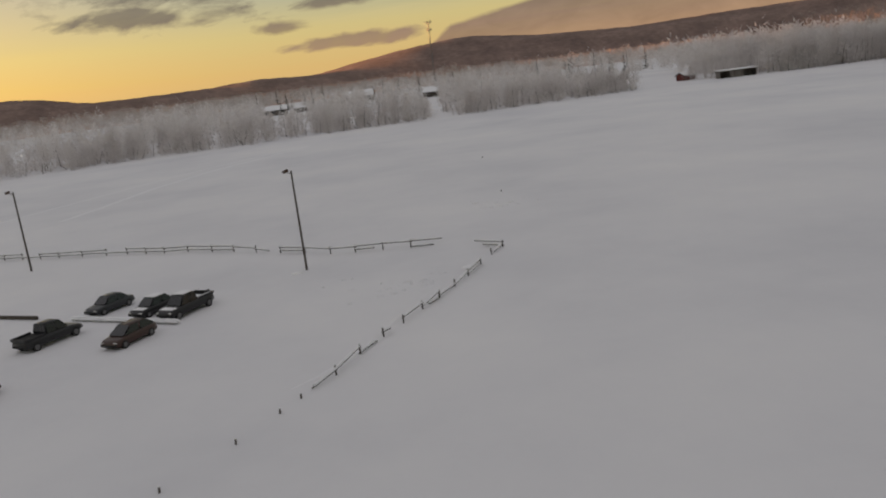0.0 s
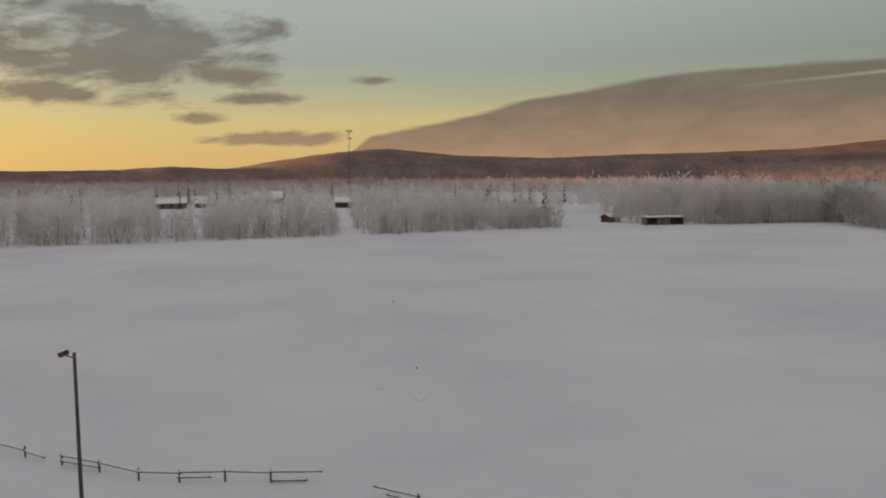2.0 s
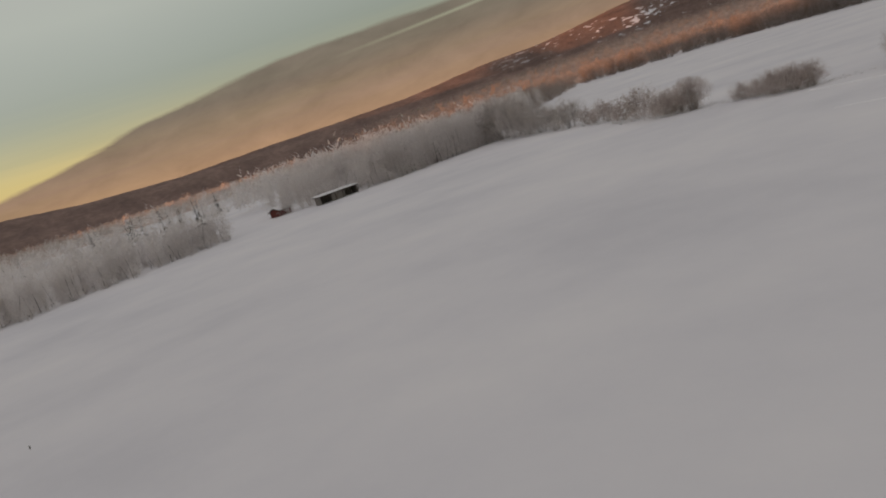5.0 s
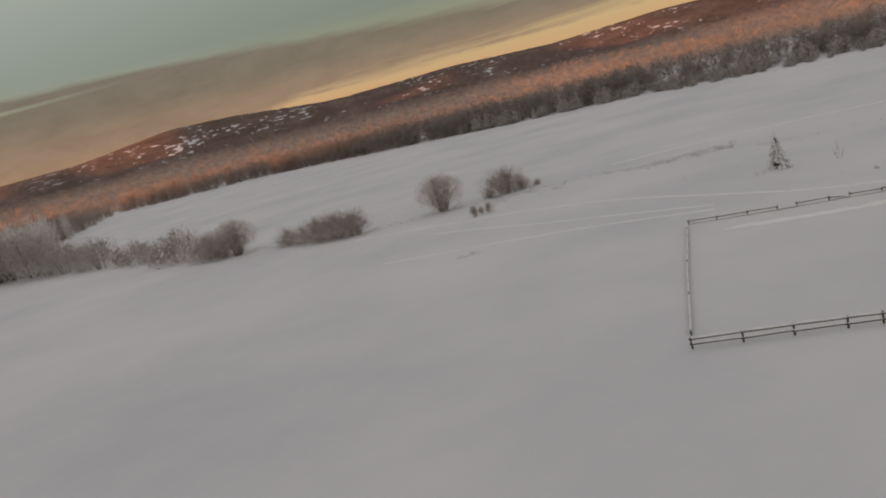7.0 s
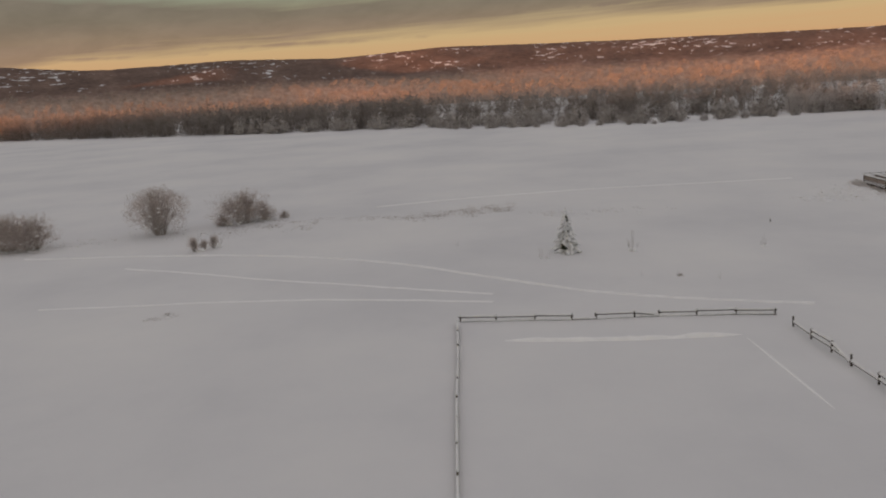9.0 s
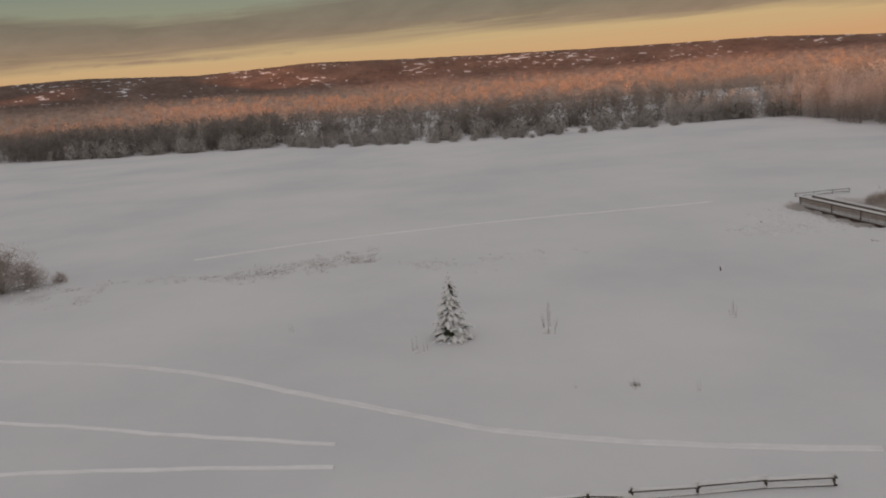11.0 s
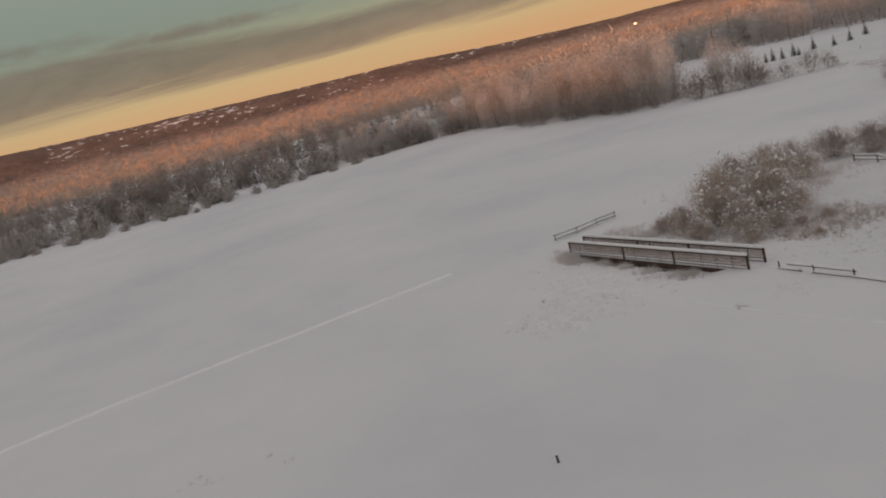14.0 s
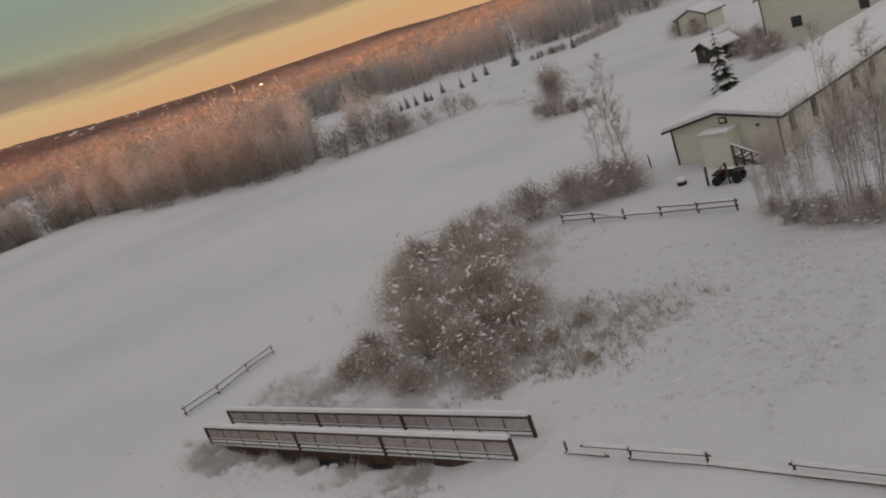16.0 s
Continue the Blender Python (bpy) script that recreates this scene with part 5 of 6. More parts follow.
def snow_bank(points, width, height, label, mat=FRESH):
    V, F = [], []
    pts = []
    for (x0, y0), (x1, y1) in zip(points, points[1:]):
        n = max(2, int(math.hypot(x1 - x0, y1 - y0) / .5))
        pts += [(x0 + (x1 - x0) * i / n, y0 + (y1 - y0) * i / n) for i in range(n)]
    pts.append(points[-1])
    m = len(pts)
    for i, (x, y) in enumerate(pts):
        a, b = pts[max(0, i - 1)], pts[min(m - 1, i + 1)]
        d = Vector((b[0] - a[0], b[1] - a[1])).normalized()
        end = min(1, i / 3, (m - 1 - i) / 3)
        w = width * (.85 + .4 * noise.noise((x * .8, y * .8, 3))) * (.4 + .6 * end)
        h = height * (.8 + .5 * noise.noise((x * 1.1, y * 1.1, 7))) * end
        for u, f in ((-1, -.1), (-.6, .55), (-.1, 1), (.35, .8), (1, -.1)):
            px, py = x - d.y * u * w, y + d.x * u * w
            V.append((px, py, gz(px, py) + (h * f if f > 0 else -.04)))
    F = [(i * 5 + k, i * 5 + k + 1, (i + 1) * 5 + k + 1, (i + 1) * 5 + k) for i in range(m - 1) for k in range(4)]
    ob = new("snow_bank", mesh_of("snow_bank", V, F, mat, True))
    tagged(ob, label, "snow bank", kind="structure")


snow_bank([(97.9, 65.0), (97.4, 61.4), (97.0, 57), (96.9, 54.0), (96.9, 50.9)], .32, .27, "low bank of ploughed snow inside the paddock")
snow_bank([(96.4, 50.8), (93.2, 50.6), (85.7, 50.1)], .12, .04, "low bank of ploughed snow inside the paddock")


snow_bank([(-3.9, 37.6), (-2.5, 38.8), (-1.3, 40.2), (0.0, 42.4)], .3, .08, "ragged ridge of ploughed snow at the edge of the lot", PACKED)
snow_bank([(1.2, 44.6), (2.2, 46.6), (3.4, 48.4), (4.4, 50.2), (5.6, 52.2)], .55, .1, "low drift of snow along the broken fence", SNOW)
track([(137.5, 15.2), (136.9, 15.0), (134.5, 12.6), (132.5, 10.1), (130.5, 7.8), (127, 4)], .04, .015, PACKED)
track([(139.5, 14.8), (136.4, 12.5), (133.7, 7.4), (131, 2)], .035, .012, PACKED)
track([(164.0, 21.6), (163.2, 17.5), (158.2, 16.3)], .1, .03, PACKED)
track([(152.5, 23.2), (146.7, 22.4), (137.9, 22.0), (128.5, 21.5), (120, 21)], .11, .03, PACKED)
snow_bank([(148.6, 25.3), (147.2, 24.9), (145.8, 24.9), (144.4, 25.1)], .55, .14, "low drift of snow before the footbridge", SNOW)


# ---- fences ----
def post_mesh(h=0.68, r=0.06):
    V, F = [], []
    rod(V, F, (0, 0, -0.25), (0, 0, h), r, r * 0.92, 8)
    return mesh_of("post", V, F, WOOD)


def cap_mesh():
    V, F = [], []
    rod(V, F, (0, 0, 0.67), (0, 0, 0.71), 0.065, 0.075, 8)
    rod(V, F, (0, 0, 0.71), (0, 0, 0.755), 0.075, 0.03, 8)
    return mesh_of("snow_cap", V, F, SNOWCAP, True)


POST, CAP = post_mesh(), cap_mesh()


def fence(label, pts, gaps=(), fallen=(), low=(), group="wooden fences", sunk=0.0, slim=1.0, bare=(), spans={}):
    """Posts at the points, two rails between neighbours. gaps: spans with no rails; fallen: spans whose upper rail has slid to the snow;
    bare: ends with no post; spans: the rails that are left in a span, as heights at both ends and where they begin and end."""
    x0, y0 = pts[0]
    ob = thing("fence", label, "fence", x0, y0, 0, group=group)
    rng = random.Random(int(x0 * 10))
    for k, (x, y) in enumerate(pts):
        if k in bare:
            continue
        z = gz(x, y)
        p = part("post", POST, ob, "", pose(x - x0, y - y0, z - sunk, rng.uniform(-2.5, 2.5), rng.uniform(-2.5, 2.5), rng.uniform(0, 90)) @ Matrix.Diagonal((slim, slim, 1, 1)))
        part("snow_cap", CAP, p, "cap of snow")
    for k, ((xa, ya), (xb, yb)) in enumerate(zip(pts, pts[1:])):
        if k in gaps:
            continue
        za, zb = gz(xa, ya) - sunk, gz(xb, yb) - sunk
        left = spans.get(k, [(.24, .24, 0, 1), (.54, .08 + sunk if k in fallen else .54, 0, 1)][:1 if k in low else 2])
        for ha, hb, u0, u1 in left:
            A0, B0 = Vector((xa - x0, ya - y0, za + ha + rng.uniform(-.03, .03))), Vector((xb - x0, yb - y0, zb + hb + rng.uniform(-.03, .03)))
            A, B = A0.lerp(B0, u0), A0.lerp(B0, u1)
            d = (B - A).normalized()
            V, F = [], []
            rod(V, F, A - d * 0.12, B + d * 0.12, 0.048 * slim, 0.04 * slim, 6)
            r = part("rail", mesh_of("rail", V, F, WOOD), ob)
            SV, SF = [], []
            side = Vector((-d.y, d.x, 0)).normalized() * 0.058
            n = 7
            for i in range(n):
                c = A.lerp(B, i / (n - 1))
                hh = 0.06 + 0.08 * max(0, rng.uniform(-.2, 1))
                SV += [tuple(c - side + Vector((0, 0, .04))), tuple(c - side * .6 + Vector((0, 0, .045 + hh))), tuple(c + side * .6 + Vector((0, 0, .045 + hh))), tuple(c + side + Vector((0, 0, .04)))]
            for i in range(n - 1):
                for j in range(3):
                    SF.append((4 * i + j, 4 * i + j + 1, 4 * i + j + 5, 4 * i + j + 4))
            SF += [(0, 1, 2, 3), (4 * n - 1, 4 * n - 2, 4 * n - 3, 4 * n - 4)]
            part("snow", mesh_of("snow", SV, SF, SNOWCAP, True), r, "snow lying along the rail")
    return ob


fence("weathered two-rail fence with snow along the parking lot", [(-38.5, 90), (-36.2, 88.7), (-34, 87.6), (-31.8, 86.4), (-29.6, 85.3), (-27.0, 84.2), (-24.3, 82.9), (-22, 81.8), (-19.9, 80.5), (-17.9, 79.2), (-15.5, 78.2), (-13, 76.5),
      (-10.8, 74.9), (-8.6, 73.1), (-6.3, 71.2), (-4.1, 69.5), (-1.9, 67.7), (0.2, 66.9), (2.5, 66.4), (4.8, 65.7), (7.3, 65.2)], low=(2, 6), slim=.9, bare=(20,), spans={12: [(.5, .42, 0, 1)], 13: [(.3, .12, 0, .5)], 15: [(.52, .46, 0, 1)], 16: [(.46, .52, 0, 1)], 17: [(.54, .54, 0, 1), (.24, .24, 0, .65)], 18: [(.54, .54, 0, 1)], 19: [(.54, .5, 0, 1), (.1, .06, .05, .7)]})
fence("weathered two-rail fence half buried beside the field", [(9.8, 62.6), (11.6, 60.9), (10.3, 58.9), (9.0, 56.3), (7.6, 53.6), (6.3, 51.4), (5.0, 49.3), (3.7, 47.5), (2.3, 45.3), (1.0, 43.4), (-0.4, 41.1), (-1.7, 38.5), (-2.8, 37.1)], sunk=0.14, slim=.85, bare=(0, 12),
      spans={0: [(.56, .56, 0, 1), (.3, .3, .3, 1)], 1: [(.4, .2, .1, .75)], 2: [], 3: [(.5, .5, 0, 1), (.28, .28, .1, 1)], 4: [(.48, .28, 0, 1)], 5: [(.28, .3, 0, 1)], 6: [(.55, .3, 0, 1), (.2, .2, .1, .6)], 7: [(.52, .5, 0, 1)], 8: [(.2, .4, .7, 1)],
             9: [(.22, .22, .35, 1)], 10: [(.5, .45, 0, 1)], 11: [(.45, .25, 0, 1)]})
fence("two-rail paddock fence with snow on its rails", [(70.7, 67.0), (70.7, 64.4), (70.7, 61.9), (70.7, 59.4), (70.7, 57.8), (70.7, 55.3), (70.7, 52.8), (70.6, 50.3), (70.5, 47.8), (70.5, 46.3)], group="paddock fences")
fence("two-rail paddock fence buried in drifted snow", [(101.6, 68.1), (99.6, 68.0), (96.8, 67.9), (94, 67.8), (91.2, 67.75), (88.5, 67.7), (85.8, 67.6), (83, 67.5), (80.3, 67.4), (78, 67.3), (75.3, 67.2), (72.9, 67.1)], group="paddock fences", sunk=.36, slim=.8, spans={k: [(.44, .44, 0, 1), (.58, .58, .1 * (k % 3), 1)] for k in range(11)})
fence("two-rail paddock fence at the far end", [(102.4, 67.9), (102.2, 65.5), (102.0, 62.9), (101.7, 60.5), (101.6, 58.9), (101.6, 56.4), (101.5, 54.8), (101.2, 52.5), (101.0, 50.0), (100.6, 47.7)], low=(3,), fallen=(5,), group="paddock fences", sunk=.24)
fence("two-rail paddock fence along the open side", [(98.0, 47.5), (95.5, 47.4), (93.2, 47.2), (91.0, 47.1), (88.4, 46.9), (85.9, 46.8), (83.3, 46.7), (80.8, 46.6), (78.2, 46.5), (75.6, 46.45), (73.0, 46.4)], low=(0, 3), fallen=(2, 6), group="paddock fences")
fence("two-rail fence leading to the footbridge", [(138.8, 16.45), (136.5, 16.6), (134.1, 16.7), (131.7, 16.95), (129.4, 17.2), (127.0, 17.4), (124.6, 17.6), (122.2, 17.8)], low=(2,), group="footbridge fences", sunk=.2, slim=.75, spans={0: [(.54, .54, .3, 1), (.24, .24, 0, .6)]})
fence("two-rail fence below the house", [(150.4, -7.6), (148.0, -7.0), (145.8, -6.6), (143.4, -6.2), (141.1, -5.8), (138.9, -5.4)], low=(2,), fallen=(1,), group="house fences")
fence("short two-rail wing fence at the bridge's end", [(161.6, 14.9), (161.4, 12.8), (161.6, 10.5), (161.7, 8.4)], group="footbridge fences", sunk=.08, slim=.6)


def build_stakes():
    for x, y, h, lab in ((-3.4, 36.2, .24, ""), (-4.3, 34.8, .24, ""), (-6.0, 32.3, .24, ""), (-8.5, 29.1, .24, ""), (17.2, 87.8, .2, ""), (132.4, 37.2, .32, ""), (148.0, -17.4, 1.0, ""),
                         (209, -97, .6, ""), (190.7, -77.3, .6, ""), (21.5, 122, .3, "")):
        ob = thing("stake", "short weathered wooden stake standing in the snow", "stake", x, y, gz(x, y) if x < 170 else 0, group="stakes in the snow")
        V, F = [], []
        rod(V, F, (0, 0, -0.2), (0.03, 0.02, h), 0.055, 0.045, 7)
        part("shaft", mesh_of("shaft", V, F, WOOD), ob)
        V, F = [], []
        rod(V, F, (0.03, 0.02, h - .01), (0.03, 0.02, h + .04), 0.052, 0.03, 7)
        part("snow_cap", mesh_of("snow_cap", V, F, SNOWCAP, True), ob, "cap of snow")


build_stakes()


# ---- lamp posts ----
def lamp_post(x, y, h, rz):
    ob = thing("street_lamp", "tall dark wooden lamp pole with one floodlight at its top", "street lamp", x, y, gz(x, y), rz, group="parking lamps")
    V, F = [], []
    rod(V, F, (0, 0, -0.3), (0, 0, h), 0.10, 0.07, 10)
    part("pole", mesh_of("pole", V, F, WOOD), ob)
    V, F = [], []
    rod(V, F, (0, 0, h - 0.25), (0.45, 0, h - 0.05), 0.03, 0.03, 6)
    part("arm", mesh_of("arm", V, F, STEEL), ob)
    head = part("lamp_head", box_mesh("lamp_head", 0.46, 0.32, 0.22, STEEL, 0.04), ob, "", pose(0.42, 0, h - 0.08, 0, 18, 0))
    part("lens", box_mesh("lens", 0.36, 0.24, 0.03, LAMPG, 0.008), head, "clear floodlight lens", pose(0, 0, -0.025))
    part("snow_cap", box_mesh("snow_cap", 0.42, 0.28, 0.06, SNOWCAP, 0.03), head, "snow on the lamp", pose(0, 0, 0.215))


lamp_post(-3.8, 63.1, 7.93, 200)
lamp_post(-30.6, 80.2, 7.7, 200)


# ---- parked cars ----
def car(name, label, cat, col, x, y, rz, kind, snow):
    """Front towards +x. kind: sedan, wagon or pickup."""
    ob = thing(name, label, cat, x, y, gz(x, y), rz, group="parked cars")
    L, W = (4.6, 1.78) if kind == "sedan" else (4.6, 1.82) if kind == "wagon" else (5.4, 1.95)
    hb = 0.86 if kind == "sedan" else 0.9 if kind == "wagon" else 1.02
    ht = 1.44 if kind == "sedan" else 1.5 if kind == "wagon" else 1.8
    g = 0.32 if kind == "pickup" else 0.22
    # lower body: stations along the length with rounded cross-sections
    st = [(-L / 2, g + .18, hb - .16, .80), (-L / 2 + .15, g + .04, hb - .02, .94), (-L / 2 + .6, g, hb, 1), (0, g, hb, 1), (L / 2 - 1.2, g, hb - .02, 1), (L / 2 - .35, g + .02, hb - .13, .95), (L / 2 - .08, g + .08, hb - .24, .86), (L / 2, g + .16, hb - .38, .76)]
    V, F = [], []
    for sx, lo, hi, wf in st:
        w = W / 2 * wf
        m = (lo + hi) / 2
        for yy, zz in ((-w * .9, lo), (-w, lo + .12), (-w, m + .1), (-w * .93, hi - .02), (-w * .80, hi), (w * .80, hi), (w * .93, hi - .02), (w, m + .1), (w, lo + .12), (w * .9, lo)):
            V.append((sx, yy, zz))
    n = 10
    for i in range(len(st) - 1):
        for k in range(n):
            j = (k + 1) % n
            F.append((i * n + k, (i + 1) * n + k, (i + 1) * n + j, i * n + j))
    F += [tuple(range(n)), tuple(reversed(range((len(st) - 1) * n, len(st) * n)))]
    body = part("body", mesh_of("body", V, F, col, True), ob)
    # cabin
    if kind == "sedan":
        a0, a1, b1, b0 = -1.75, -1.0, 0.35, 1.15
    elif kind == "wagon":
        a0, a1, b1, b0 = -2.15, -1.35, 0.3, 1.4
    else:
        a0, a1, b1, b0 = -0.75, -0.6, 0.75, 1.4
    wb, wt = W / 2 * .90, W / 2 * .72
    V = [(a0, -wb, hb - .03), (b0, -wb, hb - .03), (b0, wb, hb - .03), (a0, wb, hb - .03), (a1, -wt, ht), (b1, -wt, ht), (b1, wt, ht), (a1, wt, ht)]
    bm = bmesh.new()
    vs = [bm.verts.new(v) for v in V]
    for f in ((4, 5, 6, 7), (0, 1, 5, 4), (1, 2, 6, 5), (2, 3, 7, 6), (3, 0, 4, 7), (3, 2, 1, 0)):
        bm.faces.new([vs[i] for i in f])
    bmesh.ops.bevel(bm, geom=bm.edges[:], offset=0.17, segments=4, affect="EDGES")
    for f in bm.faces:
        f.smooth = True
    me = bpy.data.meshes.new("cabin")
    bm.to_mesh(me)
    bm.free()
    me.materials.append(col)
    part("cabin", me, ob)

    def pane(nm, A, B, C, D, off):
        A, B, C, D = (Vector(v) for v in (A, B, C, D))
        c = (A + B + C + D) / 4
        q = [c + (v - c) * 0.86 for v in (A, B, C, D)]
        nrm = (B - A).cross(D - A).normalized()
        VV = [tuple(v + nrm * off) for v in q] + [tuple(v - nrm * 0.02) for v in q]
        part(nm, mesh_of(nm, VV, [(0, 1, 2, 3), (7, 6, 5, 4), (0, 4, 5, 1), (1, 5, 6, 2), (2, 6, 7, 3), (3, 7, 4, 0)], GLASS), ob, "dark glass")

    pane("windscreen", V[1], V[2], V[6], V[5], 0.012)
    pane("rear_window", V[3], V[0], V[4], V[7], 0.012)
    for s, (p, q, r, t) in ((0, (0, 1, 5, 4)), (1, (2, 3, 7, 6))):
        P0, P1, P2, P3 = (Vector(V[i]) for i in (p, q, r, t))
        m0, m1 = P0.lerp(P1, .5), P3.lerp(P2, .5)
        pane("side_window", P0, m0, m1, P3, 0.012)
        pane("side_window", m0, P1, P2, m1, 0.012)
    wr = 0.37 if kind == "pickup" else 0.32
    V2, F2 = [], []
    rod(V2, F2, (0, -.11, 0), (0, .11, 0), wr, wr, 18)
    tyre_me = mesh_of("tyre", V2, F2, RUBBER)
    V2, F2 = [], []
    rod(V2, F2, (0, -.12, 0), (0, .12, 0), wr * .62, wr * .62, 12)
    rim_me = mesh_of("rim", V2, F2, RIM)
    for sx in (-L / 2 + .85, L / 2 - .85):
        for sy in (-W / 2 + .1, W / 2 - .1):
            t = part("wheel", tyre_me, ob, "black tyre", pose(sx, sy, wr - .02))
            part("rim", rim_me, t, "metal rim")
    for sy in (-W * .34, W * .34):
        part("headlight", box_mesh("headlight", .1, .34, .13, LAMPG, .03), ob, "clear headlight", pose(L / 2 - .10, sy, hb - .36))
        part("tail_light", box_mesh("tail_light", .08, .22, .2, TAILL, .02), ob, "red tail light", pose(-L / 2 + .06, sy, hb - .36))
    part("bumper", box_mesh("bumper", .16, W * .86, .2, RUBBER, .05), ob, "", pose(L / 2 - .06, 0, g + .12))
    part("bumper", box_mesh("bumper", .16, W * .86, .2, RUBBER, .05), ob, "", pose(-L / 2 + .04, 0, g + .12))
    if kind == "pickup":
        part("bed_floor", box_mesh("bed_floor", 1.75, W * .80, .03, RUBBER, .008), ob, "dark cargo bed", pose(-1.75, 0, hb - .02))
        for sy in (-W / 2 + .09, W / 2 - .09):
            part("bed_side", box_mesh("bed_side", 1.9, .09, .24, col, .03), ob, "", pose(-1.75, sy, hb - .06))
        part("tailgate", box_mesh("tailgate", .09, W * .84, .24, col, .03), ob, "", pose(-2.66, 0, hb - .06))
        if snow:
            part("snow", box_mesh("snow", .7, W * .74, .1, SNOWCAP, .04), ob, "snow in the bed", pose(-1.3, 0, hb + .012))
            part("load", box_mesh("load", .75, W * .7, .34, RUBBER, .08, seg=2), ob, "dark load at the back of the bed", pose(-2.15, 0, hb + .012))
            part("load_snow", box_mesh("load_snow", .35, W * .5, .05, SNOWCAP, .02), ob, "snow on the load", pose(-2.2, .1, hb + .354))
            for sy in (-W / 2 + .09, W / 2 - .09):
                part("rail_snow", box_mesh("rail_snow", 1.7, .08, .04, SNOWCAP, .015), ob, "snow along the bed side", pose(-1.75, sy, hb + .182))
    if snow:
        part("roof_snow", box_mesh("roof_snow", (b1 - a1) * .9, wt * 1.7, .07, SNOWCAP, .03), ob, "thin snow on the roof", pose((a1 + b1) / 2, 0, ht - .005))
        part("hood_snow", box_mesh("hood_snow", .95, W * .74, .06, SNOWCAP, .025), ob, "snow on the bonnet", pose(L / 2 - .85, 0, hb - .10))
    ob.scale = (1 / METRES, 1 / METRES, 1 / METRES)
    return ob


BLACKP, GREYP, BROWNP, DARKP, REDC = paint("black_paint", (0.010, 0.010, 0.011)), paint("grey_paint", (0.022, 0.025, 0.028)), paint("brown_paint", (0.045, 0.02, 0.013)), paint("dark_paint", (0.013, 0.013, 0.015)), paint("red_paint", (0.16, 0.02, 0.02))
FWD = math.degrees(math.atan2(-0.835, -0.55))
car("sedan", "dark grey sedan parked nose to the snowy barrier", "car", GREYP, -18.0, 59.6, FWD, "sedan", False)
car("sedan", "black car with snow on its roof parked at the barrier", "car", BLACKP, -14.3, 56.95, FWD, "sedan", True)
car("pickup_truck", "black pickup truck with snow on bonnet and roof at the barrier", "pickup", BLACKP, -11.85, 55.5, FWD, "pickup", True)
car("station_wagon", "dark brown estate car with a rounded roof beside the barrier", "car", BROWNP, -14.45, 50.4, FWD + 4, "wagon", False)
car("pickup_truck", "dark pickup truck without snow in the lot", "pickup", DARKP, -20.1, 52.9, FWD + 180, "pickup", False)
car("sedan", "dark red car parked apart in the lot", "car", REDC, -21.3, 43.0, FWD, "sedan", False)


def build_barriers():
    for x0, y0, x1, y1, lab, snow in ((-20.2, 58.0, -11.9, 52.7, "long parking barrier log under a band of snow", True), (-28.5, 63.0, -23.2, 59.9, "dark parking barrier log without snow", False)):
        A, B = Vector((x0, y0, 0)), Vector((x1, y1, 0))
        mid, d = (A + B) / 2, B - A
        ob = thing("parking_barrier", lab, "barrier", mid.x, mid.y, gz(mid.x, mid.y), math.degrees(math.atan2(d.y, d.x)), group="parking barriers")
        part("log", box_mesh("log", d.length, .26, .26, WOOD, .07, seg=2), ob)
        if snow:
            part("snow", box_mesh("snow", d.length + .16, .40, .30, SNOWCAP, .1, seg=2), ob, "thick snow over the log", pose(0, 0, .03))


build_barriers()


def snow_heap(x, y, s, label):
    rng = random.Random(int(x * 7))
    bm = bmesh.new()
    bmesh.ops.create_icosphere(bm, subdivisions=3, radius=1)
    for v in bm.verts:
        k = 1 + 0.3 * noise.noise(v.co * 1.7 + Vector((x, y, 0)))
        v.co = Vector((v.co.x * s * k, v.co.y * s * .7 * k, v.co.z * s * .35 * k))
    me = bpy.data.meshes.new("snow_heap")
    bm.to_mesh(me)
    bm.free()
    me.materials.append(SNOWCAP)
    for p in me.polygons:
        p.use_smooth = True
    ob = new("snow_heap", me)
    ob.matrix_basis = pose(x, y, gz(x, y) - 0.02)
    tagged(ob, label, "snow heap")


snow_heap(8.1, 55.9, 0.55, "heap of snow against the fence")
snow_heap(-4.6, 62.2, 0.5, "lump of ploughed snow by the lamp pole")


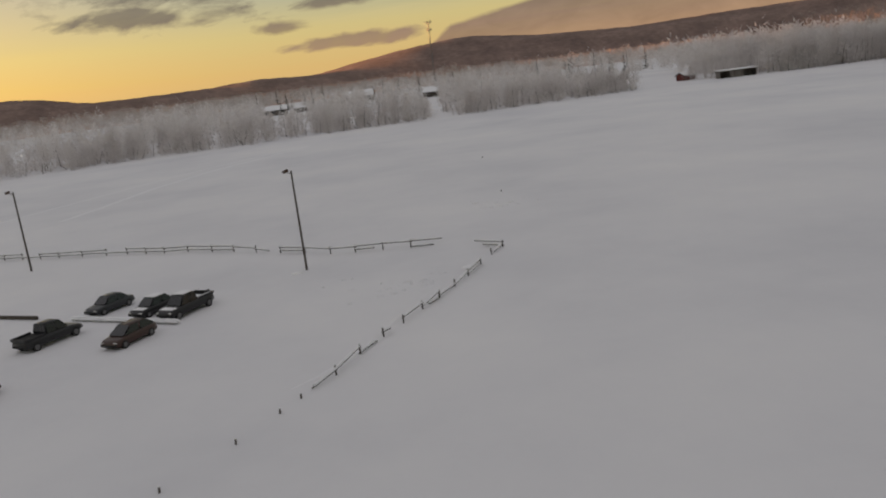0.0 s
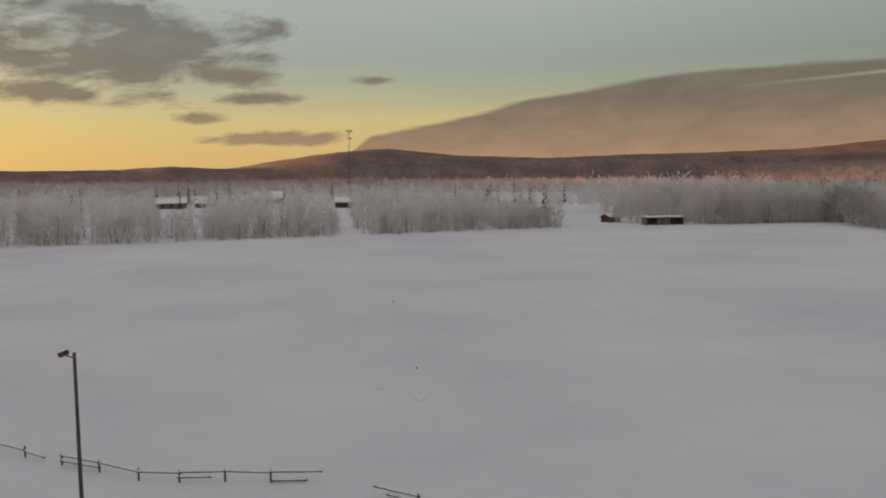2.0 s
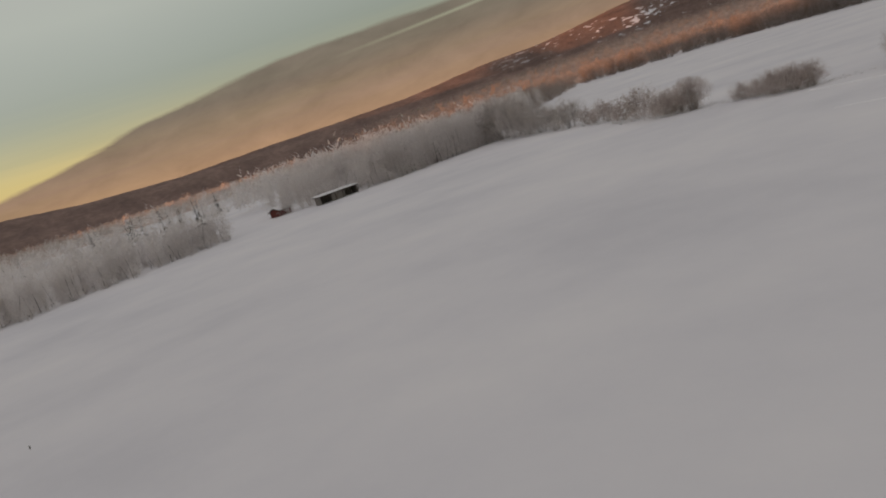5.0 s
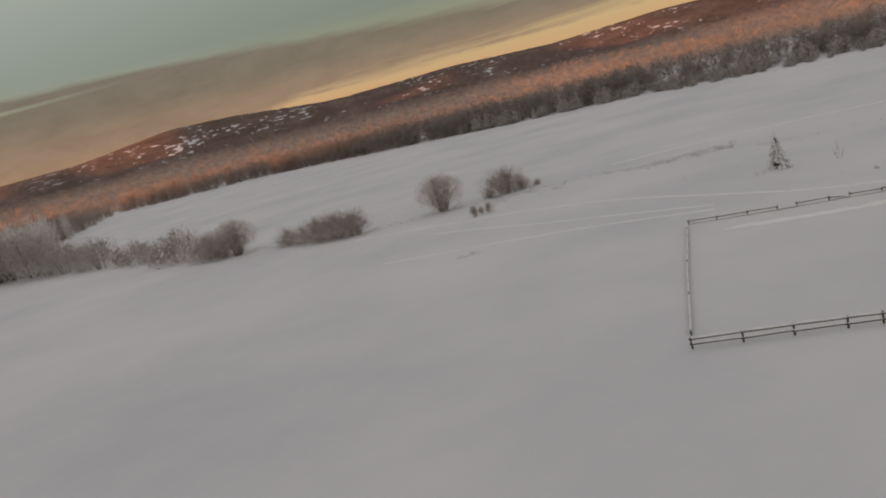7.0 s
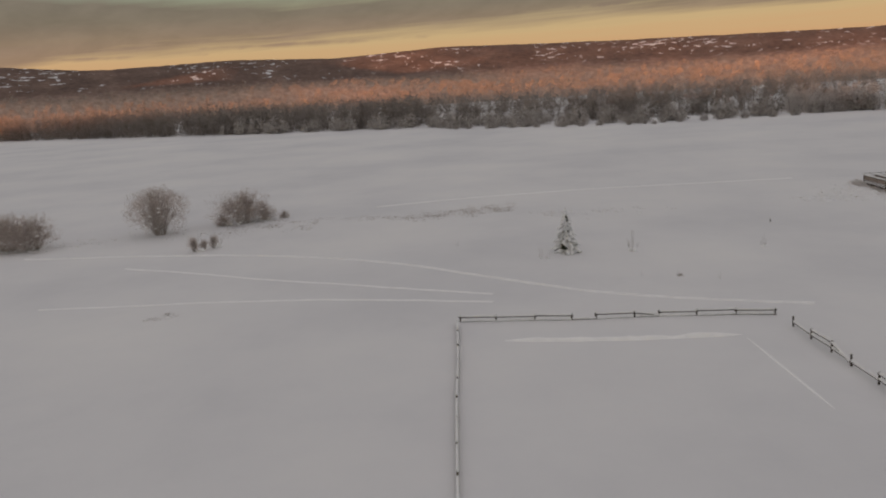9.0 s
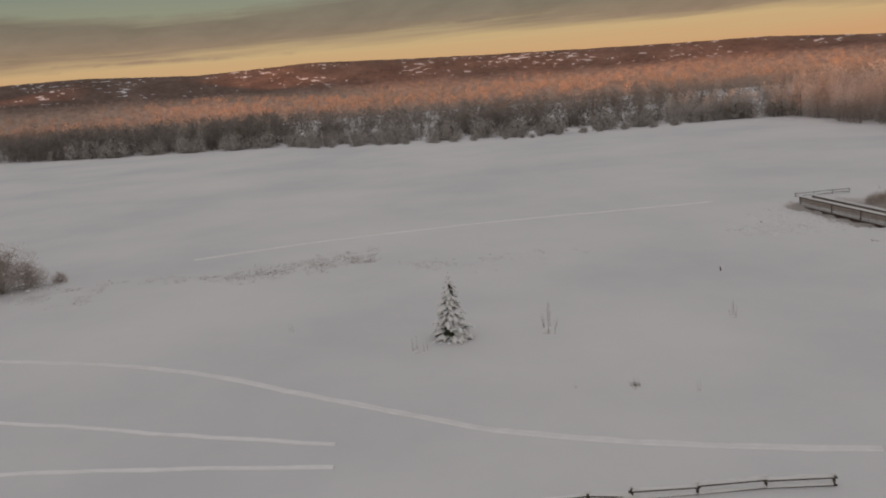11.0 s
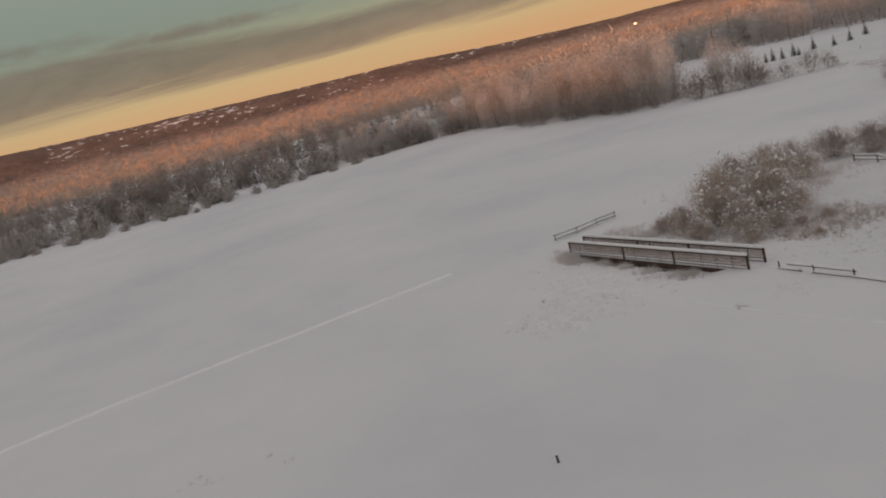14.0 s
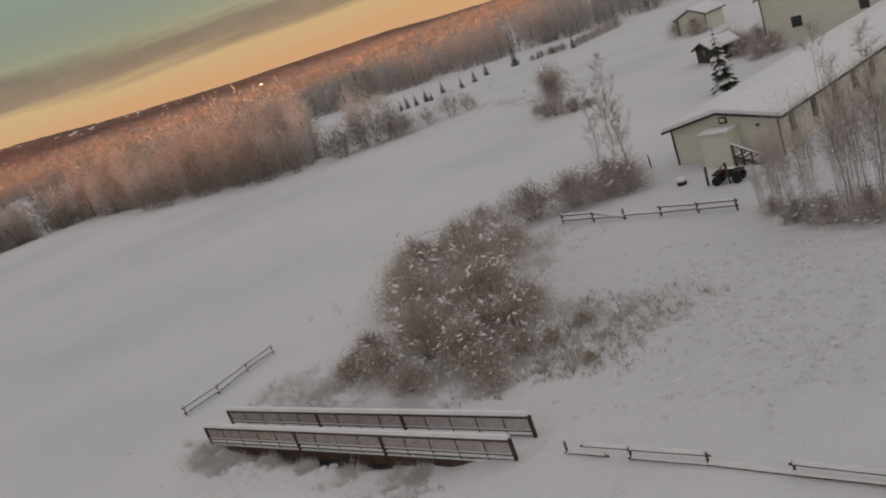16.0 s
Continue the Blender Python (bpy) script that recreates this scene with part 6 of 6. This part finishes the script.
# ---- footbridge ----
FROSTWIRE = material("frosted_wire", [(0.25, 0.205, 0.185), (0.42, 0.36, 0.33)], scale=3, rough=0.8)
def build_bridge():
    x0, x1, yn, yf, top, deck = 140.4, 157.0, 17.0, 15.6, 0.86, -0.10
    ob = thing("footbridge", "narrow dark steel footbridge with snow on rails and deck", "bridge", (x0 + x1) / 2, (yn + yf) / 2, 0)
    cx, cy = (x0 + x1) / 2, (yn + yf) / 2
    L = x1 - x0
    for side, y in (("near", yn - cy), ("far", yf - cy)):
        part("girder", box_mesh("girder", L, .12, .34, STEEL, .015), ob, "rusty steel girder", pose(0, y, deck - .36))
        part("top_rail", box_mesh("top_rail", L, .12, .11, STEEL, .012), ob, "", pose(0, y, top - .11))
        part("mid_rail", box_mesh("mid_rail", L, .06, .06, STEEL, .01), ob, "", pose(0, y, deck + .31))
        part("low_rail", box_mesh("low_rail", L, .06, .05, STEEL, .01), ob, "", pose(0, y, deck + .14))
        part("toe_rail", box_mesh("toe_rail", L, .06, .05, STEEL, .01), ob, "", pose(0, y, deck - .02))
        s = part("rail_snow", box_mesh("rail_snow", L - .1, .28, .15, SNOWCAP, .06, seg=2), ob, "ridge of snow on the rail", pose(0, y, top + .002))
        part("ledge_snow", box_mesh("ledge_snow", L - .2, .085, .03, SNOWCAP, .01), ob, "snow on the lower rail", pose(0, y, deck + .372))
        part("ledge_snow", box_mesh("ledge_snow", L - .2, .085, .03, SNOWCAP, .01), ob, "snow on the lower rail", pose(0, y, deck + .192))
        part("ledge_snow", box_mesh("ledge_snow", L - .2, .085, .03, SNOWCAP, .01), ob, "snow on the lower rail", pose(0, y, deck + .035))
        for px in (-L / 2 + .06, -L / 2 + L * .355, -L / 2 + L * .64, L / 2 - .06):
            part("post", box_mesh("post", .11, .13, top - deck + .35, STEEL, .012), ob, "", pose(px, y, deck - .38))
        n = 14
        bal = box_mesh("baluster", .036, .036, top - deck - .1, STEEL, .003)
        for k in range(1, n):
            part("baluster", bal, ob, "", pose(-L / 2 + L * k / n, y, deck + .02))
        # wire infill
        V, F = [], []
        for k in range(260):
            xx = -L / 2 + L * (k + .5) / 260
            rod(V, F, (xx, y, deck + .36), (xx, y, top - .07), .019, .019, 3)
        for k in range(6):
            zz = deck + .41 + k * .075
            rod(V, F, (-L / 2, y, zz), (L / 2, y, zz), .006, .006, 3)
        part("wire_infill", mesh_of("wire_infill", V, F, FROSTWIRE), ob, "wire mesh infill of the rail")
    nd = 46
    pl = box_mesh("plank", L / nd - .02, yn - yf - .1, .05, WOOD, .006)
    for k in range(nd):
        part("plank", pl, ob, "", pose(-L / 2 + L * (k + .5) / nd, 0, deck - .05))
    part("deck_snow", box_mesh("deck_snow", L - .05, yn - yf - .16, .13, SNOWCAP, .05, seg=2), ob, "even snow on the deck", pose(0, 0, deck + .002))
    for sx in (-L / 2 + .2, L / 2 - .2):
        part("abutment", box_mesh("abutment", .7, yn - yf + .5, 1.4, GREYB, .04), ob, "timber abutment", pose(sx, 0, deck - 1.76))
    # half-frozen creek, bounded by its banks; its dark colour doubles as shade below the deck
    V = [(146.2, 13.9, -1.0), (155, 13.9, -1.0), (155, 17.2, -1.0), (146.2, 17.2, -1.0)]
    F = [(0, 1, 2, 3)]
    w = new("water", mesh_of("creek", V, F, ICE))
    tagged(w, "half-frozen creek, darkened as shade, under the footbridge", "water", kind="structure")


build_bridge()


# ---- house ----
def gable_building(name, label, cat, x, y, rz, W, D, eave, ridge, wall, over=.45, snow=.25, windows=(), side_windows=(), group="", side=1):
    """Gable front in the plane y=0 facing +y (local), running back to y=-D. windows: x, z, w, h on the front; side_windows: y, z, w, h on the +x side."""
    ob = thing(name, label, cat, x, y, gz(x, y) if abs(x) < 200 and y < 180 else 0, rz, group=group)
    t = .18

    def slab(nm, pts, depth, axis, mat, lab=""):
        V = [Vector(p) for p in pts]
        q = [v + Vector(axis) * depth for v in V]
        n = len(V)
        VV = [tuple(v) for v in V + q]
        FF = [tuple(range(n)), tuple(reversed(range(n, 2 * n)))] + [(i, n + i, n + (i + 1) % n, (i + 1) % n) for i in range(n)]
        bm = bmesh.new()
        vs = [bm.verts.new(v) for v in VV]
        for f in FF:
            bm.faces.new([vs[i] for i in f])
        bmesh.ops.recalc_face_normals(bm, faces=bm.faces[:])
        me = bpy.data.meshes.new(nm)
        bm.to_mesh(me)
        bm.free()
        me.materials.append(mat)
        return part(nm, me, ob, lab)

    h = W / 2
    gab = [(-h, 0, -.3), (h, 0, -.3), (h, 0, eave), (0, 0, ridge), (-h, 0, eave)]
    front = slab("wall", gab, t, (0, -1, 0), wall, "gable wall")
    back = slab("wall", [(p[0], -D + t, p[2]) for p in gab], t, (0, -1, 0), wall, "gable wall")
    for s in (-1, 1):
        slab("wall", [(s * (h - t if s > 0 else h), -t, -.3), (s * (h - t if s > 0 else h), -D + t, -.3), (s * (h - t if s > 0 else h), -D + t, eave), (s * (h - t if s > 0 else h), -t, eave)], t, (1, 0, 0), wall, "long side wall")
        run = h + over
        sl = (ridge - eave) / h
        e = ridge - sl * run
        slab("roof", [(0, over, ridge + .02), (s * run, over, e + .02), (s * run, over, e + .17), (0, over, ridge + .17)], D + 2 * over, (0, -1, 0), TRIM, "dark roof edge")
        slab("roof_snow", [(0, over - .06, ridge + .172), (s * (run - .06), over - .06, e + .176), (s * (run - .12), over - .08, e + .17 + snow), (0, over - .08, ridge + .17 + snow)], D + 2 * over - .12, (0, -1, 0), SNOWCAP, "smooth snow on the roof")
        part("corner_trim", box_mesh("corner_trim", .12, .06, eave + .2, TRIM, .008), ob, "dark corner board", pose(s * (h - .06), .032, -.2))
    for wx, wz, ww, wh in windows:
        f = part("window", box_mesh("window", ww + .16, .08, wh + .16, TRIM, .01), ob, "dark framed window", pose(wx, .02, wz - .08))
        part("pane", box_mesh("pane", ww, .03, wh, PANE, .004), f, "dark pane", pose(0, .035, .08))
    for wy, wz, ww, wh in side_windows:
        f = part("window", box_mesh("window", .08, ww + .16, wh + .16, TRIM, .01), ob, "dark framed window", pose(side * (h + .02), wy, wz - .08))
        part("pane", box_mesh("pane", .03, ww, wh, PANE, .004), f, "dark pane", pose(side * .035, 0, .08))
    return ob


def build_house():
    ang = math.degrees(math.atan2(-2.0, 7.7))
    ob = gable_building("lodge", "long cream single-storey lodge with a snowy gable roof", "house", 142.02, -15.71, ang, 7.65, 36, 2.42, 3.15, WALLP,
                        side_windows=tuple((-1.5 - 3.0 * k, 1.1, .5, .95) for k in range(11)), side=-1)
    # entry box on the gable
    part("entry", box_mesh("entry", 2.0, 1.4, 2.25, WALLP, .02), ob, "boxed-in entry", pose(-.12, .72, -.1))
    part("entry_roof", box_mesh("entry_roof", 2.1, 1.5, .06, WALLP, .02), ob, "", pose(-.12, .76, 2.152))
    part("entry_snow", box_mesh("entry_snow", 2.1, 1.5, .14, SNOWCAP, .05, seg=2), ob, "snow on the entry roof", pose(-.12, .76, 2.214))
    part("vent", box_mesh("vent", .26, .06, .16, TRIM, .01), ob, "small dark vent", pose(-2.45, .032, 2.0))
    g = part("gable_vent", box_mesh("gable_vent", .56, .06, .42, TRIM, .01), ob, "square vent in a dark frame", pose(-.18, .032, 2.47))
    part("louvre", box_mesh("louvre", .36, .03, .24, WALLP, .006), g, "pale louvre", pose(0, .032, .09))
    # stair down from the entry along the gable
    lx, ly = -2.15, .95
    sx, sy = 142.02 + lx * math.cos(radians(ang)) - ly * math.sin(radians(ang)), -15.71 + lx * math.sin(radians(ang)) + ly * math.cos(radians(ang))
    st = thing("outdoor_stair", "snowy wooden outdoor stair with a handrail against the lodge", "stairs", sx, sy, gz(sx, sy), ang)
    for k in range(5):
        part("tread", box_mesh("tread", .32, 1.0, .05, WOOD, .008), st, "", pose(.75 - .36 * k, 0, .62 - .15 * k))
        part("tread_snow", box_mesh("tread_snow", .3, .96, .07, SNOWCAP, .03), st, "snow on the tread", pose(.75 - .36 * k, 0, .672 - .15 * k))
    for yy in (-.5, .5):
        V, F = [], []
        rod(V, F, (.85, yy, .6), (-.95, yy, -.12), .06, .06, 4)
        part("stringer", mesh_of("stringer", V, F, WOOD), st)
    V, F = [], []
    rod(V, F, (.95, .52, 1.42), (-1.05, .52, .5), .05, .05, 6)
    part("handrail", mesh_of("handrail", V, F, WOOD), st)
    V, F = [], []
    rod(V, F, (.93, .52, 1.5), (-1.03, .52, .58), .065, .065, 6)
    part("rail_snow", mesh_of("rail_snow", V, F, SNOWCAP, True), st, "ridge of snow on the handrail")
    for px in (.85, .3, -.3, -.95):
        part("post", box_mesh("post", .1, .1, .6 + .46 * (px + 1) + .1, WOOD, .01), st, "", pose(px, .52, -.15))
    # barrel
    V, F = [], []
    rod(V, F, (0, 0, -.05), (0, 0, .26), .3, .3, 14)
    d = thing("barrel", "dark half-buried steel barrel topped with snow by the lodge", "barrel", 144.0, -11.9, gz(144, -11.9))
    part("drum", mesh_of("drum", V, F, TRIM), d)
    V, F = [], []
    rod(V, F, (0, 0, .26), (0, 0, .46), .36, .24, 14)
    part("snow_cap", mesh_of("snow_cap", V, F, SNOWCAP, True), d, "cap of snow")
    # quad bike under a cover frame
    q = thing("quad_bike", "dark quad bike with a dull red panel parked by the lodge", "quad bike", 140.7, -10.8, gz(140.7, -10.8), ang + 10)
    V, F = [], []
    rod(V, F, (0, -.11, 0), (0, .11, 0), .28, .28, 14)
    tm = mesh_of("tyre", V, F, RUBBER)
    for sx in (-.6, .6):
        for sy in (-.42, .42):
            part("wheel", tm, q, "fat black tyre", pose(sx, sy, .27))
    part("frame", box_mesh("frame", 1.3, .35, .3, TRIM, .06), q, "", pose(0, 0, .3))
    part("fender", box_mesh("fender", .55, .9, .12, TRIM, .05, seg=2), q, "black mudguard", pose(.6, 0, .58))
    part("side_panel", box_mesh("side_panel", .4, .5, .12, REDP, .04, seg=2), q, "dull red panel", pose(.38, 0, .66))
    part("seat_snow", box_mesh("seat_snow", .5, .34, .06, SNOWCAP, .025), q, "snow on the seat", pose(-.2, 0, .802))
    part("fender", box_mesh("fender", .55, .9, .12, TRIM, .05, seg=2), q, "black mudguard", pose(-.6, 0, .58))
    part("seat", box_mesh("seat", .75, .32, .16, RUBBER, .06, seg=2), q, "black seat", pose(-.1, 0, .64))
    V, F = [], []
    rod(V, F, (.35, -.4, .98), (.35, .4, .98), .02, .02, 6)
    rod(V, F, (.55, 0, .6), (.35, 0, .98), .03, .03, 6)
    part("handlebar", mesh_of("handlebar", V, F, STEEL), q)
    for sx, hh, lean in ((-.75, 1.5, 4), (.75, 1.35, -3)):
        px, py = 141.1 + sx * math.cos(radians(ang)) - .75 * math.sin(radians(ang)), -11.3 + sx * math.sin(radians(ang)) + .75 * math.cos(radians(ang))
        g = thing("post", "bare dark timber post standing beside the quad bike", "post", px, py, gz(px, py), ang, group="posts by the lodge")
        part("shaft", box_mesh("shaft", .12, .12, hh, WOOD, .012), g, "", pose(0, 0, -.15, 0, lean, 0))
        part("snow_cap", box_mesh("snow_cap", .13, .13, .06, SNOWCAP, .03), g, "cap of snow", pose(math.sin(radians(lean)) * hh, 0, hh - .17, 0, lean, 0))


build_house()

gable_building("annex", "large cream building with a snowy roof behind the lodge", "house", 139.8, -58.1, -14.6, 20, 14, 5.2, 7.6, WALLP, windows=((6.3, 1.5, 1.0, 1.0), (-.8, 1.8, .8, 1.0)))
gable_building("cabin", "small dark cabin under deep snow among the trees", "cabin", 156.2, -59.7, -46, 4.0, 3.0, 1.6, 2.3, DARKB, windows=((0, .9, .7, .6),), group="cabins")
gable_building("cabin", "small cream cabin with one dark window and a snowy roof", "cabin", 168.6, -95.5, -20, 5.4, 4.5, 2.6, 3.6, WALLP, windows=((-.2, 1.1, 1.2, .9),), group="cabins")
gable_building("hut", "small red hut with a snowy roof at the field's edge", "hut", 116.5, 264.0, 112, 3.6, 5.0, 1.7, 2.5, REDP, group="huts at the field's edge")
gable_building("hut", "small weathered hut with a snowy roof in the woods", "hut", 119.5, 326.5, 165, 4.2, 4.0, 2.0, 2.9, DARKB, group="huts at the field's edge")
gable_building("hut", "small dark hut at the field's edge", "hut", 186.5, 245.5, 165, 3.4, 3.0, 2.0, 2.8, DARKB, group="huts at the field's edge")
gable_building("far_house", "dark low house with a snowy roof among frosted trees", "house", -23.5, 440.0, 272, 9, 15, 2.7, 4.6, GREYB, side_windows=((-3, 1.2, 1.2, 1.0), (-7, 1.2, 1.2, 1.0), (-11, 1.2, 1.2, 1.0)), group="far houses")
gable_building("far_house", "low garage with a snowy roof among frosted trees", "house", -11.0, 448.0, 272, 6, 9, 2.2, 3.4, DARKB, group="far houses")
gable_building("far_house", "long barn under snow among frosted trees", "house", 26.0, 500.0, 262, 11, 17, 3.0, 6.4, GREYB, group="far houses")
gable_building("far_house", "weathered barn among frosted trees", "house", 57.0, 420.0, 262, 8, 10, 2.6, 4.6, DARKB, group="far houses")


def build_shed():
    # open-fronted shelter with a mono-pitch snowy roof
    ob = thing("field_shelter", "long low grey field shelter with open bays under snow", "shed", 127.5, 245.5, 0, 173)
    W, D, H = 11.5, 4.0, 2.1
    part("back_wall", box_mesh("back_wall", W, .12, H, GREYB, .02), ob, "", pose(0, -D, 0))
    for sx in (-W / 2, W / 2):
        part("side_wall", box_mesh("side_wall", .12, D, H, GREYB, .02), ob, "", pose(sx, -D / 2 - .07, 0))
    for k in range(6):
        part("post", box_mesh("post", .16, .16, H, WOOD, .02), ob, "", pose(-W / 2 + .3 + (W - .6) * k / 5, .0, 0))
    part("front_wall", box_mesh("front_wall", 4.2, .1, H, GREYB, .02), ob, "boarded middle bay", pose(.4, -.15, 0))
    part("roof", box_mesh("roof", W + .8, D + 1, .14, DARKB, .02), ob, "", pose(0, -D / 2, H + .002))
    part("roof_snow", box_mesh("roof_snow", W + .7, D + .9, .35, SNOWCAP, .12, seg=2), ob, "deep snow on the roof", pose(0, -D / 2, H + .144))


build_shed()


def build_tower():
    x, y, h = 79.5, 619.0, 48.0
    ob = thing("radio_mast", "tall slender lattice radio mast above the woods", "mast", x, y, 0)
    V, F = [], []
    r = 0.75
    legs = [(r * math.cos(a), r * math.sin(a)) for a in (0.5, 2.6, 4.7)]
    for lx, ly in legs:
        rod(V, F, (lx, ly, 0), (lx * .6, ly * .6, h), .12, .09, 4)
    for k in range(24):
        z0, z1 = h * k / 24, h * (k + 1) / 24
        for i in range(3):
            a, b = legs[i], legs[(i + 1) % 3]
            f0, f1 = 1 - .4 * k / 24, 1 - .4 * (k + 1) / 24
            rod(V, F, (a[0] * f0, a[1] * f0, z0), (b[0] * f1, b[1] * f1, z1), .05, .05, 3)
    part("lattice", mesh_of("lattice", V, F, GALV), ob)
    for z, w in ((h - .6, 2.3), (h - 6.0, 1.8)):
        p = part("platform", box_mesh("platform", w * 1.6, w * 1.6, .25, GALV, .03), ob, "", pose(0, 0, z))
        for i in range(6):
            a = i * 1.047
            part("antenna", box_mesh("antenna", .3, .25, 2.0, GALV, .04), p, "panel antenna", pose(w * math.cos(a), w * math.sin(a), -.8, 0, 0, math.degrees(a)))
    V, F = [], []
    rod(V, F, (0, 0, h - .3), (0, 0, h + 2.2), .06, .03, 5)
    part("spike", mesh_of("spike", V, F, GALV), ob)


build_tower()


def build_hillside_house():
    lit = bpy.data.materials.new("lit_window")
    lit.use_nodes = True
    b = lit.node_tree.nodes["Principled BSDF"]
    b.inputs["Emission Color"].default_value, b.inputs["Emission Strength"].default_value = (1.0, 0.86, 0.7, 1), 3.0
    ob = gable_building("hillside_house", "distant hillside house with one bright lit window", "house", 1588, -1328, 43, 9, 8, 3.0, 5.0, WALLP, group="far houses")
    ob.location.z = hill_z(math.hypot(1528, 1378), math.degrees(math.atan2(1528, -1378))) - 1.0
    part("lit_window", box_mesh("lit_window", 2.2, .1, 1.5, lit, .02), ob, "lit window", pose(0, .06, 1.6))


build_hillside_house()


# ---- from the plan to metres ----
for ob in [o for o in scene.objects if o.parent is None and o.type in {"MESH", "EMPTY"}]:
    ob.matrix_basis = Matrix.Scale(METRES, 4) @ ob.matrix_basis
